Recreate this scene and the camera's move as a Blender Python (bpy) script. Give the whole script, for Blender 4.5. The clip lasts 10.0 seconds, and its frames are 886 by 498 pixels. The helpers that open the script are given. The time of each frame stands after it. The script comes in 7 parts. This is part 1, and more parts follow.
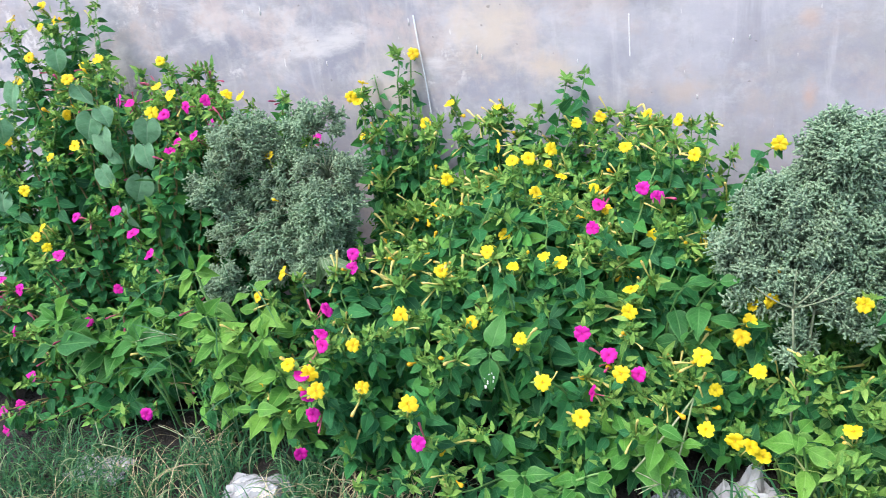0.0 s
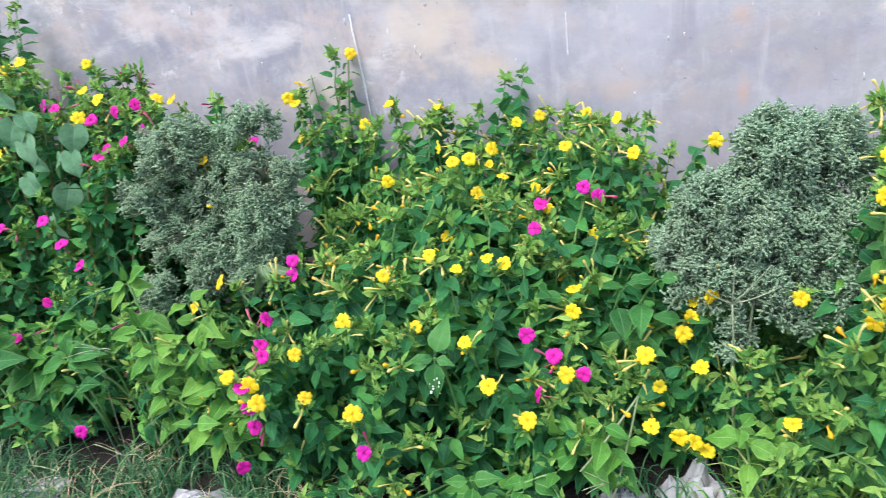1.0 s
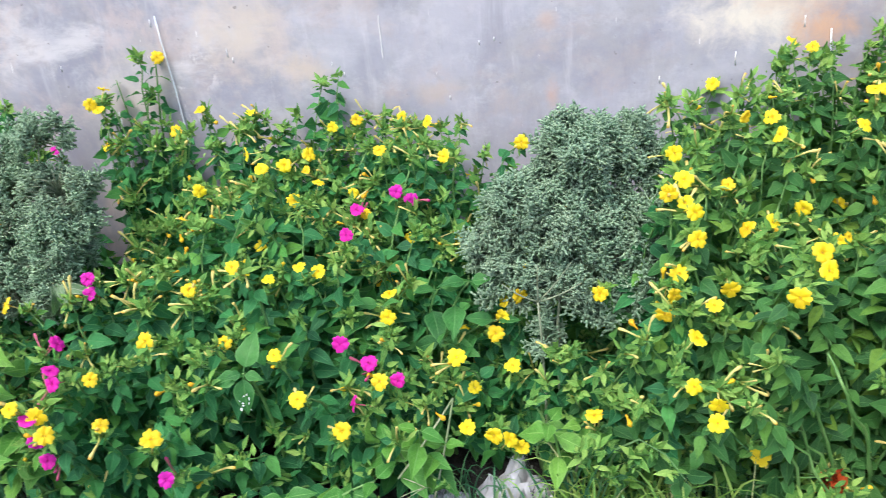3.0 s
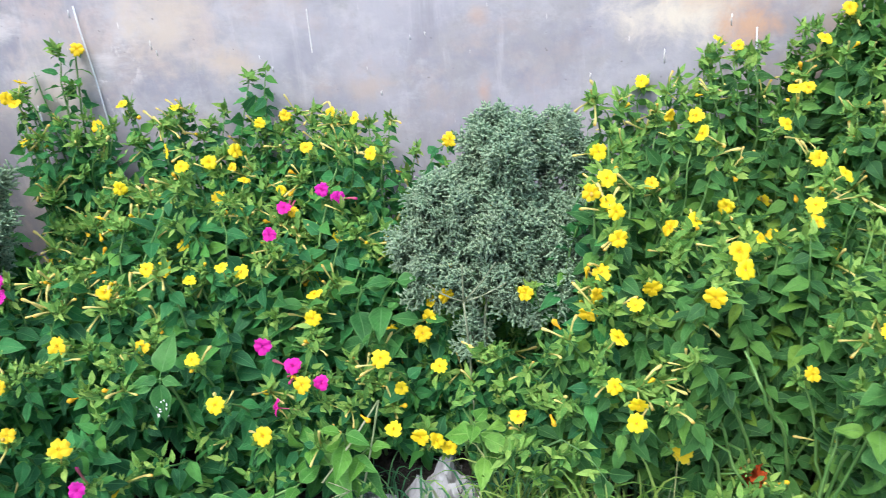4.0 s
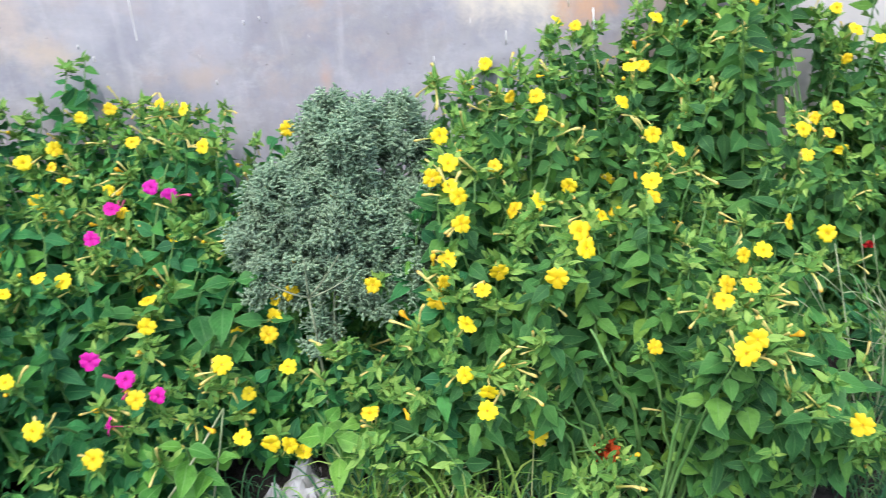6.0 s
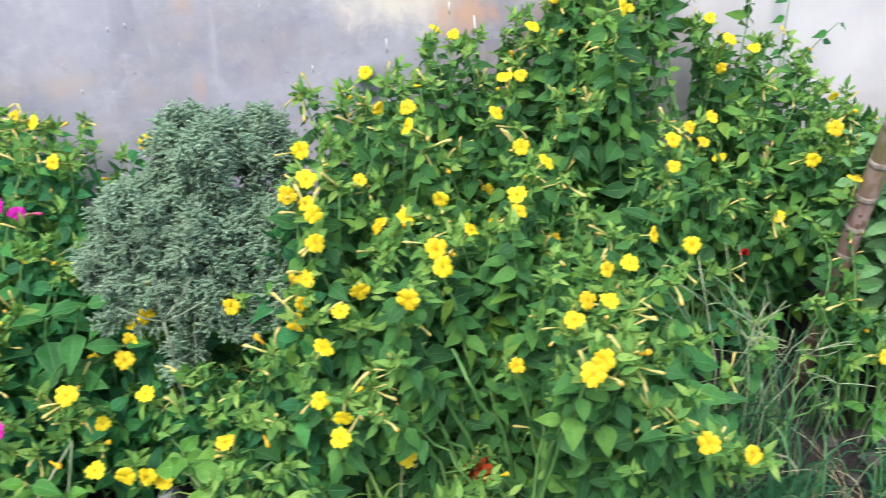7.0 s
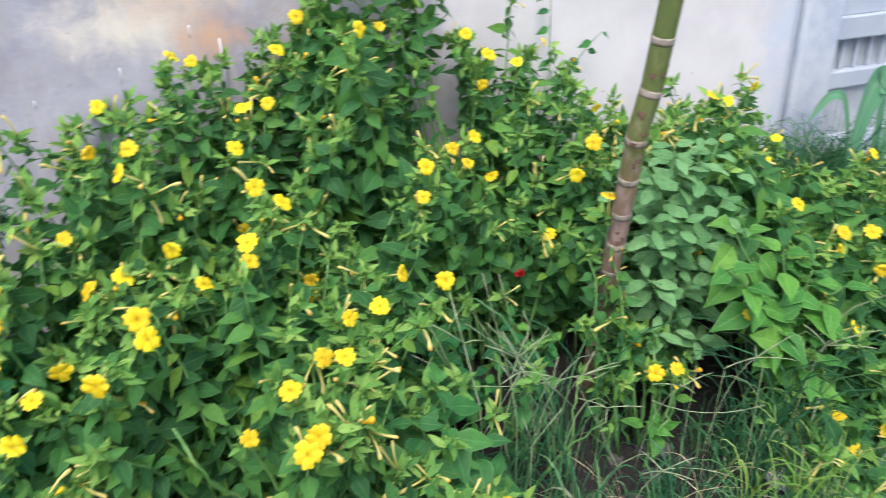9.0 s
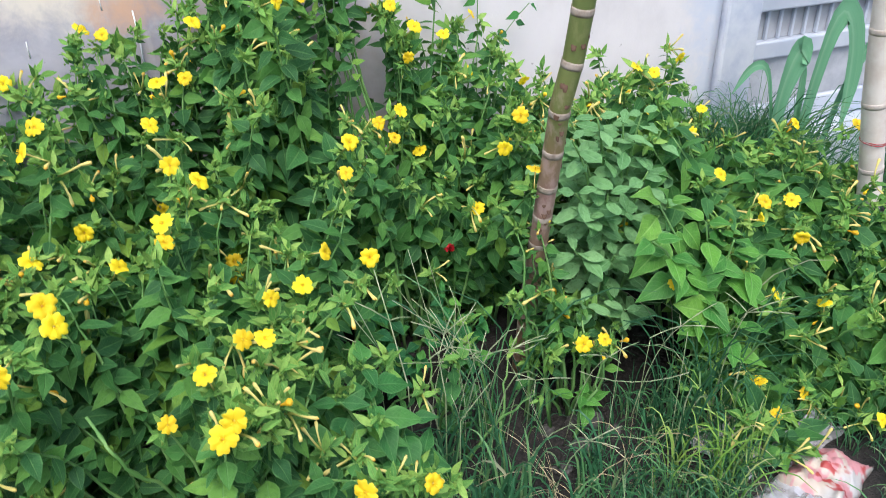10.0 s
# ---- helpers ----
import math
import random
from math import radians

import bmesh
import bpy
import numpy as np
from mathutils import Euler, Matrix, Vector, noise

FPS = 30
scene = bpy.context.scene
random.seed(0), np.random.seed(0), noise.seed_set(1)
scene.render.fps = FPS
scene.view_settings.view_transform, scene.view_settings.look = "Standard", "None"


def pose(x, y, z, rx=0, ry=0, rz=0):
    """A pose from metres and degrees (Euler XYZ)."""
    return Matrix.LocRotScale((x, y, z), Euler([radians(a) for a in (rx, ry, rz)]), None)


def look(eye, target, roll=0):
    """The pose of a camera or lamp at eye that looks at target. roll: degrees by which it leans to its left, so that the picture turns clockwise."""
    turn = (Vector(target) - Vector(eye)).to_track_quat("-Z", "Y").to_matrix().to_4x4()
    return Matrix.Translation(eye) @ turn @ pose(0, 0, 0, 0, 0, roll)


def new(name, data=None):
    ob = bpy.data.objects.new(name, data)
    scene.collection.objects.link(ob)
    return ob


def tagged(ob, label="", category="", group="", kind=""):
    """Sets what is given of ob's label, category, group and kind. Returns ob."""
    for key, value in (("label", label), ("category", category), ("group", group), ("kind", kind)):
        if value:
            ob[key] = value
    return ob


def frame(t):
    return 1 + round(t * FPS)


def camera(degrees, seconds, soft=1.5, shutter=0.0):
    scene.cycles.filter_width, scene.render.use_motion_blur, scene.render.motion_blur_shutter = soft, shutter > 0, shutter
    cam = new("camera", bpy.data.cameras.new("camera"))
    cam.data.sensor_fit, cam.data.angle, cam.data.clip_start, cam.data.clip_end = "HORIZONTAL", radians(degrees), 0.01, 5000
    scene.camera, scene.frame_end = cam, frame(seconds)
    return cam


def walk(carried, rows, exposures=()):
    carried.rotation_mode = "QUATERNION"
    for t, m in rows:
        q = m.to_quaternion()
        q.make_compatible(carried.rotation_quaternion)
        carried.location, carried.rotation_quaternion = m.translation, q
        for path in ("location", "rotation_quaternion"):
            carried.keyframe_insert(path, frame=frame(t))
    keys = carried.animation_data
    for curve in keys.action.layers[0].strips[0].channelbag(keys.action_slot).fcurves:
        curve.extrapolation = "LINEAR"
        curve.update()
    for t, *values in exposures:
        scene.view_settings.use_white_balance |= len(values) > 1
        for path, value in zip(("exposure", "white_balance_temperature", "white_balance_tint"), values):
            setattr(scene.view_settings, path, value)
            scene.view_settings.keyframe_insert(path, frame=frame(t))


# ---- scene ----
cam = camera(58.2, 10.0, 0.5, 0.6)
PATH = [
    (0, (0.338, -0.199, 1.138), (-0.416, 1.487, 0.37), -7.4),
    (0.5, (0.336, -0.185, 1.142), (-0.364, 1.516, 0.356), -7.5),
    (1, (0.339, -0.17, 1.141), (-0.29, 1.556, 0.349), -7.3),
    (1.5, (0.353, -0.152, 1.138), (-0.184, 1.595, 0.327), -7.3),
    (2, (0.375, -0.14, 1.137), (-0.07, 1.631, 0.321), -7.6),
    (2.5, (0.406, -0.13, 1.132), (0.038, 1.657, 0.312), -6.6),
    (2.7, (0.417, -0.13, 1.13), (0.079, 1.666, 0.317), -6.0),
    (3.8, (0.474, -0.096, 1.119), (0.271, 1.709, 0.282), -4.2),
    (4, (0.485, -0.094, 1.127), (0.302, 1.709, 0.282), -4.1),
    (4.5, (0.501, -0.082, 1.121), (0.373, 1.718, 0.261), -3.4),
    (5, (0.521, -0.073, 1.117), (0.426, 1.724, 0.244), -3.1),
    (5.2, (0.527, -0.069, 1.115), (0.461, 1.728, 0.238), -3.1),
    (6.3, (0.558, -0.026, 1.1), (0.736, 1.754, 0.207), -3.4),
    (6.5, (0.59, -0.014, 1.105), (0.788, 1.759, 0.202), -3.6),
    (7, (0.678, -0.013, 1.106), (0.952, 1.756, 0.214), -1.9),
    (7.5, (0.756, -0.015, 1.106), (1.078, 1.743, 0.209), -2.1),
    (8, (0.818, -0.009, 1.099), (1.173, 1.757, 0.229), -1.2),
    (8.5, (0.874, 0.031, 1.102), (1.328, 1.759, 0.203), -1.2),
    (9, (0.908, 0.072, 1.111), (1.517, 1.753, 0.215), -1.6),
    (9.5, (0.932, 0.08, 1.11), (1.65, 1.706, 0.193), -1.9),
    (10, (0.947, 0.072, 1.105), (1.668, 1.675, 0.15), -0.8),
]
walk(cam, [(t, look(eye, target, roll)) for t, eye, target, roll in PATH],
     [(0.0, 1.14), (1.0, 1.10), (2.5, 1.09), (5.0, 1.06), (7.5, 0.96), (8.0, 0.92), (9.0, 0.88), (10.0, 0.86)])

# ---- light ----
SUN_ELEVATION, SUN_AZIMUTH = radians(61), radians(208)
world = bpy.data.worlds.new("sky")
scene.world = world
world.use_nodes = True
sky = world.node_tree.nodes.new("ShaderNodeTexSky")
sky.sky_type, sky.sun_disc = "NISHITA", False
sky.sun_elevation, sky.sun_rotation = SUN_ELEVATION, SUN_AZIMUTH
sky.air_density, sky.dust_density, sky.ozone_density = 1.0, 3.0, 1.0
background = world.node_tree.nodes["Background"]
background.inputs["Strength"].default_value = 0.158
world.node_tree.links.new(sky.outputs["Color"], background.inputs["Color"])

sun = new("sun", bpy.data.lights.new("sun", "SUN"))
sun.data.energy, sun.data.angle, sun.data.color = 1.4, radians(36), (1.0, 0.965, 0.91)
sun.matrix_world = look(
    (4 * math.sin(SUN_AZIMUTH) * math.cos(SUN_ELEVATION), 4 * math.cos(SUN_AZIMUTH) * math.cos(SUN_ELEVATION), 4 * math.sin(SUN_ELEVATION)),
    (0, 0, 0))


# ---- materials ----
class Shader:
    """A node material under construction."""

    def __init__(self, name):
        self.material = bpy.data.materials.new(name)
        self.material.use_nodes = True
        self.tree = self.material.node_tree
        self.bsdf = self.tree.nodes["Principled BSDF"]
        self.out = self.tree.nodes["Material Output"]

    def put(self, socket, value):
        if isinstance(value, bpy.types.NodeSocket):
            self.tree.links.new(value, socket)
        elif isinstance(value, (tuple, list)) and len(value) == 3 and socket.type == "RGBA":
            socket.default_value = (*value, 1)
        else:
            socket.default_value = value

    def node(self, kind, **values):
        n = self.tree.nodes.new("ShaderNode" + kind)
        for key, value in values.items():
            self.put(n.inputs[key.replace("_", " ")], value)
        return n

    def math(self, op, a, b=0.0, c=0.0, clamp=False):
        n = self.tree.nodes.new("ShaderNodeMath")
        n.operation, n.use_clamp = op, clamp
        for i, v in enumerate((a, b, c)):
            self.put(n.inputs[i], v)
        return n.outputs[0]

    def mix(self, factor, a, b, mode="MIX"):
        n = self.tree.nodes.new("ShaderNodeMix")
        n.data_type, n.blend_type = "RGBA", mode
        self.put(n.inputs[0], factor)
        self.put(n.inputs[6], a)
        self.put(n.inputs[7], b)
        return n.outputs[2]

    def place(self):
        return self.node("TexCoord").outputs["Object"]

    def scaled(self, vector, scale, shift=(0, 0, 0)):
        return self.node("Mapping", Vector=vector, Scale=scale, Location=shift).outputs[0]

    def noise(self, vector, scale, detail=4.0, rough=0.55, warp=0.0):
        return self.node("TexNoise", Vector=vector, Scale=scale, Detail=detail, Roughness=rough, Distortion=warp).outputs["Fac"]

    def step(self, value, low, high, a=0.0, b=1.0):
        n = self.node("MapRange", Value=value)
        n.interpolation_type = "SMOOTHSTEP"
        for i, v in enumerate((low, high, a, b)):
            n.inputs[i + 1].default_value = v
        return n.outputs[0]

    def chance(self):
        """One random number a piece: by object and by island."""
        total = self.math("ADD", self.node("ObjectInfo").outputs["Random"], self.node("NewGeometry").outputs["Random Per Island"])
        return self.math("FRACT", total)

    def ramp(self, value, stops):
        n = self.node("ValToRGB", Fac=value)
        e = n.color_ramp.elements
        while len(e) < len(stops):
            e.new(0.5)
        for item, (at, colour) in zip(e, stops):
            item.position, item.color = at, (*colour, 1)
        return n.outputs["Color"]

    def bump(self, height, strength, distance):
        return self.node("Bump", Height=height, Strength=strength, Distance=distance).outputs[0]

    def done(self, colour, rough=0.6, normal=None, metal=0.0, gloss=0.35, thin=0.0, thin_colour=None):
        self.put(self.bsdf.inputs["Base Color"], colour)
        self.put(self.bsdf.inputs["Roughness"], rough)
        self.put(self.bsdf.inputs["Metallic"], metal)
        self.put(self.bsdf.inputs["Specular IOR Level"], gloss)
        if normal is not None:
            self.put(self.bsdf.inputs["Normal"], normal)
        if thin:
            glow = self.node("BsdfTranslucent", Color=thin_colour if thin_colour is not None else colour)
            both = self.node("MixShader", Fac=thin)
            self.tree.links.new(self.bsdf.outputs[0], both.inputs[1])
            self.tree.links.new(glow.outputs[0], both.inputs[2])
            self.tree.links.new(both.outputs[0], self.out.inputs["Surface"])
        return self.material


def leaf_material(name, stops, vein, rough=0.54, quilt=0.0, veins=9.0):
    s = Shader(name)
    uv = s.node("UVMap").outputs[0]
    part_uv = s.node("SeparateXYZ", Vector=uv)
    across = s.math("ABSOLUTE", s.math("SUBTRACT", part_uv.outputs[0], 0.5))
    along = part_uv.outputs[1]
    pick = s.chance()
    colour = s.ramp(pick, stops)
    grain = s.node("CombineXYZ", X=s.math("ADD", part_uv.outputs[0], s.math("MULTIPLY", pick, 37.0)), Y=s.math("MULTIPLY", along, 1.7), Z=s.math("MULTIPLY", pick, 11.0)).outputs[0]
    spot = s.noise(grain, 14.0, 4.0, 0.65)
    colour = s.mix(s.step(spot, 0.35, 0.75, 0.0, 0.35), colour, s.mix(0.5, colour, vein))
    blotch = s.noise(grain, 3.6, 5.0, 0.65)
    colour = s.mix(s.step(blotch, 0.44, 0.68, 0.0, 0.6), colour, s.mix(0.55, colour, (0.01, 0.05, 0.018)))
    colour = s.mix(s.step(across, 0.38, 0.5, 0.0, 0.45), colour, vein)
    rib = s.step(across, 0.012, 0.045, 1.0, 0.0)
    phase = s.math("FRACT", s.math("MULTIPLY", s.math("SUBTRACT", along, s.math("MULTIPLY", across, 0.55)), veins))
    side = s.step(s.math("ABSOLUTE", s.math("SUBTRACT", phase, 0.5)), 0.0, 0.10, 1.0, 0.0)
    lines = s.math("MAXIMUM", rib, s.math("MULTIPLY", side, 0.42))
    colour = s.mix(s.math("MULTIPLY", lines, 0.55), colour, vein)
    height = s.math("SUBTRACT", s.math("MULTIPLY", s.noise(grain, 26.0, 3.0), 0.5 + quilt), lines)
    back = s.mix(0.5, colour, (0.18, 0.48, 0.08))
    return s.done(colour, s.step(s.noise(grain, 6.0, 2.0), 0.3, 0.7, rough - 0.08, rough + 0.12), s.bump(height, 0.55, 0.0016), gloss=0.2, thin=0.20, thin_colour=back)


LEAF = leaf_material("four_o_clock_leaf", [(0.0, (0.010, 0.080, 0.036)), (0.40, (0.017, 0.142, 0.050)), (0.75, (0.034, 0.218, 0.062)), (0.92, (0.075, 0.295, 0.058)), (1.0, (0.15, 0.37, 0.056))], (0.12, 0.32, 0.12))
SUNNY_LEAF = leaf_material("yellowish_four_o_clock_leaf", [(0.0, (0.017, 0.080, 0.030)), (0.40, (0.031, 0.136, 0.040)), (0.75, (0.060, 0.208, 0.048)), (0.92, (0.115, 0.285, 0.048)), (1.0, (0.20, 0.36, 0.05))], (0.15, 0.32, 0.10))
BRACT = leaf_material("young_leaf", [(0.0, (0.07, 0.24, 0.055)), (0.5, (0.15, 0.37, 0.075)), (1.0, (0.32, 0.52, 0.12))], (0.34, 0.48, 0.14))
BROAD = leaf_material("broad_leaf", [(0.0, (0.035, 0.17, 0.032)), (0.5, (0.062, 0.24, 0.040)), (1.0, (0.12, 0.33, 0.045))], (0.22, 0.44, 0.14), 0.40)
DEEP = leaf_material("deep_green_broad_leaf", [(0.0, (0.022, 0.12, 0.035)), (0.5, (0.036, 0.17, 0.042)), (1.0, (0.065, 0.23, 0.05))], (0.14, 0.33, 0.11), 0.42)
SAGE = leaf_material("felted_leaf", [(0.0, (0.125, 0.31, 0.115)), (0.5, (0.18, 0.40, 0.155)), (1.0, (0.24, 0.47, 0.20))], (0.26, 0.48, 0.25), 0.78, 0.8, 14.0)
LIGHT = leaf_material("fresh_broad_leaf", [(0.0, (0.06, 0.22, 0.036)), (0.5, (0.098, 0.29, 0.045)), (1.0, (0.17, 0.38, 0.06))], (0.28, 0.50, 0.14), 0.42)
HEART = leaf_material("heart_leaf", [(0.0, (0.09, 0.25, 0.13)), (0.6, (0.14, 0.32, 0.18)), (1.0, (0.20, 0.39, 0.23))], (0.25, 0.42, 0.27), 0.6, 0.3, 6.0)

RIMMED = leaf_material("half_withered_leaf", [(0.0, (0.09, 0.19, 0.09)), (1.0, (0.16, 0.27, 0.14))], (0.52, 0.56, 0.42), 0.65)


def stem_material(name, low, high, rough=0.5):
    s = Shader(name)
    n = s.noise(s.scaled(s.place(), (1, 1, 0.3)), 40.0, 4.0)
    colour = s.mix(s.step(n, 0.35, 0.68), low, high)
    return s.done(colour, rough, s.bump(s.noise(s.place(), 160.0, 3.0), 0.3, 0.0008))


STEM = stem_material("green_stem", (0.09, 0.23, 0.06), (0.18, 0.34, 0.11))
PINK_STEM = stem_material("reddish_stem", (0.16, 0.16, 0.05), (0.28, 0.20, 0.10))
STRAW = stem_material("dry_straw", (0.36, 0.30, 0.17), (0.56, 0.49, 0.32), 0.7)
SEED = stem_material("pale_green_seed_stalk", (0.22, 0.30, 0.15), (0.40, 0.43, 0.29), 0.7)
JUNIPER_TWIG = stem_material("pale_green_twig", (0.17, 0.22, 0.14), (0.28, 0.32, 0.22), 0.7)


def petal_material(name, inner, outer, rim):
    s = Shader(name)
    radius = s.node("SeparateXYZ", Vector=s.node("UVMap").outputs[0]).outputs[1]
    colour = s.mix(s.step(radius, 0.04, 0.20), inner, outer)
    colour = s.mix(s.step(radius, 0.72, 1.0, 0.0, 0.6), colour, rim)
    tone = s.node("HueSaturation", Color=colour, Hue=s.step(s.chance(), 0.0, 1.0, 0.488, 0.506), Saturation=1.0, Value=s.step(s.chance(), 0.0, 1.0, 0.92, 1.05)).outputs[0]
    return s.done(tone, 0.55, s.bump(s.noise(s.place(), 9.0, 3.0), 0.25, 0.02), thin=0.25)


YELLOW = petal_material("yellow_petal", (0.90, 0.60, 0.008), (0.94, 0.715, 0.018), (0.95, 0.78, 0.06))
MAGENTA = petal_material("magenta_petal", (0.50, 0.006, 0.26), (0.66, 0.010, 0.38), (0.72, 0.03, 0.44))


def tube_material(name, foot, body, mouth):
    s = Shader(name)
    along = s.node("SeparateXYZ", Vector=s.node("UVMap").outputs[0]).outputs[1]
    colour = s.mix(s.step(along, 0.05, 0.5), foot, body)
    colour = s.mix(s.math("MULTIPLY", s.step(along, 0.75, 0.98), s.step(s.chance(), 0.2, 0.6, 0.2, 1.0)), colour, mouth)
    return s.done(colour, 0.55, thin=0.15)


WILTED = petal_material("wilted_orange_petal", (0.82, 0.46, 0.02), (0.88, 0.58, 0.025), (0.90, 0.66, 0.05))
YELLOW_TUBE = tube_material("yellow_tube", (0.30, 0.36, 0.07), (0.72, 0.64, 0.22), (0.80, 0.50, 0.09))
PINK_TUBE = tube_material("pink_tube", (0.30, 0.26, 0.09), (0.52, 0.12, 0.20), (0.52, 0.02, 0.22))


def juniper_material(name, warm, cool):
    s = Shader(name)
    pick = s.node("NewGeometry").outputs["Random Per Island"]
    colour = s.ramp(pick, [(0.0, (0.17 * warm, 0.30, 0.185 * cool)), (0.5, (0.27 * warm, 0.43, 0.275 * cool)), (0.85, (0.35 * warm, 0.51, 0.33 * cool)), (1.0, (0.45 * warm, 0.57, 0.395 * cool))])
    patch = s.noise(s.place(), 9.0, 3.0)
    colour = s.mix(s.step(patch, 0.42, 0.66, 0.0, 0.5), colour, (0.29 * warm, 0.35, 0.235 * cool))
    # Paler towards the spray tips: young growth, with lit tips painted into the colour.
    reach = s.node("SeparateXYZ", Vector=s.node("UVMap").outputs[0]).outputs[1]
    colour = s.mix(s.step(reach, 0.3, 1.0, 0.0, 0.6), colour, (0.44 * warm, 0.57, 0.395 * cool))
    return s.done(colour, 0.75, gloss=0.15, thin=0.25)


JUNIPER = juniper_material("juniper_scale_foliage", 0.95, 1.03)
BLUE_JUNIPER = juniper_material("bluish_juniper_foliage", 0.95, 1.0)


def grass_material():
    s = Shader("grass_blade")
    pick = s.node("NewGeometry").outputs["Random Per Island"]
    colour = s.ramp(pick, [(0.0, (0.028, 0.12, 0.055)), (0.5, (0.05, 0.175, 0.078)), (0.80, (0.10, 0.265, 0.10)), (0.90, (0.18, 0.32, 0.13)), (1.0, (0.34, 0.37, 0.25))])
    return s.done(colour, 0.5, thin=0.25)


GRASS = grass_material()


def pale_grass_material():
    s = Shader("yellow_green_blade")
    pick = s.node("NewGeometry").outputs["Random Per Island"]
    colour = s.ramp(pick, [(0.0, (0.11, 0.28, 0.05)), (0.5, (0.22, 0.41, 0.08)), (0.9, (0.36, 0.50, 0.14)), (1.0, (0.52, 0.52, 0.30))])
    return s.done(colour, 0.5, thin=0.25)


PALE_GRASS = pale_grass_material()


def blade_material():
    s = Shader("broad_blade")
    uv = s.node("SeparateXYZ", Vector=s.node("UVMap").outputs[0])
    rib = s.step(s.math("ABSOLUTE", s.math("SUBTRACT", uv.outputs[0], 0.5)), 0.02, 0.10, 1.0, 0.0)
    streak = s.noise(s.scaled(s.node("UVMap").outputs[0], (14, 1.5, 1)), 1.0, 4.0)
    colour = s.mix(s.step(streak, 0.2, 0.8), (0.13, 0.35, 0.19), (0.17, 0.40, 0.23))
    colour = s.mix(s.math("MULTIPLY", rib, 0.4), colour, (0.30, 0.50, 0.32))
    return s.done(colour, 0.5, thin=0.3)


BLADE = blade_material()


def soil_material():
    s = Shader("damp_soil")
    p = s.place()
    colour = s.mix(s.step(s.noise(p, 3.5, 5.0), 0.3, 0.7), (0.019, 0.018, 0.018), (0.040, 0.037, 0.036))
    colour = s.mix(s.step(s.noise(p, 45.0, 5.0), 0.45, 0.7), colour, (0.028, 0.026, 0.025))
    colour = s.mix(s.step(s.noise(p, 140.0, 2.0), 0.66, 0.76, 0.0, 0.35), colour, (0.12, 0.11, 0.10))
    height = s.math("ADD", s.noise(p, 30.0, 6.0), s.math("MULTIPLY", s.noise(p, 120.0, 3.0), 0.35))
    return s.done(colour, 0.9, s.bump(height, 0.9, 0.02))


SOIL = soil_material()


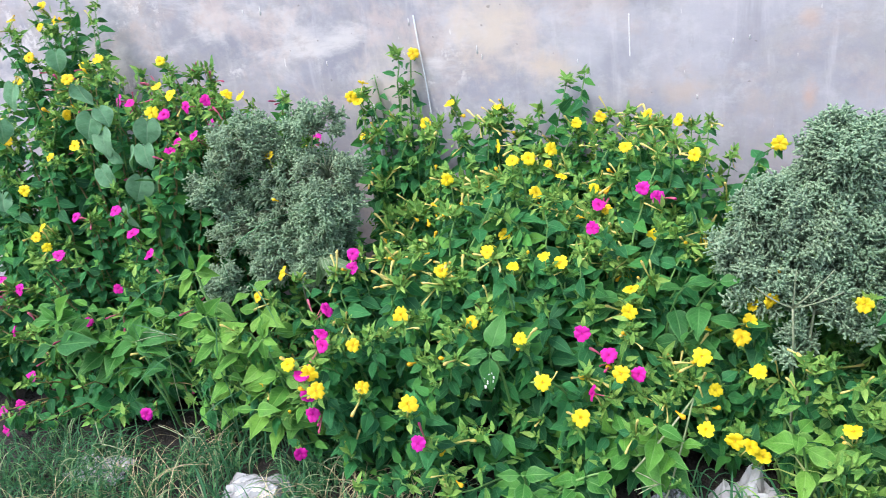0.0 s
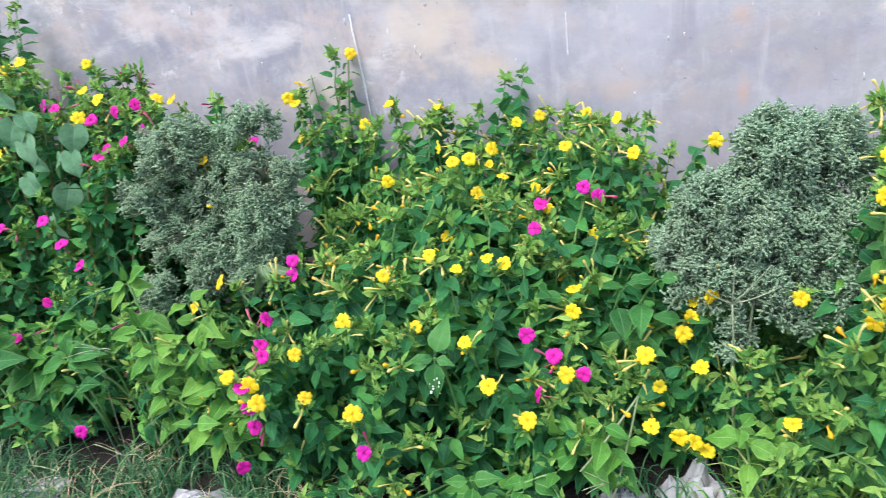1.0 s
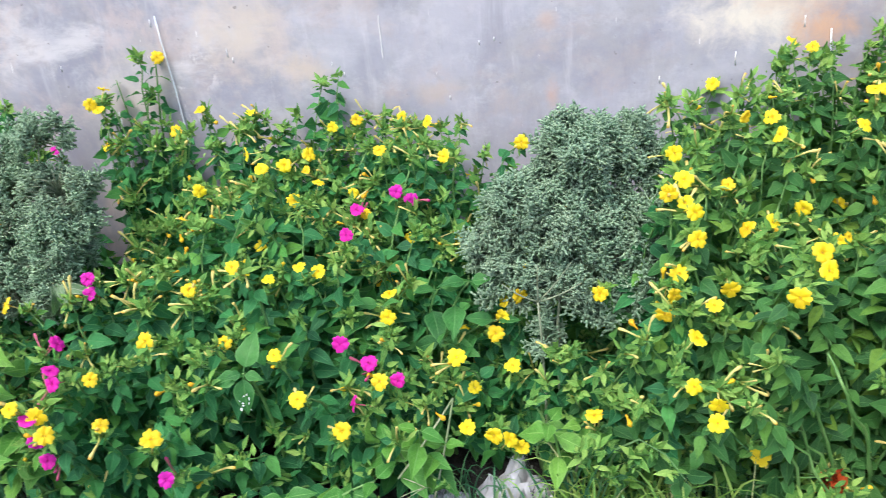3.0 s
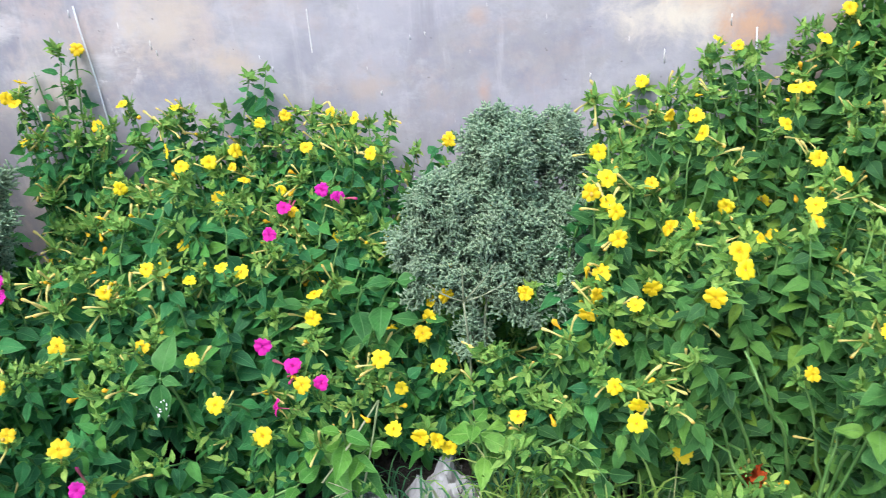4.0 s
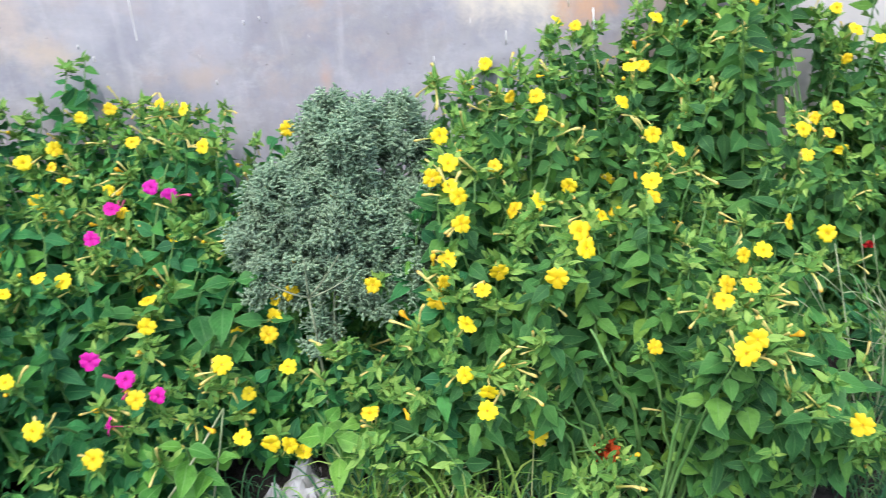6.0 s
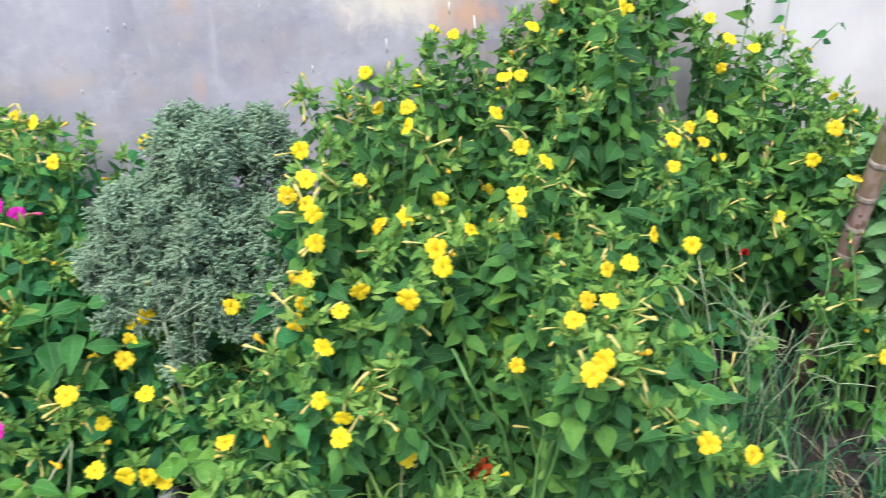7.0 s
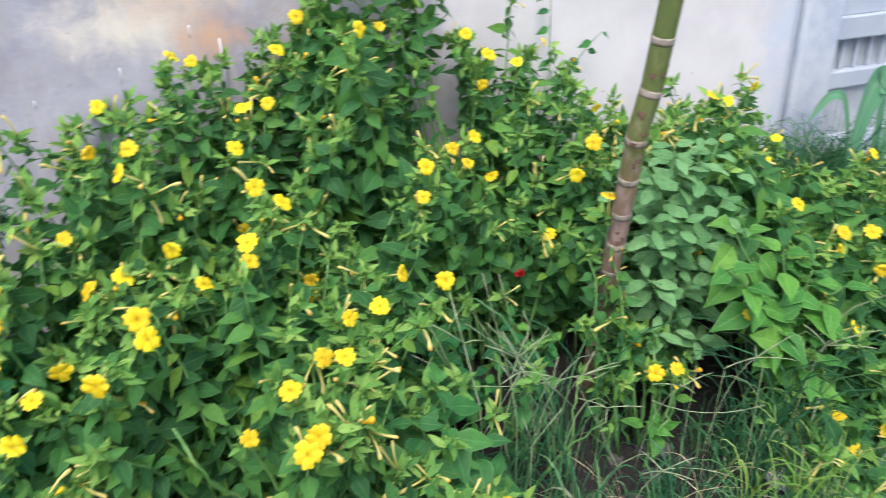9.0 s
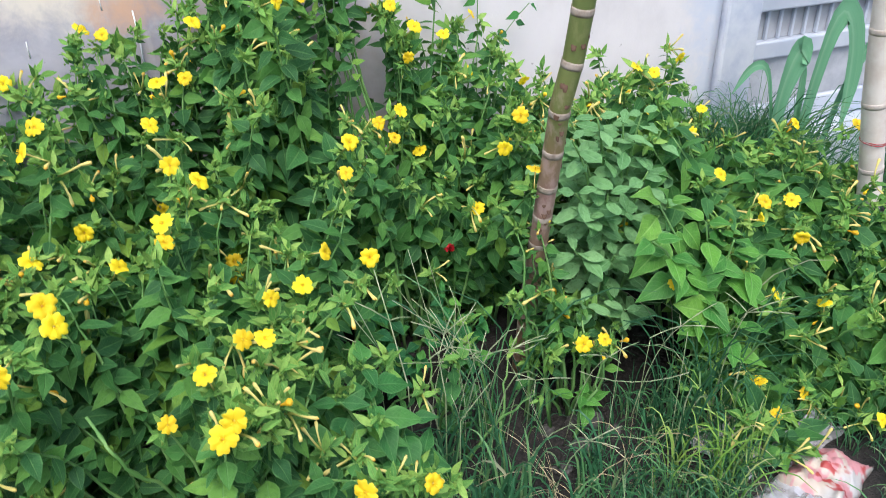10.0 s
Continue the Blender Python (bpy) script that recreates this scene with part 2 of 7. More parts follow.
def wall_material():
    s = Shader("weathered_plaster")
    p = s.place()
    part_p = s.node("SeparateXYZ", Vector=p)
    wide = s.scaled(p, (1.0, 1.0, 1.5))
    tall = s.scaled(p, (7.0, 1.0, 1.0))
    left = s.step(part_p.outputs[0], -0.50, 0.25, 1.0, 0.12)
    high = s.step(part_p.outputs[2], 0.50, 0.82)
    colour = s.mix(s.step(s.noise(wide, 2.6, 8.0, 0.62, 0.2), 0.36, 0.66), (0.300, 0.305, 0.372), (0.440, 0.440, 0.505))
    colour = s.mix(s.step(s.noise(s.scaled(p, (1, 1, 1), (3, 0, 5)), 5.0, 8.0, 0.68, 0.2), 0.48, 0.66, 0.0, 0.7), colour, (0.385, 0.375, 0.395))
    colour = s.mix(s.step(s.noise(tall, 3.0, 6.0, 0.68, 0.4), 0.53, 0.72, 0.0, 0.4), colour, (0.56, 0.55, 0.60))
    colour = s.mix(s.step(s.noise(s.scaled(p, (5.0, 1.0, 1.2), (2, 0, 3)), 2.6, 7.0, 0.68, 0.3), 0.52, 0.70, 0.0, 0.5), colour, (0.29, 0.285, 0.33))
    colour = s.mix(s.step(s.noise(s.scaled(p, (1, 1, 1.3), (7, 0, 2)), 4.2, 8.0, 0.68, 0.3), 0.49, 0.66, 0.0, 0.6), colour, (0.46, 0.385, 0.375))
    # brushed and flaking lime, palest at the top
    brushed = s.noise(s.scaled(p, (1.0, 1.0, 2.2), (1.3, 0, 0.7)), 4.2, 9.0, 0.66, 0.35)
    patchy = s.step(s.noise(s.scaled(p, (1.0, 1.0, 1.3), (8.3, 0, 4.1)), 3.4, 3.0), 0.48, 0.62)
    colour = s.mix(s.math("MULTIPLY", s.math("MULTIPLY", s.step(brushed, 0.46, 0.68, 0.0, 0.75), left), high), colour, (0.66, 0.64, 0.66))
    flake = s.noise(s.scaled(p, (1.2, 1.0, 1.0), (5.1, 0, 2.2)), 15.0, 9.0, 0.72, 0.2)
    colour = s.mix(s.math("MULTIPLY", s.math("MULTIPLY", s.step(flake, 0.54, 0.62, 0.0, 0.6), s.math("MULTIPLY", left, patchy)), s.step(part_p.outputs[2], 0.45, 0.8, 0.25, 1.0)), colour, (0.76, 0.74, 0.75))
    blush = s.noise(s.scaled(p, (1.0, 1.0, 0.8), (2.2, 0, 6.3)), 5.5, 8.0, 0.68, 0.3)
    colour = s.mix(s.math("MULTIPLY", s.step(blush, 0.50, 0.66, 0.0, 0.55), left), colour, (0.58, 0.48, 0.46))
    colour = s.mix(s.step(s.noise(s.scaled(p, (1, 1, 1.2), (6, 0, 1)), 11.0, 8.0, 0.70, 0.2), 0.50, 0.68, 0.0, 0.45), colour, (0.53, 0.53, 0.575))
    colour = s.mix(s.step(s.noise(s.scaled(p, (1, 1, 1), (2, 0, 8)), 17.0, 7.0, 0.7, 0.2), 0.54, 0.70, 0.0, 0.35), colour, (0.29, 0.29, 0.325))

    def spot(x, z, wx, wz, tint, strength, seed):
        nonlocal colour
        dx = s.math("DIVIDE", s.math("SUBTRACT", part_p.outputs[0], x), wx)
        dz = s.math("DIVIDE", s.math("SUBTRACT", part_p.outputs[2], z), wz)
        d = s.math("SQRT", s.math("ADD", s.math("MULTIPLY", dx, dx), s.math("MULTIPLY", dz, dz)))
        rag = s.math("MULTIPLY", s.math("SUBTRACT", s.noise(s.scaled(p, (1, 1, 1), (seed, 0, 2 * seed)), 14.0, 6.0, 0.7, 0.4), 0.5), 2.4)
        colour = s.mix(s.step(s.math("ADD", d, rag), 0.0, 1.25, strength, 0.0), colour, tint)

    spot(-0.36, 0.84, 0.14, 0.13, (0.58, 0.51, 0.46), 0.88, 1)
    spot(-0.68, 0.70, 0.12, 0.12, (0.57, 0.50, 0.46), 0.74, 2)
    spot(-0.20, 0.74, 0.08, 0.05, (0.58, 0.49, 0.42), 0.74, 3)
    spot(0.415, 0.645, 0.02, 0.05, (0.54, 0.36, 0.28), 0.61, 4)
    spot(0.41, 0.825, 0.035, 0.025, (0.58, 0.40, 0.30), 0.47, 5)
    spot(0.13, 0.665, 0.07, 0.035, (0.50, 0.40, 0.34), 0.54, 6)
    spot(0.875, 0.80, 0.17, 0.08, (0.72, 0.66, 0.58), 0.95, 7)
    spot(1.04, 0.77, 0.08, 0.06, (0.60, 0.38, 0.26), 0.9, 8)
    spot(0.98, 0.86, 0.16, 0.06, (0.66, 0.52, 0.42), 0.8, 12)
    spot(1.25, 0.62, 0.17, 0.22, (0.40, 0.31, 0.25), 0.7, 9)
    spot(1.50, 0.50, 0.14, 0.30, (0.37, 0.29, 0.25), 0.9, 10)
    edge = s.math("ADD", part_p.outputs[0], s.math("MULTIPLY", s.noise(p, 5.0, 5.0, 0.65), 0.35))
    white = s.mix(s.step(s.noise(p, 4.0, 5.0, 0.6), 0.4, 0.72), (0.70, 0.675, 0.695), (0.60, 0.58, 0.60))
    colour = s.mix(s.step(edge, 1.62, 1.82), colour, white)
    spot(2.62, 0.8, 0.13, 1.2, (0.50, 0.56, 0.69), 0.8, 11)
    fleck = s.noise(s.scaled(p, (2.4, 1.0, 0.30)), 52.0, 2.0, 0.5)
    colour = s.mix(s.step(fleck, 0.765, 0.79, 0.0, 0.8), colour, (0.80, 0.79, 0.78))
    pit = s.noise(s.scaled(p, (1, 1, 1), (9, 2, 4)), 48.0, 2.0, 0.5)
    colour = s.mix(s.step(pit, 0.72, 0.76, 0.0, 0.6), colour, (0.20, 0.18, 0.18))
    height = s.math("ADD", s.noise(p, 8.0, 5.0, 0.55), s.math("MULTIPLY", s.noise(p, 180.0, 3.0), 0.16))
    return s.done(colour, 0.82, s.bump(height, 0.38, 0.006), gloss=0.3)


WALL = wall_material()


def plain_material(name, a, b, scale=8.0, rough=0.6, gloss=0.5, metal=0.0, relief=0.2, thin=0.0):
    s = Shader(name)
    p = s.place()
    colour = s.mix(s.step(s.noise(p, scale, 5.0, 0.6), 0.35, 0.68), a, b)
    return s.done(colour, rough, s.bump(s.noise(p, scale * 9, 4.0), relief, 0.002), metal, gloss, thin)


BLUE_PAINT = plain_material("pale_blue_paint", (0.38, 0.43, 0.56), (0.56, 0.59, 0.67), 9.0, 0.6)
GATE_PAINT = plain_material("grey_white_enamel", (0.42, 0.47, 0.56), (0.50, 0.54, 0.61), 5.0, 0.4)
DARK_GAP = plain_material("dusty_grey_steel", (0.34, 0.36, 0.40), (0.44, 0.46, 0.50), 14.0, 0.6)
WHITE_PAINT = plain_material("white_paint_run", (0.74, 0.75, 0.76), (0.84, 0.84, 0.84), 30.0, 0.5)
CORD = plain_material("pale_blue_cord", (0.66, 0.74, 0.82), (0.82, 0.86, 0.90), 60.0, 0.7)
RED_THREAD = plain_material("red_thread", (0.30, 0.03, 0.04), (0.40, 0.05, 0.06), 60.0, 0.8)
RED_FLOWER = plain_material("rust_red_petal", (0.42, 0.05, 0.012), (0.58, 0.12, 0.02), 60.0, 0.7, thin=0.2)
DARK_RED = plain_material("dark_red_petal", (0.36, 0.006, 0.012), (0.48, 0.012, 0.02), 60.0, 0.6)
MUD = plain_material("dried_grey_mud", (0.05, 0.049, 0.048), (0.11, 0.108, 0.105), 40.0, 0.9, 0.2, relief=0.7)
BLUE_PLASTIC = plain_material("blue_plastic", (0.06, 0.16, 0.50), (0.12, 0.26, 0.60), 20.0, 0.35)
ORANGE_PLASTIC = plain_material("orange_wrapper", (0.55, 0.22, 0.03), (0.62, 0.34, 0.08), 20.0, 0.4)


def film_material(name, tint, see):
    s = Shader(name)
    p = s.place()
    colour = s.mix(s.step(s.noise(p, 25.0, 4.0), 0.35, 0.7), tint, (0.40, 0.40, 0.42))
    s.done(colour, 0.07, s.bump(s.noise(p, 30.0, 3.0, 0.5, 1.0), 0.5, 0.006), gloss=1.0)
    clear = s.node("BsdfTransparent")
    both = s.node("MixShader", Fac=see)
    s.tree.links.new(s.bsdf.outputs[0], both.inputs[1])
    s.tree.links.new(clear.outputs[0], both.inputs[2])
    s.tree.links.new(both.outputs[0], s.out.inputs["Surface"])
    return s.material


FILM = film_material("clear_plastic_film", (0.66, 0.69, 0.75), 0.50)


def print_material():
    s = Shader("printed_plastic_sack")
    p = s.place()
    colour = s.mix(s.step(s.noise(p, 9.0, 3.0), 0.4, 0.6), (0.52, 0.45, 0.38), (0.50, 0.50, 0.51))
    colour = s.mix(s.step(s.noise(s.scaled(p, (1, 1, 1), (4, 1, 0)), 11.0, 3.0, 0.5, 1.5), 0.49, 0.56), colour, (0.56, 0.27, 0.30))
    colour = s.mix(s.step(s.noise(s.scaled(p, (1, 1, 1), (8, 5, 0)), 16.0, 2.0, 0.5, 1.0), 0.60, 0.66), colour, (0.38, 0.06, 0.06))
    return s.done(colour, 0.35, s.bump(s.noise(p, 60.0, 4.0), 0.5, 0.003), thin=0.1)


SACK = print_material()


def cane_material():
    s = Shader("sugar_cane_rind")
    p = s.place()
    z = s.node("SeparateXYZ", Vector=p).outputs[2]
    mixup = s.math("ADD", z, s.math("MULTIPLY", s.math("SUBTRACT", s.noise(s.scaled(p, (1, 1, 0.25)), 22.0, 5.0), 0.5), 0.30))
    colour = s.ramp(s.step(mixup, 0.10, 0.95), [(0.0, (0.22, 0.14, 0.085)), (0.45, (0.27, 0.168, 0.145)), (0.66, (0.24, 0.18, 0.10)), (0.79, (0.15, 0.175, 0.06)), (1.0, (0.145, 0.195, 0.065))])
    wax = s.noise(s.scaled(p, (1, 1, 0.5)), 38.0, 5.0, 0.65)
    colour = s.mix(s.step(wax, 0.46, 0.66, 0.0, 0.65), colour, s.mix(s.step(z, 0.6, 0.8), (0.47, 0.34, 0.315), (0.24, 0.26, 0.11)))
    return s.done(colour, 0.42, s.bump(s.noise(s.scaled(p, (1, 1, 0.1)), 120.0, 3.0), 0.3, 0.001))


CANE = cane_material()
CANE_RING = plain_material("cane_node_wax", (0.24, 0.19, 0.15), (0.42, 0.36, 0.31), 50.0, 0.7)
CANE_SCAR = plain_material("dark_bark_scar", (0.10, 0.055, 0.035), (0.17, 0.10, 0.07), 60.0, 0.85)
PALE_RING = plain_material("bleached_node", (0.46, 0.40, 0.36), (0.60, 0.54, 0.50), 50.0, 0.7)
PALE_CANE = plain_material("bleached_cane", (0.60, 0.53, 0.48), (0.70, 0.66, 0.62), 18.0, 0.6)


# ---- mesh tools ----
def build(name, pieces, material):
    """One mesh from pieces: each is corner places, quads or triangles as index rows, and one uv a corner of a face."""
    places, faces, uvs, base = [], [], [], 0
    for v, f, uv in pieces:
        places.append(v)
        faces += [[i + base for i in row] for row in f]
        uvs.append(uv)
        base += len(v)
    mesh = bpy.data.meshes.new(name)
    v = np.concatenate(places)
    sizes = np.array([len(f) for f in faces], dtype=np.int32)
    loops = np.fromiter((i for f in faces for i in f), dtype=np.int32, count=int(sizes.sum()))
    return fill(mesh, v, loops, sizes, np.concatenate(uvs), material)


def fill(mesh, v, loops, sizes, uv, material):
    mesh.vertices.add(len(v))
    mesh.vertices.foreach_set("co", np.asarray(v, dtype=np.float32).ravel())
    mesh.loops.add(len(loops))
    mesh.loops.foreach_set("vertex_index", loops)
    mesh.polygons.add(len(sizes))
    starts = np.zeros(len(sizes), dtype=np.int32)
    starts[1:] = np.cumsum(sizes)[:-1]
    mesh.polygons.foreach_set("loop_start", starts)
    mesh.polygons.foreach_set("use_smooth", np.ones(len(sizes), dtype=bool))
    layer = mesh.uv_layers.new(name="UVMap")
    layer.data.foreach_set("uv", np.asarray(uv, dtype=np.float32).ravel())
    mesh.materials.append(material)
    mesh.update()
    mesh.validate()
    return mesh


def stamp(name, template, frames, material):
    """Many copies of one template in one mesh. frames: N x 3 x 4 arrays (turn, scale and place)."""
    v, f, uv = template
    frames = np.asarray(frames)
    n = len(frames)
    out = np.einsum("nij,kj->nki", frames[:, :, :3], v) + frames[:, None, :, 3]
    sizes = np.array([len(r) for r in f], dtype=np.int32)
    loops = np.array([i for r in f for i in r], dtype=np.int32)
    all_loops = (loops[None, :] + (np.arange(n) * len(v))[:, None]).ravel().astype(np.int32)
    return fill(bpy.data.meshes.new(name), out.reshape(-1, 3), all_loops, np.tile(sizes, n), np.tile(uv, (n, 1)), material)


def join_meshes(name, meshes, parent, label=""):
    """One object from several stamped meshes of one material."""
    bm = bmesh.new()
    for m in meshes:
        bm.from_mesh(m)
    mesh = bpy.data.meshes.new(name)
    bm.to_mesh(mesh)
    bm.free()
    mesh.materials.append(meshes[0].materials[0])
    return part(name, mesh, None, parent, label)


def part(name, mesh, material, parent, label=""):
    """One mesh object under a thing or a part. mesh: a mesh or a bmesh."""
    if isinstance(mesh, bmesh.types.BMesh):
        bm, mesh = mesh, bpy.data.meshes.new(name)
        bm.to_mesh(mesh)
        bm.free()
    if material is not None and material.name not in mesh.materials:
        mesh.materials.append(material)
    ob = new(name, mesh)
    ob.parent = parent
    return tagged(ob, label)


def thing(name, at, label, category, group="", kind=""):
    ob = new(name)
    ob.empty_display_size = 0.05
    ob.location = at
    return tagged(ob, label, category, group, kind)


def rope(points, radii, sides=6):
    """A tapering tube through points, as a piece."""
    pts = [Vector(p) for p in points]
    if isinstance(radii, (int, float)):
        radii = [radii] * len(pts)
    v, side = [], None
    for i, p in enumerate(pts):
        t = (pts[min(i + 1, len(pts) - 1)] - pts[max(i - 1, 0)]).normalized()
        if side is None:
            side = t.orthogonal().normalized()
        side = (side - t * side.dot(t)).normalized()
        up = t.cross(side)
        for k in range(sides):
            a = 2 * math.pi * k / sides
            v.append(p + (side * math.cos(a) + up * math.sin(a)) * radii[i])
    n = len(pts)
    f, uv = [], []
    for i in range(n - 1):
        for k in range(sides):
            k2 = (k + 1) % sides
            f.append((i * sides + k, i * sides + k2, (i + 1) * sides + k2, (i + 1) * sides + k))
            uv += [(k / sides, i / (n - 1)), ((k + 1) / sides, i / (n - 1)), ((k + 1) / sides, (i + 1) / (n - 1)), (k / sides, (i + 1) / (n - 1))]
    f.append(tuple(range(sides - 1, -1, -1)))
    f.append(tuple((n - 1) * sides + k for k in range(sides)))
    uv += [(0.5, 0.0)] * sides + [(0.5, 1.0)] * sides
    return np.array([tuple(q) for q in v]), f, np.array(uv)


def spindle(a, b, radius):
    """A short scale-like body from a to b, pointed at both ends, as a piece."""
    a, b = np.array(a, float), np.array(b, float)
    t = (b - a) / max(np.linalg.norm(b - a), 1e-9)
    side = np.cross(t, (0.31, 0.17, 0.94))
    side /= max(np.linalg.norm(side), 1e-6)
    up = np.cross(t, side)
    middle = a + (b - a) * 0.6
    ring = [middle + (side * math.cos(k * 2.0944) + up * math.sin(k * 2.0944)) * radius for k in range(3)]
    f, uv = [], []
    for k in range(3):
        n = (k + 1) % 3
        f += [(0, 1 + n, 1 + k), (4, 1 + k, 1 + n)]
        uv += [(0.5, 0.0), (0.5, 0.6), (0.5, 0.6), (0.5, 1.0), (0.5, 0.6), (0.5, 0.6)]
    return np.array([a, *ring, b]), f, np.array(uv)


def bend(a, b, lift, steps=7):
    """Points on a stem that rises from a and leans over to b."""
    a, b = np.array(a, float), np.array(b, float)
    c = a + (b - a) * np.array([0.3, 0.3, lift])
    t = np.linspace(0, 1, steps)[:, None]
    return (1 - t) ** 2 * a + 2 * t * (1 - t) * c + t ** 2 * b


def leaf_piece(rows, wide, widest, tip, curl, fold, wave, stalk, columns=(-1.0, -0.5, 0.0, 0.5, 1.0), heart=0.0, phase=0.0, teeth=0.0):
    """A leaf of length 1 along y, facing z, with its stalk; the blade starts at y = stalk."""
    v, f, uv = [], [], []
    for i in range(rows + 1):
        t = i / rows
        late = (t - widest) / (1 - widest)
        half = (t / widest) ** 0.5 if t < widest else max(0.0, 1 - late ** 1.55) ** tip * (1 - 0.12 * late)
        half = max(half, 0.06 if i == 0 else 0.0) * wide * 0.5
        if heart:
            half = wide * 0.5 * (math.sqrt(max(0.0, 1 - ((0.32 - t) / 0.42) ** 2)) if t < 0.32 else max(0.0, 1 - ((t - 0.32) / 0.68) ** 1.7))
        half *= 1 - teeth * (i % 2)
        for u in columns:
            y = stalk + t * (1 - stalk)
            y -= heart * max(0.0, 1 - t / 0.45) * 0.20 * (1 - (abs(u) * 1.5 - 0.9) ** 2)
            z = -curl * t * t + fold * abs(u) * half - fold * 0.4 * abs(u) ** 2 * half
            z += wave * math.sin(t * 9 + u * 2 + phase) * abs(u) * half
            x = u * half
            v.append((x, y, z))
    c = len(columns)
    for i in range(rows):
        for k in range(c - 1):
            f.append((i * c + k, i * c + k + 1, (i + 1) * c + k + 1, (i + 1) * c + k))
            for a, b in ((i, k), (i, k + 1), (i + 1, k + 1), (i + 1, k)):
                uv.append((0.5 + columns[b] / 2, a / rows))
    if stalk <= 0:
        return np.array(v), f, np.array(uv)
    sv, sf, suv = rope([(0, 0, -0.02), (0, stalk * 0.6, 0.012), (0, stalk + 0.02, 0.0)], 0.014, 3)
    base = len(v)
    f += [tuple(q + base for q in r) for r in sf[:-2]]
    uv += [(0.5, 0.5)] * sum(len(r) for r in sf[:-2])
    return np.vstack([np.array(v), sv]), f, np.array(uv)


def frame_of(at, way, face, size, widen=1.0):
    """A 3 x 4 turn, scale and place: y along way, z near face."""
    y = np.asarray(way, float)
    y = y / np.linalg.norm(y)
    z = np.asarray(face, float)
    z = z - y * z.dot(y)
    z = z / max(np.linalg.norm(z), 1e-6)
    x = np.cross(y, z)
    return np.column_stack([x * size * widen, y * size, z * size, at])


def as_matrix(m):
    return Matrix([list(r) for r in m] + [[0, 0, 0, 1]])


# ---- setting ----
def box_bm(x0, x1, y0, y1, z0, z1, bevel=0.0, segments=2):
    bm = bmesh.new()
    bmesh.ops.create_cube(bm, size=1.0)
    bmesh.ops.scale(bm, vec=(x1 - x0, y1 - y0, z1 - z0), verts=bm.verts)
    bmesh.ops.translate(bm, vec=((x0 + x1) / 2, (y0 + y1) / 2, (z0 + z1) / 2), verts=bm.verts)
    if bevel:
        bmesh.ops.bevel(bm, geom=bm.edges[:], offset=bevel, segments=segments, affect="EDGES", profile=0.5)
    return bm


def ground_height(x, y):
    h = 0.022 * noise.noise(Vector((x * 2.1, y * 2.1, 0.3))) + 0.012 * noise.noise(Vector((x * 7, y * 7, 1.7)))
    return h * max(0.0, 1 - (abs(x) + abs(y)) / 14)


def make_ground():
    near = [i * 0.05 for i in range(-60, 81)]
    far_x = [-400, -120, -40, -15, -8, -5, *near, 5, 8, 15, 40, 120, 400]
    far_y = [-400, -120, -40, -15, -6, *[v for v in near if v < 3.2], 6, 15, 40, 120, 400]
    v = [(x, y, ground_height(x, y)) for y in far_y for x in far_x]
    n = len(far_x)
    f = [(j * n + i, j * n + i + 1, (j + 1) * n + i + 1, (j + 1) * n + i) for j in range(len(far_y) - 1) for i in range(n - 1)]
    ob = new("ground", build("ground", [(np.array(v), f, np.zeros((4 * len(f), 2)))], SOIL))
    tagged(ob, "bare damp brown soil with crumbs and roots", "ground", kind="structure")


make_ground()

WALL_Y = 1.852
WALL_END = 2.63


def make_wall():
    bm = bmesh.new()
    xs = [-7 + 0.06 * i for i in range(int((WALL_END + 7) / 0.06) + 1)] + [WALL_END]
    zs = [-0.1 + 0.06 * i for i in range(42)]
    front = [[bm.verts.new((x, WALL_Y + 0.004 * noise.noise(Vector((x * 3, z * 3, 0))), z)) for x in xs] for z in zs]
    back = [[bm.verts.new((x, WALL_Y + 0.23, z)) for x in (xs[0], xs[-1])] for z in (zs[0], zs[-1])]
    for j in range(len(zs) - 1):
        for i in range(len(xs) - 1):
            bm.faces.new((front[j][i], front[j][i + 1], front[j + 1][i + 1], front[j + 1][i]))
    bm.faces.new((back[0][1], back[0][0], back[1][0], back[1][1]))
    bm.faces.new([*front[-1], back[1][1], back[1][0]])
    bm.faces.new([*[r[-1] for r in front], back[1][1], back[0][1]][::-1])
    for face in bm.faces:
        face.smooth = len(face.verts) == 4
    ob = part("wall_north", bm, WALL, None)
    tagged(ob, "weathered grey cement wall with stains and whitewashed end", "wall", kind="structure")
    pillar = part("wall_pillar", box_bm(WALL_END + 0.003, WALL_END + 0.14, WALL_Y - 0.02, WALL_Y + 0.25, -0.1, 2.4, 0.012), BLUE_PAINT, None)
    tagged(pillar, "pale blue painted gate pillar at the wall's end", "pillar", kind="structure")
    far = part("wall_east", box_bm(5.2, 9.0, WALL_Y, WALL_Y + 0.25, -0.1, 2.4, 0.01), WALL, None)
    tagged(far, "whitewashed wall beyond the gate", "wall", kind="structure")
    sill = part("gate_sill", box_bm(WALL_END + 0.15, 5.19, WALL_Y + 0.02, WALL_Y + 0.30, -0.1, 0.14, 0.012), GATE_PAINT, None)
    tagged(sill, "grey concrete threshold under the gate", "threshold", kind="structure")


make_wall()


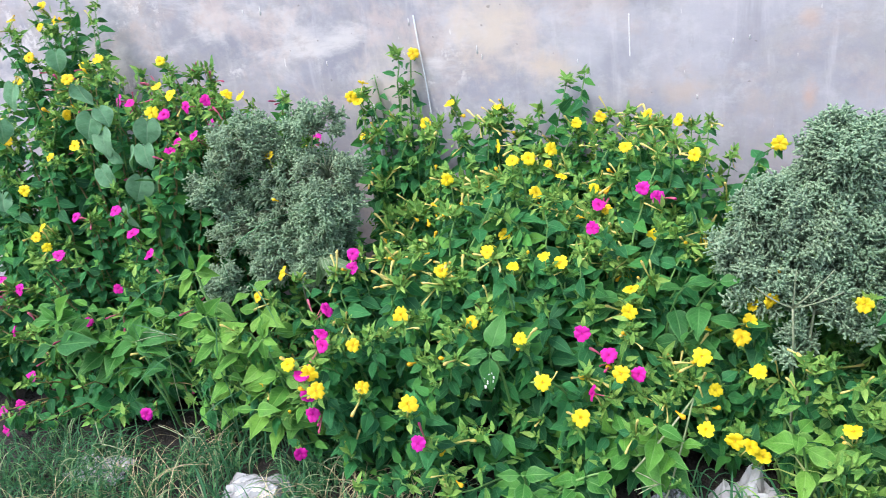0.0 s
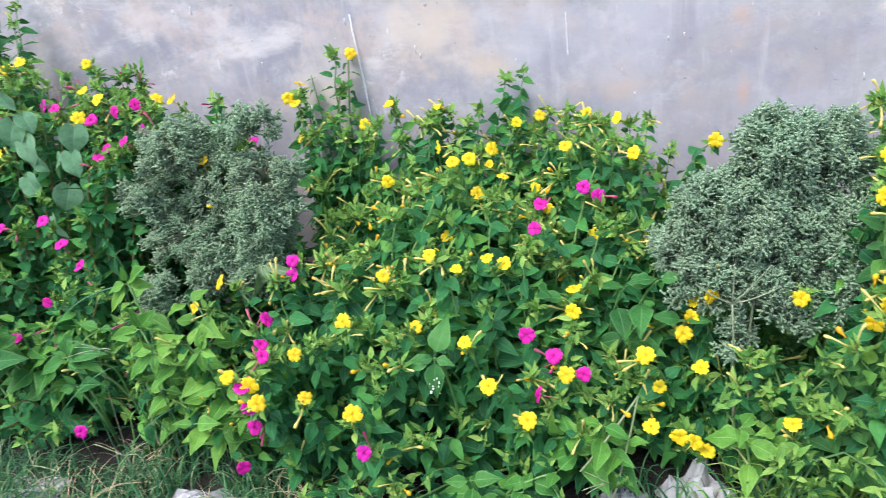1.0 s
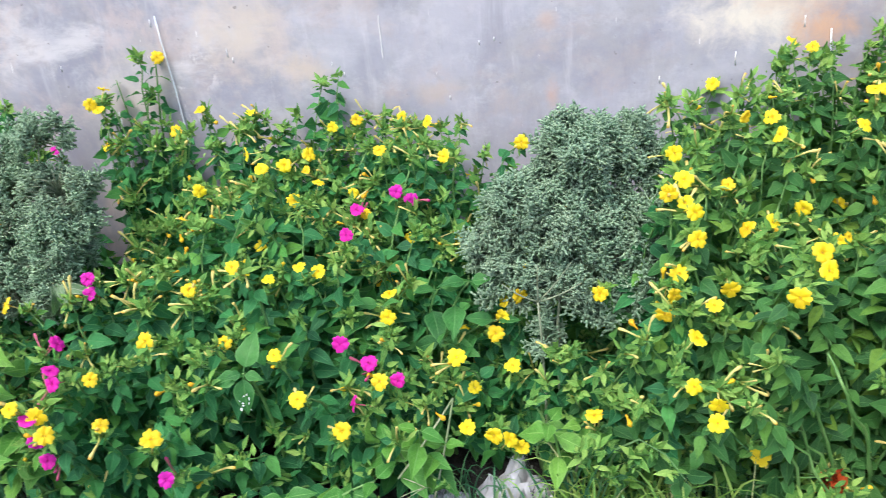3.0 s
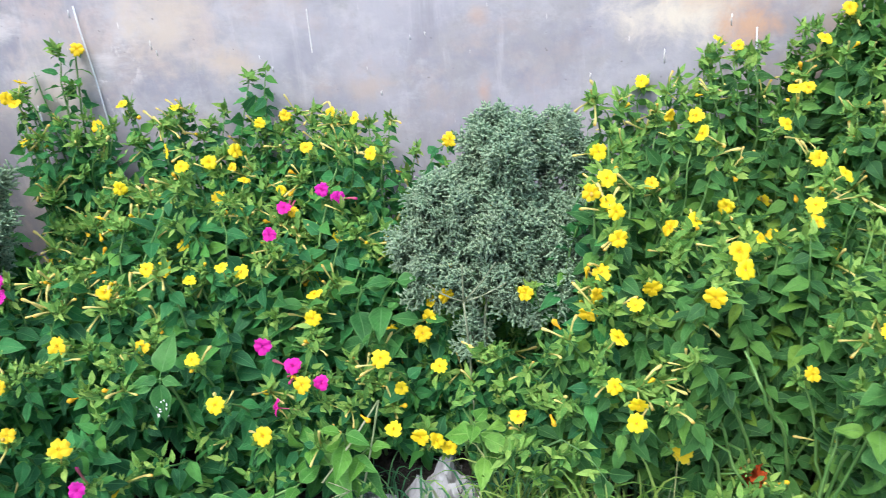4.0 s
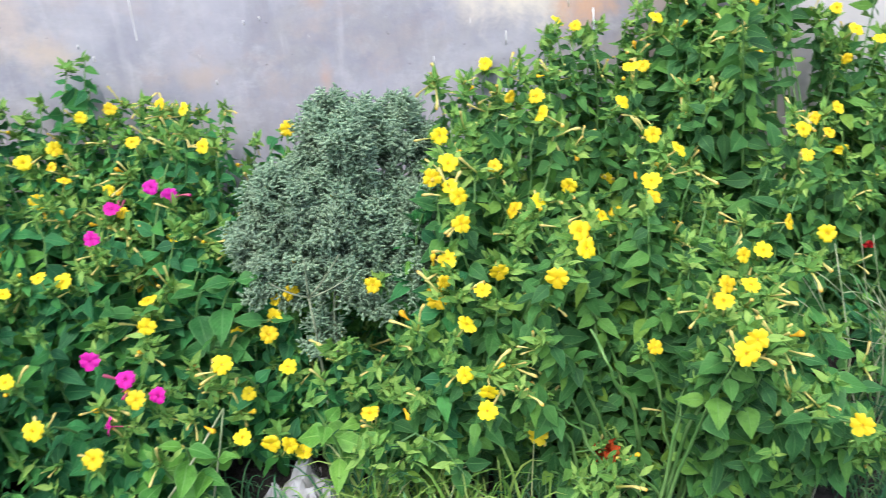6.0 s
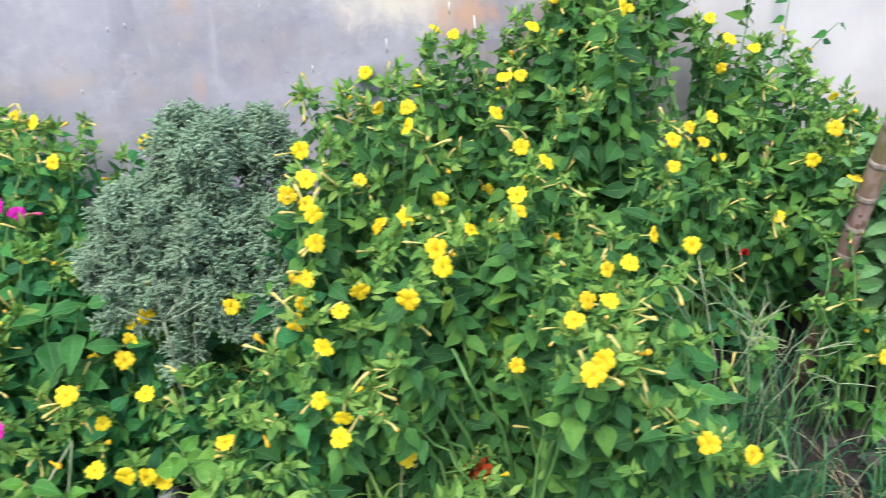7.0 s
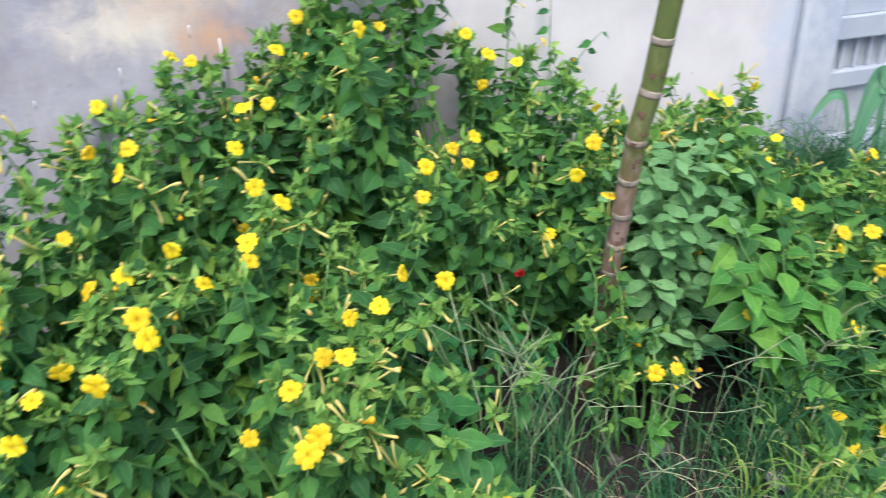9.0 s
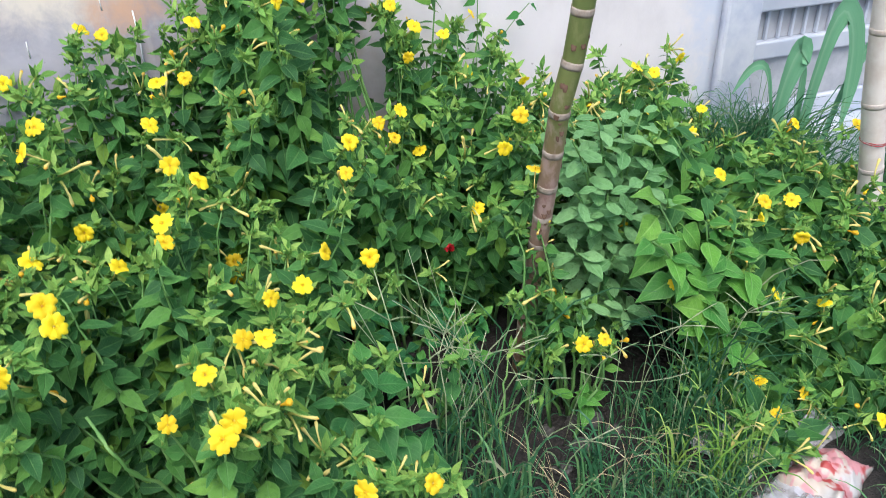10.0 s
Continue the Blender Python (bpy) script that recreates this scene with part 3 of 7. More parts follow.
def make_gate():
    gate = tagged(new("door_1"), "pale grey-blue steel gate with a slatted lower grille", "gate", kind="structure")
    x0, x1, y = WALL_END + 0.16, 5.18, WALL_Y + 0.14
    part("stile", box_bm(x0, x0 + 0.11, y, y + 0.05, 0.145, 2.3, 0.006), GATE_PAINT, gate)
    part("stile", box_bm(x1 - 0.11, x1, y, y + 0.05, 0.145, 2.3, 0.006), GATE_PAINT, gate)
    for z0, z1 in ((0.145, 0.23), (0.39, 0.448), (0.546, 0.62), (2.2, 2.3)):
        part("rail", box_bm(x0 + 0.112, x1 - 0.112, y + 0.002, y + 0.048, z0, z1, 0.006), GATE_PAINT, gate)
    part("panel", box_bm(x0 + 0.09, x1 - 0.09, y + 0.02, y + 0.03, 0.232, 0.388), DARK_GAP, gate)
    part("panel", box_bm(x0 + 0.09, x1 - 0.09, y + 0.02, y + 0.03, 0.622, 2.198), GATE_PAINT, gate)
    part("backing", box_bm(x0 + 0.09, x1 - 0.09, y + 0.034, y + 0.042, 0.450, 0.544), DARK_GAP, gate)
    mesh = None
    x = x0 + 0.14
    while x < x1 - 0.14:
        ob = part("slat", mesh or box_bm(-0.005, 0.005, -0.006, 0.006, 0.450, 0.544, 0.001, 1), GATE_PAINT, gate)
        mesh = ob.data
        ob.matrix_basis = Matrix.Translation((x, y + 0.026, 0))
        x += 0.056


make_gate()


# place along the wall, foot and top of each drip
RUNS = ((-0.87, 0.775, 0.79), (-0.594, 0.873, 0.891), (-0.404, 0.785, 0.807), (-0.392, 0.77, 0.784), (-0.133, 0.748, 0.757), (-0.104, 0.716, 0.729), (-1.064, 0.934, 0.957), (-1.125, 0.938, 0.952), (1.0, 0.77, 0.797), (0.676, 0.658, 0.675), (0.72, 0.518, 0.529), (0.244, 0.777, 0.787), (0.281, 0.784, 0.793), (0.85, 0.691, 0.724), (0.162, 0.645, 0.655))


def make_wall_marks():
    """Paint runs and cords on the wall."""
    y = WALL_Y - 0.006
    skin = WALL_Y + 0.004 * min(noise.noise(Vector((0.0, z * 3, 0))) for z in (0.74, 0.77, 0.80, 0.83, 0.86, 0.88)) - 0.0011
    line = part("paint_run", box_bm(-0.0012, 0.0014, skin, skin + 0.01, 0.757, 0.862, 0.0008, 1), WHITE_PAINT, None)
    tagged(line, "thin white run of paint down the grey wall", "paint run")
    for x, z0, z1 in RUNS:
        skin = WALL_Y + 0.004 * noise.noise(Vector((x * 3, (z0 + z1) * 1.5, 0))) - 0.0004
        drip = part("paint_run", build("paint_run", [rope([(x, skin, z1), (x - 0.0006, skin, z1 * 0.6 + z0 * 0.4), (x + 0.0004, skin, z0)], [0.0014, 0.0011, 0.0016], 6)], WHITE_PAINT), None, None)
        tagged(drip, "short white drip of paint on the grey wall", "paint run", "paint drips on the wall")
    for pts in ([(-0.575, 0.90), (-0.572, 0.84), (-0.562, 0.72), (-0.557, 0.60), (-0.55, 0.46)], [(-0.735, 0.66), (-0.735, 0.56), (-0.73, 0.46)], [(1.057, 0.765), (1.06, 0.72), (1.062, 0.60)], [(0.845, 0.62), (0.85, 0.52), (0.852, 0.40)]):
        cord = new("cord", build("cord", [rope([(x, y - 0.001, z) for x, z in pts], 0.0017, 6)], CORD))
        tagged(cord, "pale blue-white cord hanging down the wall", "cord", "cords on the wall")


make_wall_marks()

def arch(a, b, c, steps=10):
    a, b, c = (np.array(q, float) for q in (a, b, c))
    t = np.linspace(0, 1, steps)[:, None]
    return (1 - t) ** 2 * a + 2 * t * (1 - t) * b + t ** 2 * c


# ---- leaf, flower and bud shapes ----
LEAF_SHAPES = [
    leaf_piece(7, 0.58, 0.28, 0.95, 0.14, 0.42, 0.18, 0.16, phase=0.0),
    leaf_piece(7, 0.54, 0.30, 1.05, 0.28, 0.34, 0.22, 0.18, phase=2.0),
    leaf_piece(7, 0.64, 0.25, 0.95, 0.08, 0.5, 0.16, 0.15, phase=4.0),
    leaf_piece(7, 0.52, 0.32, 1.05, 0.42, 0.28, 0.24, 0.20, phase=5.0),
]
THIN_LEAF_SHAPES = [
    leaf_piece(4, 0.60, 0.30, 0.95, 0.14, 0.40, 0.14, 0.0, (-1.0, 0.0, 1.0)),
    leaf_piece(4, 0.54, 0.30, 1.0, 0.30, 0.30, 0.18, 0.0, (-1.0, 0.0, 1.0), phase=3.0),
]
BRACT_SHAPE = leaf_piece(4, 0.34, 0.35, 1.0, 0.15, 0.5, 0.05, 0.0, (-1.0, 0.0, 1.0))
BROAD_SHAPES = [
    leaf_piece(9, 0.52, 0.30, 1.15, 0.16, 0.40, 0.14, 0.12),
    leaf_piece(9, 0.56, 0.28, 1.2, 0.28, 0.32, 0.18, 0.14, phase=3.0),
    leaf_piece(9, 0.47, 0.32, 1.1, 0.06, 0.50, 0.12, 0.12, phase=5.0),
]
SAGE_SHAPES = [
    leaf_piece(12, 0.48, 0.50, 0.62, 0.16, 0.14, 0.12, 0.12, teeth=0.05),
    leaf_piece(12, 0.52, 0.48, 0.65, 0.05, 0.20, 0.14, 0.14, phase=2.5, teeth=0.05),
    leaf_piece(12, 0.44, 0.50, 0.62, 0.26, 0.12, 0.12, 0.12, phase=4.5, teeth=0.05),
]
CALYX_SHAPE = rope([(0, 0, 0), (0, 0.5, 0), (0, 1.0, 0.02)], [0.12, 0.27, 0.05], 4)
HEART_SHAPE = leaf_piece(12, 0.86, 0.30, 0.68, 0.22, 0.30, 0.10, 0.24, (-1.0, -0.75, -0.5, -0.25, 0.0, 0.25, 0.5, 0.75, 1.0), heart=1.0)


def corolla_piece(spread, notch, phase, seg=40):
    """A trumpet mouth of radius 1 that opens along z: five lobes, each with a dent in its rim."""
    rings = ((0.05, -0.16), (0.11, -0.06), (0.26, 0.0), (0.60, 0.05), (0.86, 0.04), (1.0, -0.04))
    v, f, uv = [], [], []
    for r, z in rings:
        for k in range(seg):
            a = 2 * math.pi * k / seg
            lobe = abs(math.cos(2.5 * a))
            cut = 1 - notch * (1 - lobe) ** 2.6 * r ** 1.8 - 0.11 * r ** 4 * lobe ** 14 + 0.06 * r * math.sin(a * 3 + phase * 5) + 0.02 * r ** 3 * math.sin(a * 11 + phase * 3)
            rise = z * spread + 0.06 * r * math.cos(5 * a) + 0.09 * r * r * math.sin(2 * a + phase * 2) + 0.05 * r ** 3 * math.sin(7 * a + phase)
            v.append((math.cos(a) * r * cut, math.sin(a) * r * cut, rise))
    for i in range(len(rings) - 1):
        for k in range(seg):
            k2 = (k + 1) % seg
            f.append((i * seg + k, i * seg + k2, (i + 1) * seg + k2, (i + 1) * seg + k))
            a, b = rings[i][0], rings[i + 1][0]
            uv += [(0.5, a), (0.5, a), (0.5, b), (0.5, b)]
    return np.array(v), f, np.array(uv)


def stamen_piece():
    pieces = []
    for k in range(5):
        a = 2 * math.pi * k / 5 + 0.3
        x, y = 0.10 * math.cos(a), 0.10 * math.sin(a)
        pieces.append(rope([(x * 0.3, y * 0.3, -0.3), (x, y, 0.12), (x * 2.2, y * 2.2, 0.34)], [0.018, 0.016, 0.04], 4))
    return pieces


COROLLAS = {}
TUBES = {}
STAMENS = {}
BUDS = {}
for key, petal, throat in (("yellow", YELLOW, YELLOW_TUBE), ("magenta", MAGENTA, PINK_TUBE)):
    COROLLAS[key] = [build("corolla", [corolla_piece(sp, no if key == "yellow" else no * 0.7, ph)], petal) for sp, no, ph in ((1.0, 0.27, 0.0), (1.5, 0.24, 1.0), (0.7, 0.31, 2.2), (2.6, 0.25, 3.1))]
    TUBES[key] = build("tube", [rope([(0, 0.25, -2.3), (0, 0.16, -1.7), (0, 0.05, -1.0), (0, 0, -0.10)], [0.11, 0.07, 0.065, 0.085], 6)], throat)
    STAMENS[key] = build("stamen", stamen_piece(), petal)
    BUDS[key] = [
        build("bud", [rope([(0, 0, 0), (0.02, 0.3, 0.0), (0.03, 0.6, 0.01), (0.01, 0.82, 0.02), (0, 0.93, 0.02), (0, 1.0, 0.02)], [0.050, 0.030, 0.033, 0.048, 0.056, 0.02], 6)], throat),
        build("bud", [rope([(0, 0, 0), (-0.03, 0.35, 0.02), (-0.01, 0.7, 0.05), (0.03, 0.9, 0.02), (0.05, 1.0, 0.0)], [0.055, 0.034, 0.036, 0.066, 0.05], 6)], throat),
    ]
LEAF_MESHES = [build("leaf", [p], LEAF) for p in LEAF_SHAPES]
SUNNY_MESHES = [build("leaf", [p], SUNNY_LEAF) for p in LEAF_SHAPES]
BROAD_MESHES = [build("leaf", [p], BROAD) for p in BROAD_SHAPES]
DEEP_MESHES = [build("leaf", [p], DEEP) for p in BROAD_SHAPES]
WILTED_MESH = build("wilted_flower", [rope([(0, 0, -0.9), (0.05, 0, -0.3), (0, 0.05, 0.2), (0.1, 0, 0.6), (0.16, 0.06, 0.95)], [0.14, 0.16, 0.34, 0.46, 0.20], 7)], WILTED)
LIGHT_MESHES = [build("leaf", [p], LIGHT) for p in BROAD_SHAPES]
SAGE_MESHES = [build("leaf", [p], SAGE) for p in SAGE_SHAPES]
HEART_MESH = build("leaf", [HEART_SHAPE], HEART)


# ---- four o'clock plants ----
LEAVES_AS_PARTS = 158


ALL_TOPS = []
GAPS = ((1.43, 1.54, 1.50), (0.24, 0.42, 1.50), (0.50, 0.66, 1.50), (-0.93, -0.74, 1.66), (-1.36, -1.24, 1.62))

CLEAR = ((0.20, 0.45, 0.80, 1.13), (1.60, 1.86, 0.85, 1.17), (-0.82, -0.58, 0.8, 0.99))
SHRUBS = ((0.80, 0.99, 0.80, 1.16, 0.16), (-0.97, -0.52, 1.02, 1.52, 0.30), (0.27, 0.62, 1.10, 1.52, 0.30))

# round hollows in the leaves: place and radius
HOLLOWS = ((0.885, 1.03, 0.15, 0.06), (0.86, 0.98, 0.20, 0.05), (0.33, 1.10, 0.12, 0.10), (-0.69, 0.93, 0.08, 0.09), (1.72, 1.13, 0.06, 0.11), (1.45, 1.72, 0.62, 0.07), (1.44, 1.70, 0.48, 0.06), (1.56, 1.05, 0.10, 0.10), (1.43, 1.50, 0.60, 0.06), (0.96, 1.0, 0.30, 0.05), (0.78, 0.98, 0.16, 0.06), (0.28, 1.10, 0.32, 0.05), (-0.97, 1.05, 0.22, 0.08), (-0.98, 1.05, 0.10, 0.08), (-0.90, 1.04, 0.10, 0.06), (1.40, 1.14, 0.16, 0.08), (0.50, 1.04, 0.08, 0.08), (0.60, 1.02, 0.08, 0.08), (0.68, 1.0, 0.10, 0.07), (1.55, 1.30, 0.10, 0.08), (1.45, 1.20, 0.28, 0.08), (1.38, 1.14, 0.32, 0.05), (1.52, 1.16, 0.18, 0.06), (0.87, 0.99, 0.28, 0.06), (0.84, 1.0, 0.20, 0.07), (0.90, 1.0, 0.20, 0.08), (0.94, 1.0, 0.13, 0.08), (0.91, 0.96, 0.30, 0.05), (0.92, 0.92, 0.15, 0.10), (0.95, 0.90, 0.24, 0.07), (0.88, 0.94, 0.10, 0.09), (1.40, 1.24, 0.20, 0.10), (1.50, 1.22, 0.22, 0.10), (1.36, 1.16, 0.22, 0.08), (1.58, 1.20, 0.16, 0.08), (1.45, 1.30, 0.20, 0.10), (1.38, 1.34, 0.17, 0.11), (1.50, 1.36, 0.18, 0.12), (1.33, 1.26, 0.18, 0.09), (1.44, 1.40, 0.14, 0.11), (1.59, 1.32, 0.16, 0.10), (1.36, 1.22, 0.30, 0.06))


def hollow(p):
    ragged = 0.034 + 0.035 * noise.noise(Vector((p[1] * 4, 0.0, p[2] * 11)))
    if abs(p[0] - 1.50) < ragged and p[1] > 1.45 and 0.36 < p[2] < 0.68:
        return True
    return any((p[0] - a) ** 2 + (p[1] - b) ** 2 + (p[2] - c) ** 2 < r * r for a, b, c, r in HOLLOWS)


ALL_BLOOMS = []
OUTWARD = np.array([0.0, -0.87, 0.49])


def before_bloom(p, near):
    """Whether a place lies close in front of an open flower, where no leaf grows."""
    d = p - np.array(ALL_BLOOMS)
    along = d @ OUTWARD
    across = np.linalg.norm(d - along[:, None] * OUTWARD, axis=1)
    return bool(((along > 0.002) & (along < 0.16) & (across < near)).any())


def canopy(x, y):
    """Height of the bed's leafy top over a place, from the tops around it."""
    tops = np.array(ALL_TOPS)
    d = np.hypot(tops[:, 0] - x, tops[:, 1] - y)
    near = np.argsort(d)[:5]
    w = 1 / (d[near] + 0.02) ** 3
    return float((tops[near, 2] * w).sum() / w.sum()), float(d[near[0]])


def four_o_clock(base, label, yellow=(), pink=(), extra=20, seed=1, leaf=0.051, more=(), budding=1.0, lean=0.7, inner=0.45, reach=(0.2, 0.2), spread=0.07):
    rng = np.random.default_rng(seed)
    extra = int(extra * 1.25)
    sunny = base[0] > 0.5
    base = np.array([*base, ground_height(*base)])
    plant = thing("four_o_clock_plant", base, label, "flowering plant", "four o'clock plants in the bed")
    blooms = [(np.array(p), "yellow") for p in yellow] + [(np.array(p), "magenta") for p in pink]
    main = "magenta" if len(pink) > len(yellow) else "yellow"
    spots = [p for p, _ in blooms] + [np.array(p) for p in more]
    tips = []
    for p, kind in blooms:
        face = np.array([0.0, -0.72, 0.62]) + rng.normal(0, 0.36, 3)
        face /= np.linalg.norm(face)
        size = 0.0171 * rng.uniform(0.80, 1.10)
        turn = Vector(face).to_track_quat("Z", "Y").to_matrix().to_4x4() @ Matrix.Rotation(rng.uniform(0, 6.28), 4, "Z")
        flower = part("flower", COROLLAS[kind][rng.choice(4, p=[0.45, 0.25, 0.2, 0.1])], None, plant, "open %s five-lobed flower" % kind)
        flower.matrix_basis = Matrix.Translation(p - base) @ turn @ Matrix.Scale(size, 4)
        part("tube", TUBES[kind], None, flower)
        part("stamen", STAMENS[kind], None, flower)
        tips.append((p - face * 0.038 + np.array([0, 0.003, -0.006]), kind))
    for p in more:
        tips.append((np.array(p) + rng.normal(0, 0.01, 3), main))
    tried = 0
    while tried < extra * 3 and len(tips) < len(blooms) + len(more) + extra:
        tried += 1
        x, y = base[0] + rng.uniform(-1, 1) * reach[0], base[1] + rng.uniform(-1, 1) * reach[1]
        if y > WALL_Y - 0.04:
            continue
        if any(a < x < b and c < y < d for a, b, c, d in CLEAR):
            continue
        top, gap = canopy(x, y)
        if gap > 0.17:
            continue
        q = np.array([x, y, top - abs(rng.normal(0, 0.03)) - 0.01])
        if rng.random() < inner:
            q[2] *= rng.uniform(0.35, 0.9)
        for a, b, c in GAPS:
            if a < x < b and y > c:
                q[2] = min(q[2], 0.34 * rng.uniform(0.6, 1.0))
        for a, b, c, d, most in SHRUBS:
            if a < x < b and c < y < d:
                q[2] = min(q[2], most * rng.uniform(0.6, 1.0))
        q[2] = max(q[2], 0.06)
        tips.append((q, main))

    stems, blades, bracts, calyces, buds = [], [], [], [], []
    for tip, kind in tips:
        foot = base + np.array([*(0.45 * (tip - base)[:2] + rng.normal(0, spread * 0.5, 2)), 0.0])
        line = bend(foot, tip, lean + rng.uniform(-0.15, 0.2), 9)
        line[1:-1] += rng.normal(0, 0.004, (7, 3))
        line[:, 1] = np.minimum(line[:, 1], WALL_Y - 0.012)
        stems.append(rope(line - base, np.linspace(0.0042, 0.0014, 9), 5))
        step = np.linalg.norm(np.diff(line, axis=0), axis=1)
        far = np.concatenate([[0], np.cumsum(step)])
        whole = far[-1]
        s, angle = whole - 0.012, rng.uniform(0, 6.28)
        while s > whole * 0.22 and s > 0.05:
            at = np.array([np.interp(s, far, line[:, k]) for k in range(3)])
            ahead = np.array([np.interp(min(s + 0.02, whole), far, line[:, k]) for k in range(3)])
            t = ahead - at
            t = t / max(np.linalg.norm(t), 1e-6)
            one = np.cross(t, (0.3, 0.9, 0.2))
            one /= max(np.linalg.norm(one), 1e-6)
            two = np.cross(t, one)
            grown = min(1.0, 0.45 + (whole - s) / 0.14)
            for sign in (-1, 1):
                side = sign * (one * math.cos(angle) + two * math.sin(angle))
                way = side * 0.9 + t * 0.25 + np.array([0, -0.15, -0.40]) + rng.normal(0, 0.36, 3)
                face = np.array([0.0, -0.45, 0.8]) + side * 0.35 + rng.normal(0, 0.46, 3)
                size = leaf * grown * rng.uniform(0.6, 1.2)
                end = at + way / np.linalg.norm(way) * size
                if end[2] > 0.01 and end[1] < WALL_Y - 0.006 and not hollow(end) and not before_bloom(end, 0.020) and not before_bloom((at + end) / 2, 0.020):
                    blades.append(frame_of(at - base, way, face, size, rng.uniform(0.9, 1.15)))
            angle += 1.57 + rng.normal(0, 0.2)
            s -= rng.uniform(0.019, 0.029)
        high = tip[2] > 0.72 * canopy(tip[0], tip[1])[0]
        for _ in range(rng.integers(9, 16) if high else rng.integers(3, 7)):
            way = np.array([0, -0.25, 0.45]) + rng.normal(0, 0.6, 3)
            if before_bloom(tip + way / np.linalg.norm(way) * 0.02, 0.015):
                continue
            bracts.append(frame_of(tip - base + rng.normal(0, 0.006, 3), way, np.array([0, -0.6, 0.7]) + rng.normal(0, 0.4, 3), rng.uniform(0.015, 0.036), 1.15))
        for _ in range(rng.integers(5, 11) if high else 2):
            way = np.array([0, -0.3, 0.5]) + rng.normal(0, 0.7, 3)
            calyces.append(frame_of(tip - base + rng.normal(0, 0.006, 3), way, (0, -1, 0), rng.uniform(0.007, 0.014)))
        if rng.random() < (0.50 if high else 0.12) * budding:
            for _ in range(rng.integers(1, 4)):
                way = np.array([0, -0.35, 0.25]) + rng.normal(0, 0.6, 3)
                if tip[1] < WALL_Y - 0.05 and not before_bloom(tip + way / np.linalg.norm(way) * 0.04, 0.016):
                    buds.append((frame_of(tip - base, way, (0, 0, 1), rng.uniform(0.032, 0.058), 1.0), kind))
    part("stem", build("stem", stems, PINK_STEM if main == "magenta" else STEM), None, plant)
    order = sorted(range(len(blades)), key=lambda i: blades[i][1, 3] + base[1] - 0.55 * (blades[i][2, 3] + base[2]))
    for i in order[:LEAVES_AS_PARTS]:
        part("leaf", (SUNNY_MESHES if sunny else LEAF_MESHES)[rng.integers(0, 4)], None, plant).matrix_basis = as_matrix(blades[i])
    rest = order[LEAVES_AS_PARTS:]
    if rest:
        halves = [stamp("leaf_mass", THIN_LEAF_SHAPES[k], [blades[i] for i in rest[k::2]], SUNNY_LEAF if sunny else LEAF) for k in (0, 1) if rest[k::2]]
        tagged(join_meshes("leaf_mass", halves, plant), kind="stuff")
    tips_of = [stamp("shoot_tip_foliage", BRACT_SHAPE, bracts, BRACT), stamp("shoot_tip_foliage", CALYX_SHAPE, calyces, BRACT)]
    tagged(join_meshes("shoot_tip_foliage", tips_of, plant, "small light green leaves and buds at the shoot tips"), kind="stuff")
    for m, kind in buds:
        if kind == "yellow" and rng.random() < 0.11:
            wilted = part("wilted_flower", WILTED_MESH, None, plant, "wilted orange half-closed flower")
            wilted.matrix_basis = as_matrix(m) @ Matrix.Translation((0, 0.6, 0)) @ Matrix.Rotation(radians(-90), 4, "X") @ Matrix.Scale(0.22, 4)
            continue
        part("bud", BUDS[kind][rng.integers(0, 2)], None, plant).matrix_basis = as_matrix(m)
    return plant


BACK_A_YELLOW = [
    (-0.453, 1.731, 0.682), (-0.404, 1.538, 0.536), (-0.321, 1.725, 0.67), (-0.219, 1.413, 0.658), (-0.217, 1.396, 0.454),
    (-0.204, 1.584, 0.576), (-0.161, 1.266, 0.437), (-0.178, 1.376, 0.637), (-0.178, 1.538, 0.505), (-0.169, 1.623, 0.547),
    (-0.167, 1.663, 0.575), (-0.139, 1.531, 0.473), (-0.113, 1.537, 0.546), (-0.113, 1.867, 0.702), (-0.107, 1.69, 0.632),
]
BACK_B_YELLOW = [
    (-0.058, 1.741, 0.634), (-0.05, 1.588, 0.499), (-0.009, 1.517, 0.475), (0.033, 1.554, 0.612), (0.056, 1.416, 0.36),
    (0.063, 1.694, 0.649), (0.108, 1.445, 0.444), (0.15, 1.534, 0.677), (0.191, 1.46, 0.621), (0.205, 1.456, 0.429),
    (0.353, 1.494, 0.633),
]
BACK_B_PINK = [
    (0.008, 1.288, 0.521), (-0.021, 1.497, 0.493), (0.091, 1.414, 0.563), (0.12, 1.421, 0.541),
]
FRONT_MID_YELLOW = [
    (-0.149, 1.089, 0.55), (-0.091, 1.264, 0.465), (-0.088, 1.054, 0.388), (-0.064, 1.294, 0.439), (-0.025, 0.971, 0.351),
    (0.033, 1.002, 0.261), (0.083, 1.277, 0.394), (0.087, 1.226, 0.367), (0.096, 1.071, 0.32), (-0.195, 1.241, 0.476),
]
FRONT_MID_PINK = [
    (0.010, 1.140, 0.359), (0.039, 1.076, 0.267), (0.061, 1.139, 0.317), (0.125, 1.091, 0.31),
]
PINK_FRONT_YELLOW = [
    (-0.678, 1.065, 0.43), (-0.64, 1.12, 0.465), (-0.49, 0.873, 0.398), (-0.454, 0.883, 0.375), (-0.421, 0.848, 0.364),
    (-0.413, 0.987, 0.381), (-0.355, 0.902, 0.345), (-0.344, 1.075, 0.407), (-0.284, 1.168, 0.466), (-0.241, 0.86, 0.351),
    (-0.214, 1.126, 0.374),
]
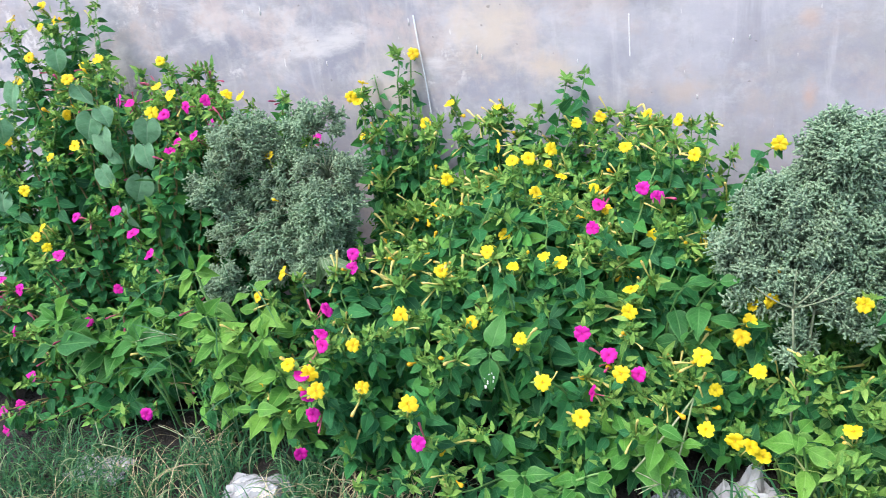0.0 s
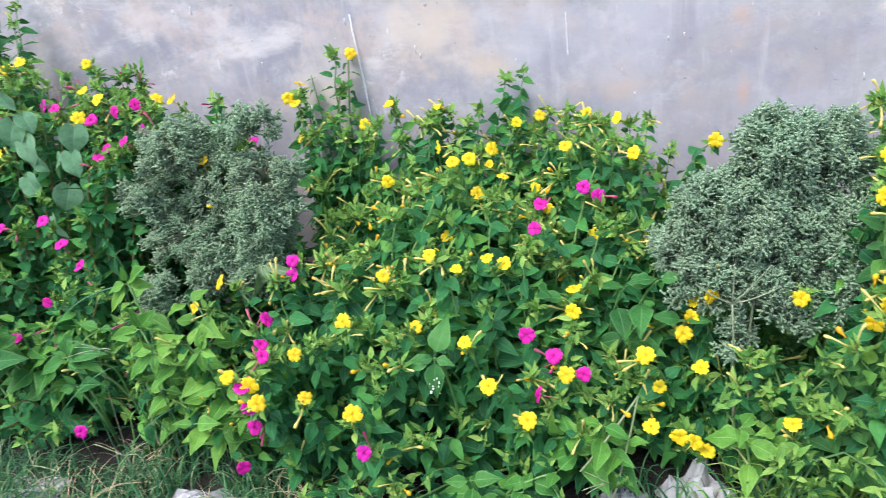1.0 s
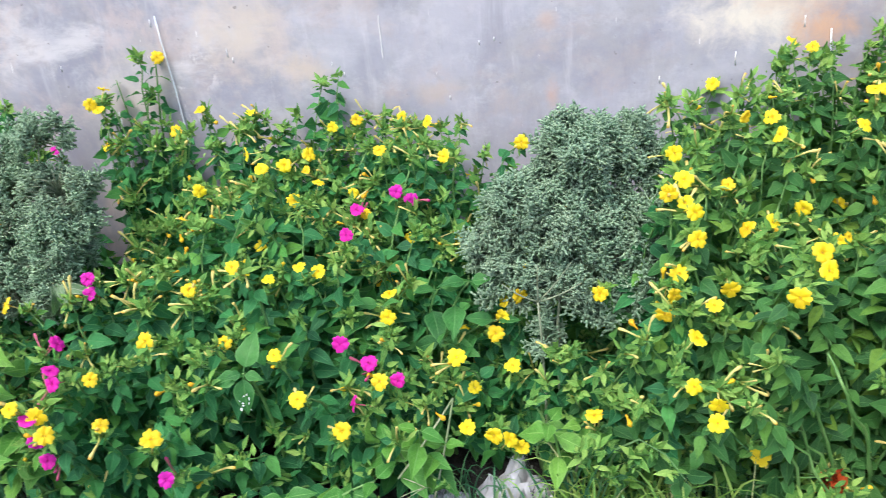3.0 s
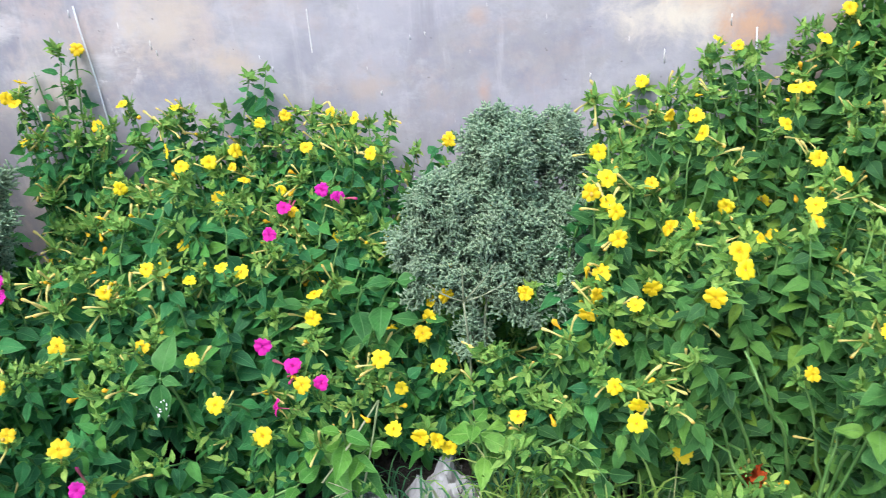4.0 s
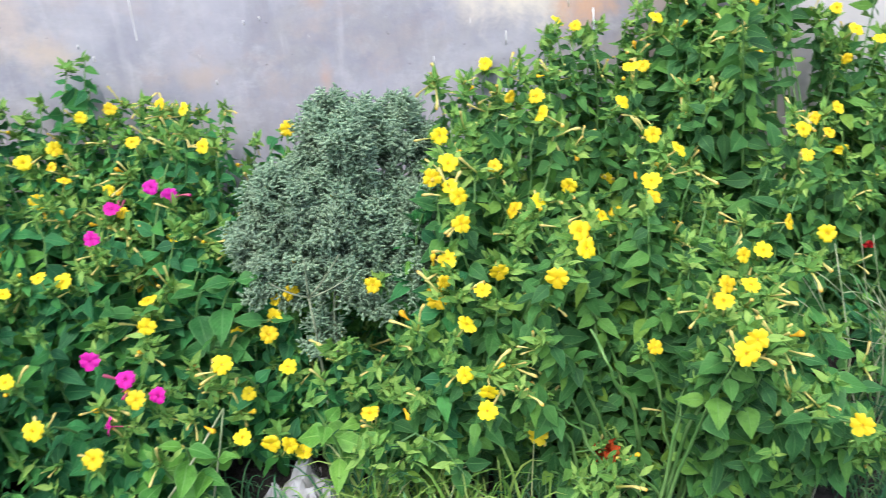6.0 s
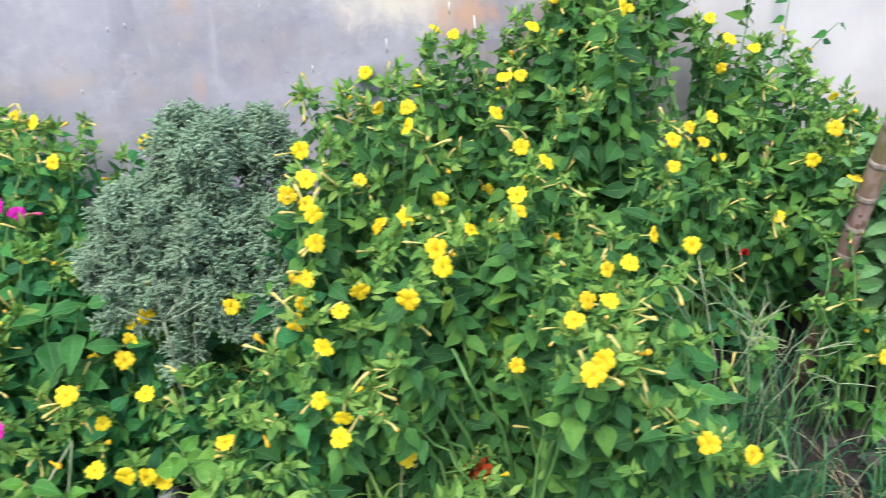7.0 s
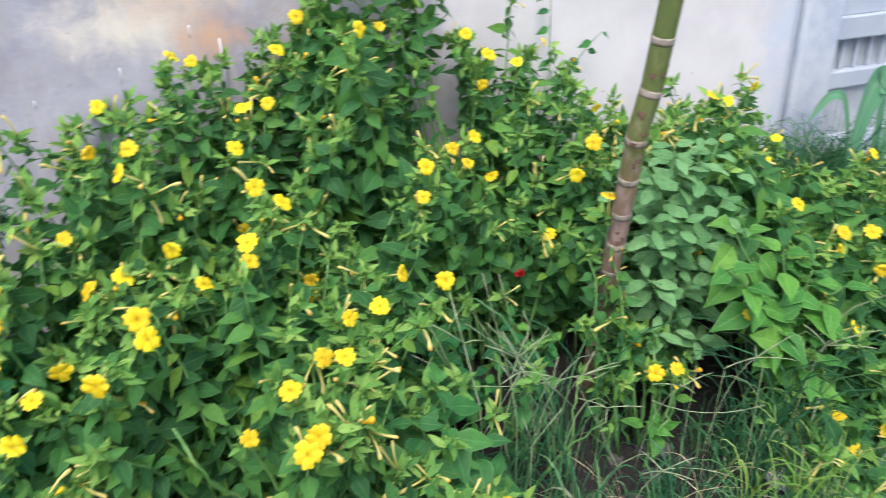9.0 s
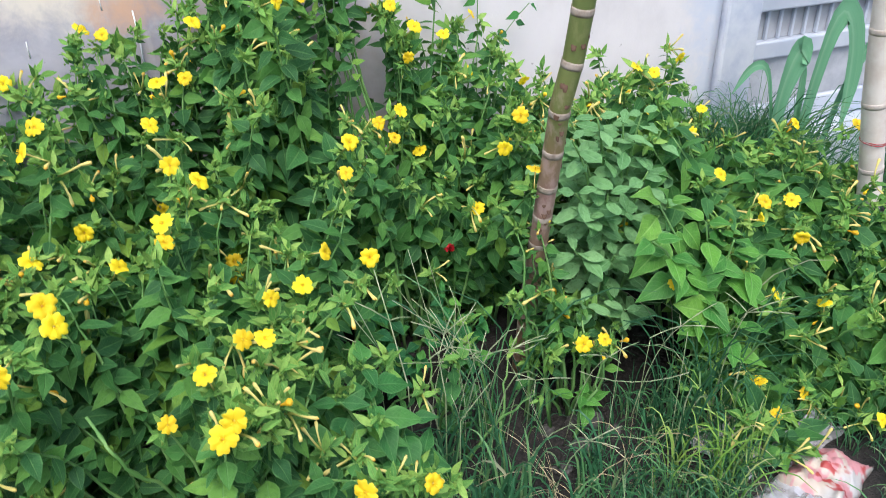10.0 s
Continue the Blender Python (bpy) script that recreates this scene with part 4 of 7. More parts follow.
PINK_FRONT_PINK = [
    (-0.559, 0.938, 0.13), (-0.49, 1.164, 0.464), (-0.484, 0.907, 0.262), (-0.469, 0.88, 0.372), (-0.469, 1.007, 0.445),
    (-0.467, 1.138, 0.509), (-0.462, 0.96, 0.419), (-0.458, 0.947, 0.399), (-0.455, 0.869, 0.339), (-0.231, 0.854, 0.272),
]
SHOOT_YELLOW = [
    (-0.752, 1.749, 0.705), (-0.733, 1.749, 0.691), (-0.732, 1.794, 0.734), (-0.73, 1.742, 0.597), (-0.712, 1.876, 0.782),
    (-0.578, 1.819, 0.802), (-0.539, 1.752, 0.624),
]
FRONT_RIGHT_YELLOW = [
    (0.48, 1.026, 0.282), (0.499, 1.197, 0.428), (0.607, 1.13, 0.422), (0.615, 1.191, 0.623), (0.622, 1.127, 0.458),
    (0.63, 1.137, 0.497), (0.637, 0.985, 0.368), (0.641, 1.321, 0.652), (0.643, 1.192, 0.605), (0.647, 1.237, 0.631),
    (0.65, 1.05, 0.421), (0.653, 1.11, 0.572), (0.654, 1.151, 0.603), (0.662, 0.916, 0.348), (0.669, 0.947, 0.359),
    (0.68, 1.081, 0.464), (0.715, 1.131, 0.467), (0.737, 1.312, 0.59), (0.761, 1.245, 0.53), (0.768, 1.05, 0.179),
    (0.777, 0.967, 0.537), (0.813, 1.271, 0.53), (0.832, 1.352, 0.67), (0.834, 1.06, 0.567), (0.842, 1.045, 0.542),
]
FRONT_FAR_YELLOW = [
    (0.947, 1, 0.377), (0.999, 1.198, 0.554), (1, 0.894, 0.519), (1.001, 0.812, 0.483), (1.002, 1.222, 0.574),
    (1.017, 0.817, 0.5), (1.068, 1.027, 0.465), (1.094, 1.001, 0.477), (1.127, 1.1, 0.476), (1.146, 0.753, 0.391),
    (1.188, 1.153, 0.454), (1.232, 1.159, 0.501), (1.269, 0.829, 0.285), (1.304, 1.157, 0.474), (1.307, 1.267, 0.581),
]
TALL_A_YELLOW = [
    (0.888, 1.358, 0.519), (0.93, 1.268, 0.493), (0.953, 1.761, 0.756), (0.987, 1.734, 0.748), (1.027, 1.569, 0.441),
    (1.028, 1.491, 0.638), (1.036, 1.326, 0.622), (1.057, 1.544, 0.697), (1.072, 1.288, 0.605), (1.122, 1.421, 0.346),
    (1.114, 1.635, 0.673), (1.118, 1.373, 0.403), (1.15, 1.676, 0.767), (1.007, 1.436, 0.422), (1.198, 1.689, 0.824),
]
TALL_C_YELLOW = [
    (1.466, 1.534, 0.559), (1.488, 1.506, 0.534), (1.513, 1.531, 0.58), (1.545, 1.653, 0.764), (1.57, 1.622, 0.659),
    (1.582, 1.604, 0.455), (1.598, 1.653, 0.716), (1.632, 1.417, 0.384), (1.651, 1.221, 0.542), (1.683, 1.692, 0.682),
    (1.701, 1.429, 0.499), (1.726, 1.412, 0.573), (1.726, 1.651, 0.6), (1.769, 1.723, 0.71), (1.828, 1.578, 0.587),
]
LOW_MID_YELLOW = [
    (0.227, 1.304, 0.293), (0.236, 1.11, 0.348), (0.244, 1.116, 0.186), (0.257, 1.169, 0.241), (0.296, 1.095, 0.182),
    (0.299, 1.232, 0.325), (0.313, 1.24, 0.358), (0.317, 1.256, 0.384), (0.325, 1.116, 0.159), (0.332, 1.188, 0.279),
    (0.346, 1.126, 0.133), (0.349, 1.239, 0.404),
]
WALL_RIGHT_YELLOW = [
    (0.79, 1.44, 0.68), (0.793, 1.813, 0.658), (0.849, 1.482, 0.666),
]
TALL_B_YELLOW = [
    (1.264, 1.452, 0.835), (1.349, 1.365, 0.596), (1.36, 1.662, 0.796),
]
BY_POLE_YELLOW = [
    (1.687, 1.08, 0.233), (1.722, 1.065, 0.243),
]
MID_LEFT_YELLOW = [
    (-1.232, 1.578, 0.863), (-1.144, 1.402, 0.761), (-1.141, 1.439, 0.821), (-1.093, 1.426, 0.8), (-0.916, 1.424, 0.796),
    (-0.875, 1.421, 0.791), (-0.775, 1.341, 0.662),
]
MID_LEFT_PINK = [
    (-1.26, 1.42, 0.79), (-1.224, 1.417, 0.785), (-1.106, 1.399, 0.756), (-1.069, 1.348, 0.674), (-1.049, 1.36, 0.694),
    (-1.037, 1.408, 0.771), (-1.001, 1.369, 0.708), (-0.978, 1.416, 0.784), (-0.949, 1.382, 0.729), (-0.901, 1.77, 0.583),
]
BACK_LEFT_YELLOW = [
    (-1.857, 1.679, 0.998), (-1.741, 1.704, 1.032), (-1.738, 1.601, 0.895), (-1.723, 1.66, 0.974), (-1.67, 1.669, 0.985),
    (-1.65, 1.367, 0.706), (-1.643, 1.457, 0.85), (-1.552, 1.291, 0.583), (-1.51, 1.58, 0.867), (-1.484, 1.225, 0.475),
    (-1.477, 1.341, 0.663), (-1.467, 1.239, 0.498), (-1.462, 1.588, 0.878), (-1.457, 1.457, 0.85), (-1.438, 1.211, 0.453),
    (-1.437, 1.403, 0.762), (-1.394, 1.357, 0.689),
]
RIGHT_BACK_YELLOW = [
    (1.942, 1.334, 0.664), (2.115, 1.497, 0.497), (2.176, 1.563, 0.563), (2.209, 1.444, 0.444), (2.264, 1.582, 0.582),
    (2.266, 1.484, 0.484), (2.521, 1.424, 0.424), (2.714, 1.401, 0.401),
]
RIGHT_FRONT_YELLOW = [
    (1.873, 1.065, 0.325), (2.036, 0.91, 0.066), (2.036, 1.159, 0.482), (2.102, 1.028, 0.263), (2.109, 1.105, 0.391),
    (2.116, 0.921, 0.085), (2.129, 1.122, 0.42), (2.197, 1.117, 0.411), (2.2, 1.075, 0.342), (2.219, 1.004, 0.224),
]
FRONT_LEFT_PINK = [
    (-1.586, 1.161, 0.373), (-1.515, 1.149, 0.353), (-1.51, 1.09, 0.258), (-1.509, 0.982, 0.083), (-1.484, 0.956, 0.042),
    (-1.449, 0.992, 0.1), (-1.426, 1.031, 0.163), (-1.393, 1.201, 0.436), (-1.353, 1.255, 0.524), (-1.263, 1.113, 0.295),
    (-1.221, 1.266, 0.541), (-1.176, 1.16, 0.371), (-1.155, 1.236, 0.493), (-1.092, 1.209, 0.45), (-1.034, 1.004, 0.12),
]

for group in (BACK_A_YELLOW, BACK_B_YELLOW, BACK_B_PINK, FRONT_MID_YELLOW, FRONT_MID_PINK, PINK_FRONT_YELLOW, PINK_FRONT_PINK, SHOOT_YELLOW, FRONT_RIGHT_YELLOW, FRONT_FAR_YELLOW, TALL_A_YELLOW, TALL_C_YELLOW, LOW_MID_YELLOW, WALL_RIGHT_YELLOW, TALL_B_YELLOW, BY_POLE_YELLOW, MID_LEFT_YELLOW, MID_LEFT_PINK, BACK_LEFT_YELLOW, RIGHT_BACK_YELLOW, RIGHT_FRONT_YELLOW, FRONT_LEFT_PINK):
    ALL_TOPS += group
    ALL_BLOOMS += group
ALL_TOPS += [
    (-1.75, 1.66, 1.06), (-1.62, 1.70, 1.05), (-1.95, 1.60, 0.95), (-1.9, 1.45, 0.75), (-1.75, 1.3, 0.55), (-1.8, 1.1, 0.3), (-1.0, 1.1, 0.3), (-1.2, 1.08, 0.32),
    (-0.55, 1.6, 0.47), (-0.5, 1.4, 0.42), (0.24, 1.7, 0.55), (0.18, 1.75, 0.6), (1.25, 1.74, 0.92), (1.35, 1.74, 0.98), (1.45, 1.72, 0.95), (1.25, 1.5, 0.6),
    (1.2, 0.95, 0.33), (1.3, 0.95, 0.2), (1.0, 0.95, 0.42), (2.4, 1.1, 0.4), (2.6, 1.1, 0.36), (2.4, 1.5, 0.36), (2.6, 1.4, 0.31), (2.45, 1.6, 0.34), (2.52, 1.5, 0.31), (2.35, 1.45, 0.40), (2.55, 1.62, 0.3), (2.5, 1.0, 0.2), (1.85, 1.6, 0.5), (1.55, 1.25, 0.22), (0.45, 1.15, 0.30), (0.4, 1.08, 0.25), (0.56, 1.14, 0.34), (0.5, 1.02, 0.22), (-0.62, 1.6, 0.45), (-1.6, 1.08, 0.36), (-1.55, 1.0, 0.15), (2.0, 1.0, 0.16), (2.1, 0.97, 0.2), (2.3, 0.96, 0.2), (2.45, 1.0, 0.26), (2.2, 0.94, 0.1), (1.3, 1.2, 0.28), (1.38, 1.32, 0.32), (1.66, 1.2, 0.25), (1.74, 1.2, 0.24), (0.34, 1.7, 0.34), (0.58, 1.65, 0.36), (0.45, 1.6, 0.34), (-0.35, 0.9, 0.1), (-0.2, 0.9, 0.12),
    (2.2, 0.82, 0.12), (2.3, 0.84, 0.16), (2.35, 0.92, 0.24), (2.25, 0.9, 0.2), (2.4, 0.86, 0.15), (2.5, 0.92, 0.2),
]

four_o_clock((-1.58, 1.62), "tall yellow four o'clock bush against the wall", BACK_LEFT_YELLOW, (), 32, 11, reach=(0.3, 0.25),
             more=[(-1.75, 1.66, 1.06), (-1.62, 1.70, 1.05), (-1.95, 1.60, 0.95), (-1.9, 1.5, 0.75), (-1.75, 1.4, 0.6), (-1.55, 1.66, 0.98)])
four_o_clock((-1.32, 1.32), "magenta four o'clock bush hanging over the grass", (), FRONT_LEFT_PINK, 95, 12, budding=0.45, reach=(0.38, 0.24),
             more=[(-1.45, 0.95, 0.12), (-1.35, 0.94, 0.10), (-1.25, 0.95, 0.14), (-1.15, 0.97, 0.12), (-1.08, 0.99, 0.14), (-1.4, 1.0, 0.16), (-1.2, 1.0, 0.18), (-1.5, 0.9, 0.08), (-1.3, 1.08, 0.25), (-1.15, 1.05, 0.2), (-1.25, 1.0, 0.1), (-1.0, 1.1, 0.3), (-0.95, 1.15, 0.35), (-1.4, 1.1, 0.2), (-1.7, 1.1, 0.3)])
four_o_clock((-1.05, 1.58), "four o'clock bush with magenta and yellow flowers", MID_LEFT_YELLOW, MID_LEFT_PINK, 50, 13, budding=0.6, reach=(0.28, 0.2))
four_o_clock((-0.62, 1.76), "thin yellow four o'clock shoots climbing the wall", SHOOT_YELLOW, (), 8, 14, reach=(0.14, 0.08), leaf=0.044,
             more=[(-0.62, 1.80, 0.80), (-0.60, 1.80, 0.70)], lean=0.95, inner=0.2)
four_o_clock((-0.46, 1.20), "front four o'clock bush with pink and yellow flowers", PINK_FRONT_YELLOW, PINK_FRONT_PINK, 90, 15, reach=(0.3, 0.24),
             more=[(-0.35, 0.88, 0.12), (-0.28, 0.9, 0.14), (-0.42, 0.9, 0.1), (-0.2, 0.92, 0.15), (-0.3, 0.92, 0.12), (-0.42, 0.95, 0.15), (-0.35, 1.2, 0.5), (-0.25, 0.95, 0.2), (-0.5, 1.1, 0.35)])
four_o_clock((-0.28, 1.60), "dense yellow four o'clock bush below the wall", BACK_A_YELLOW, (), 85, 16, reach=(0.3, 0.24),
             more=[(-0.45, 1.55, 0.5), (-0.55, 1.6, 0.45), (-0.1, 1.8, 0.74), (-0.14, 1.82, 0.72), (-0.5, 1.4, 0.45)])
four_o_clock((0.10, 1.60), "dense yellow four o'clock bush with magenta blooms", BACK_B_YELLOW, BACK_B_PINK, 70, 17, reach=(0.22, 0.24),
             more=[(0.2, 1.65, 0.64), (0.24, 1.55, 0.5), (0.26, 1.7, 0.55), (0.3, 1.72, 0.5)])
four_o_clock((-0.02, 1.28), "leafy front four o'clock bush, yellow and magenta", FRONT_MID_YELLOW, FRONT_MID_PINK, 95, 18, reach=(0.26, 0.26), leaf=0.058,
             more=[(-0.2, 0.9, 0.12), (-0.12, 0.9, 0.1), (-0.22, 0.96, 0.2), (-0.05, 0.93, 0.12), (-0.15, 0.93, 0.14), (0.0, 0.94, 0.1), (0.1, 0.96, 0.12), (0.2, 1.02, 0.12), (-0.15, 1.0, 0.2), (-0.1, 1.05, 0.12), (0.05, 1.0, 0.15), (0.15, 1.3, 0.4), (0.18, 1.1, 0.2)])
four_o_clock((0.30, 1.32), "low four o'clock plant between bush and juniper", LOW_MID_YELLOW, (), 26, 19, reach=(0.12, 0.14), leaf=0.062)
four_o_clock((0.66, 1.24), "yellow four o'clock bush full of open flowers", FRONT_RIGHT_YELLOW, (), 85, 20, reach=(0.24, 0.26),
             more=[(0.5, 1.0, 0.2), (0.6, 0.95, 0.22), (0.75, 1.0, 0.25), (0.56, 1.1, 0.35)])
four_o_clock((0.80, 1.70), "slender yellow four o'clock shoots before the wall", WALL_RIGHT_YELLOW, (), 12, 21, reach=(0.14, 0.12), leaf=0.05,
             more=[(0.68, 1.6, 0.66), (0.72, 1.55, 0.55), (0.65, 1.5, 0.7)])
four_o_clock((1.03, 1.60), "tall yellow four o'clock bush before the wall", TALL_A_YELLOW, (), 70, 22, reach=(0.2, 0.22),
             more=[(0.95, 1.72, 0.74), (1.0, 1.74, 0.72), (1.1, 1.7, 0.7), (1.05, 1.76, 0.62), (0.9, 1.7, 0.66)])
front_bush = four_o_clock((1.02, 1.10), "front yellow four o'clock bush leaning over the ground", FRONT_FAR_YELLOW, (), 112, 23, inner=0.32, reach=(0.32, 0.26), leaf=0.053,
             more=[(1.0, 0.9, 0.3), (1.1, 0.85, 0.25), (1.2, 0.95, 0.3), (0.9, 0.95, 0.2), (1.0, 1.0, 0.1), (1.3, 0.95, 0.2), (0.85, 1.1, 0.15)])
four_o_clock((1.32, 1.66), "high dark-leaved four o'clock bush climbing the wall", TALL_B_YELLOW, (), 70, 24, reach=(0.2, 0.16), leaf=0.068,
             more=[(1.25, 1.74, 0.9), (1.35, 1.74, 0.95), (1.45, 1.72, 0.92), (1.3, 1.7, 0.75), (1.2, 1.72, 0.8), (1.28, 1.62, 0.6), (1.22, 1.6, 0.5), (1.5, 1.74, 0.85), (1.35, 1.6, 0.5)])
four_o_clock((1.62, 1.60), "spreading yellow four o'clock bush behind the cane", TALL_C_YELLOW, (), 80, 25, reach=(0.26, 0.24), leaf=0.05,
             more=[(1.7, 1.76, 0.8), (1.6, 1.4, 0.4), (1.5, 1.45, 0.45), (1.75, 1.5, 0.45), (1.5, 1.35, 0.3)])
four_o_clock((1.72, 1.16), "low yellow four o'clock shoots at the cane's foot", BY_POLE_YELLOW, (), 16, 26, reach=(0.13, 0.1), leaf=0.046,
             more=[(1.62, 1.1, 0.22), (1.78, 1.12, 0.2)])
four_o_clock((2.2, 1.62), "yellow four o'clock bush before the white wall", RIGHT_BACK_YELLOW, (), 80, 27, reach=(0.36, 0.2),
             more=[(2.0, 1.55, 0.55), (2.35, 1.6, 0.42), (2.1, 1.7, 0.58), (2.45, 1.5, 0.33), (2.6, 1.4, 0.31)])
four_o_clock((2.28, 1.14), "yellow four o'clock bush beside the litter", RIGHT_FRONT_YELLOW + [(2.012, 0.95, 0.13), (2.18, 0.795, 0.09)], (), 150, 28, reach=(0.38, 0.34), leaf=0.070,
             more=[(2.2, 0.82, 0.14), (2.3, 0.84, 0.18), (2.25, 0.9, 0.22), (2.35, 0.88, 0.2), (2.12, 0.94, 0.2), (2.2, 0.98, 0.26), (2.4, 0.9, 0.18), (2.3, 1.0, 0.25), (2.4, 1.1, 0.4), (2.15, 1.05, 0.15), (2.5, 1.1, 0.35), (2.6, 1.1, 0.3), (2.4, 0.95, 0.15), (2.28, 0.80, 0.13), (2.36, 0.80, 0.16), (2.44, 0.82, 0.18), (2.34, 0.76, 0.09), (2.24, 0.78, 0.10), (2.42, 0.78, 0.12), (2.5, 0.84, 0.16), (2.17, 0.90, 0.10), (2.21, 0.87, 0.10), (2.13, 0.93, 0.10), (2.25, 0.84, 0.09), (2.19, 0.93, 0.14), (2.29, 0.86, 0.12)])

four_o_clock((-1.68, 1.24), "magenta four o'clock bush at the bed's end", (), (), 60, 29, reach=(0.26, 0.24), more=[(-1.6, 1.08, 0.36), (-1.66, 1.1, 0.4), (-1.55, 1.0, 0.15), (-1.75, 1.05, 0.3), (-1.8, 1.15, 0.45)])
four_o_clock((1.5, 1.18), "low leafy shoots on the shaded soil", (), (), 3, 31, budding=0.1, reach=(0.24, 0.14), leaf=0.045, more=[(1.45, 1.25, 0.2), (1.55, 1.28, 0.2), (1.4, 1.15, 0.15), (1.62, 1.2, 0.15)])
four_o_clock((0.45, 1.62), "dark low four o'clock growth behind the juniper", (), (), 36, 32, reach=(0.2, 0.14), more=[(0.34, 1.68, 0.32), (0.58, 1.65, 0.34), (0.45, 1.6, 0.32)])
four_o_clock((-0.66, 1.62), "dark low four o'clock growth behind the juniper", (), (), 40, 33, reach=(0.24, 0.14), more=[(-0.6, 1.6, 0.42), (-0.75, 1.62, 0.4), (-0.85, 1.6, 0.42)])
four_o_clock((-0.88, 1.14), "low leafy shoots under the loose juniper", (), (), 22, 34, budding=0.1, reach=(0.2, 0.12), leaf=0.055, more=[(-0.86, 1.08, 0.30), (-0.82, 1.08, 0.2), (-0.98, 1.12, 0.16), (-0.92, 1.14, 0.36), (-1.02, 1.14, 0.25)])
four_o_clock((0.47, 1.24), "low leafy four o'clock shoots under the juniper", (), (), 44, 30, reach=(0.18, 0.24), more=[(0.44, 1.12, 0.28), (0.5, 1.1, 0.3), (0.38, 1.1, 0.25), (0.55, 1.12, 0.33), (0.42, 1.15, 0.30), (0.44, 1.13, 0.32), (0.40, 1.14, 0.27), (0.43, 1.15, 0.34)])


# ---- junipers ----
def spray_piece(seed):
    """A short tufted spray of length 1 along y, set all round with blunt scaly twigs."""
    rng = np.random.default_rng(seed)
    pieces = [(rope([(0, 0, 0), (0, 0.5, 0.02), (0, 1.0, 0)], [0.02, 0.03, 0.03], 4), 0.0, 1.0)]
    for i in range(11):
        s = 0.14 + 0.84 * i / 10
        a = i * 2.4 + rng.uniform(-0.4, 0.4)
        way = np.array([math.cos(a) * 0.70, 0.72, math.sin(a) * 0.70]) + rng.normal(0, 0.14, 3)
        n = 0.40 * (1.1 - 0.5 * s) * rng.uniform(0.75, 1.25)
        at = np.array([0, s, 0.01])
        pieces.append((spindle(at, at + way * n * 1.1, 0.060), 0.1, 0.9))
        for k in range(3):
            f = 0.34 + 0.26 * k
            b = rng.uniform(0, 6.28)
            w2 = way * 0.8 + np.array([math.cos(b), 0.3, math.sin(b)]) * 0.75
            m = n * 0.42
            p = at + way * n * f
            pieces.append((spindle(p, p + w2 * m * 1.2, 0.062), f * 0.5, 0.5 + f * 0.5))
    v, f, uv, base = [], [], [], 0
    for (pv, pf, puv), low, high in pieces:
        v.append(pv)
        f += [tuple(i + base for i in r) for r in pf]
        uv.append(np.column_stack([puv[:, 0], low + (high - low) * puv[:, 1]]))
        base += len(pv)
    return np.concatenate(v), f, np.concatenate(uv)


SPRAYS = [spray_piece(31), spray_piece(32)]


def juniper(base, label, lobes, seed, stems, count, bare, green):
    rng = np.random.default_rng(seed)
    base = np.array([*base, ground_height(*base)])
    bush = thing("juniper_shrub", base, label, "shrub", "junipers in the bed")
    trunk, twigs = [], []
    fork = np.array([*base[:2], 0.30]) + np.array([0, 0.06, 0.03]) - base
    trunk.append(rope([np.array(p) - base for p in stems], np.linspace(0.0032, 0.0024, len(stems)), 7))
    frames_a = []
    weight = np.array([lx * ly + ly * lz + lx * lz for _, (lx, ly, lz) in lobes])
    weight = weight / weight.sum()
    for (centre, radii), w in zip(lobes, weight):
        centre, radii = np.array(centre), np.array(radii)
        twigs.append(rope(bend(fork, centre - base, 0.6, 6), np.linspace(0.0024, 0.0016, 6), 5))
        for _ in range(int(bare * w * 2)):
            d = rng.normal(0, 1, 3)
            d /= np.linalg.norm(d)
            twigs.append(rope(bend(centre - base, centre + d * radii * 1.04 - base, 0.8, 4), [0.0016, 0.0014, 0.0012, 0.0008], 4))
        put = []
        tried = 0
        while len(put) < count * w and tried < 4000:
            tried += 1
            d = rng.normal(0, 1, 3)
            d /= np.linalg.norm(d)
            lump = 1 + 0.25 * noise.noise(Vector(centre + d * radii) * 12)
            at = centre + d * radii * rng.uniform(0.50, 0.86) * lump
            if put and min(np.linalg.norm(at - q) for q in put) < 0.024:
                continue
            put.append(at)
            axis = d * 0.8 + np.array([0, -0.1, 0.8]) + rng.normal(0, 0.2, 3)
            axis /= np.linalg.norm(axis)
            for _ in range(6):
                way = axis + rng.normal(0, 0.36, 3)
                start = at + axis * rng.uniform(-0.014, 0.012) + rng.normal(0, 0.004, 3)
                frames_a.append(frame_of(start - base, way, rng.normal(0, 1, 3), rng.uniform(0.028, 0.047), rng.uniform(0.95, 1.25)))
    part("trunk", build("trunk", trunk, JUNIPER_TWIG), None, bush)
    part("twig_work", build("twig_work", twigs, JUNIPER_TWIG), None, bush, "pale brownish inner twigs")
    halves = [stamp("foliage", SPRAYS[k], frames_a[k::2], green) for k in (0, 1)]
    tagged(join_meshes("foliage", halves, bush, "grey-green scaly foliage"), kind="stuff")


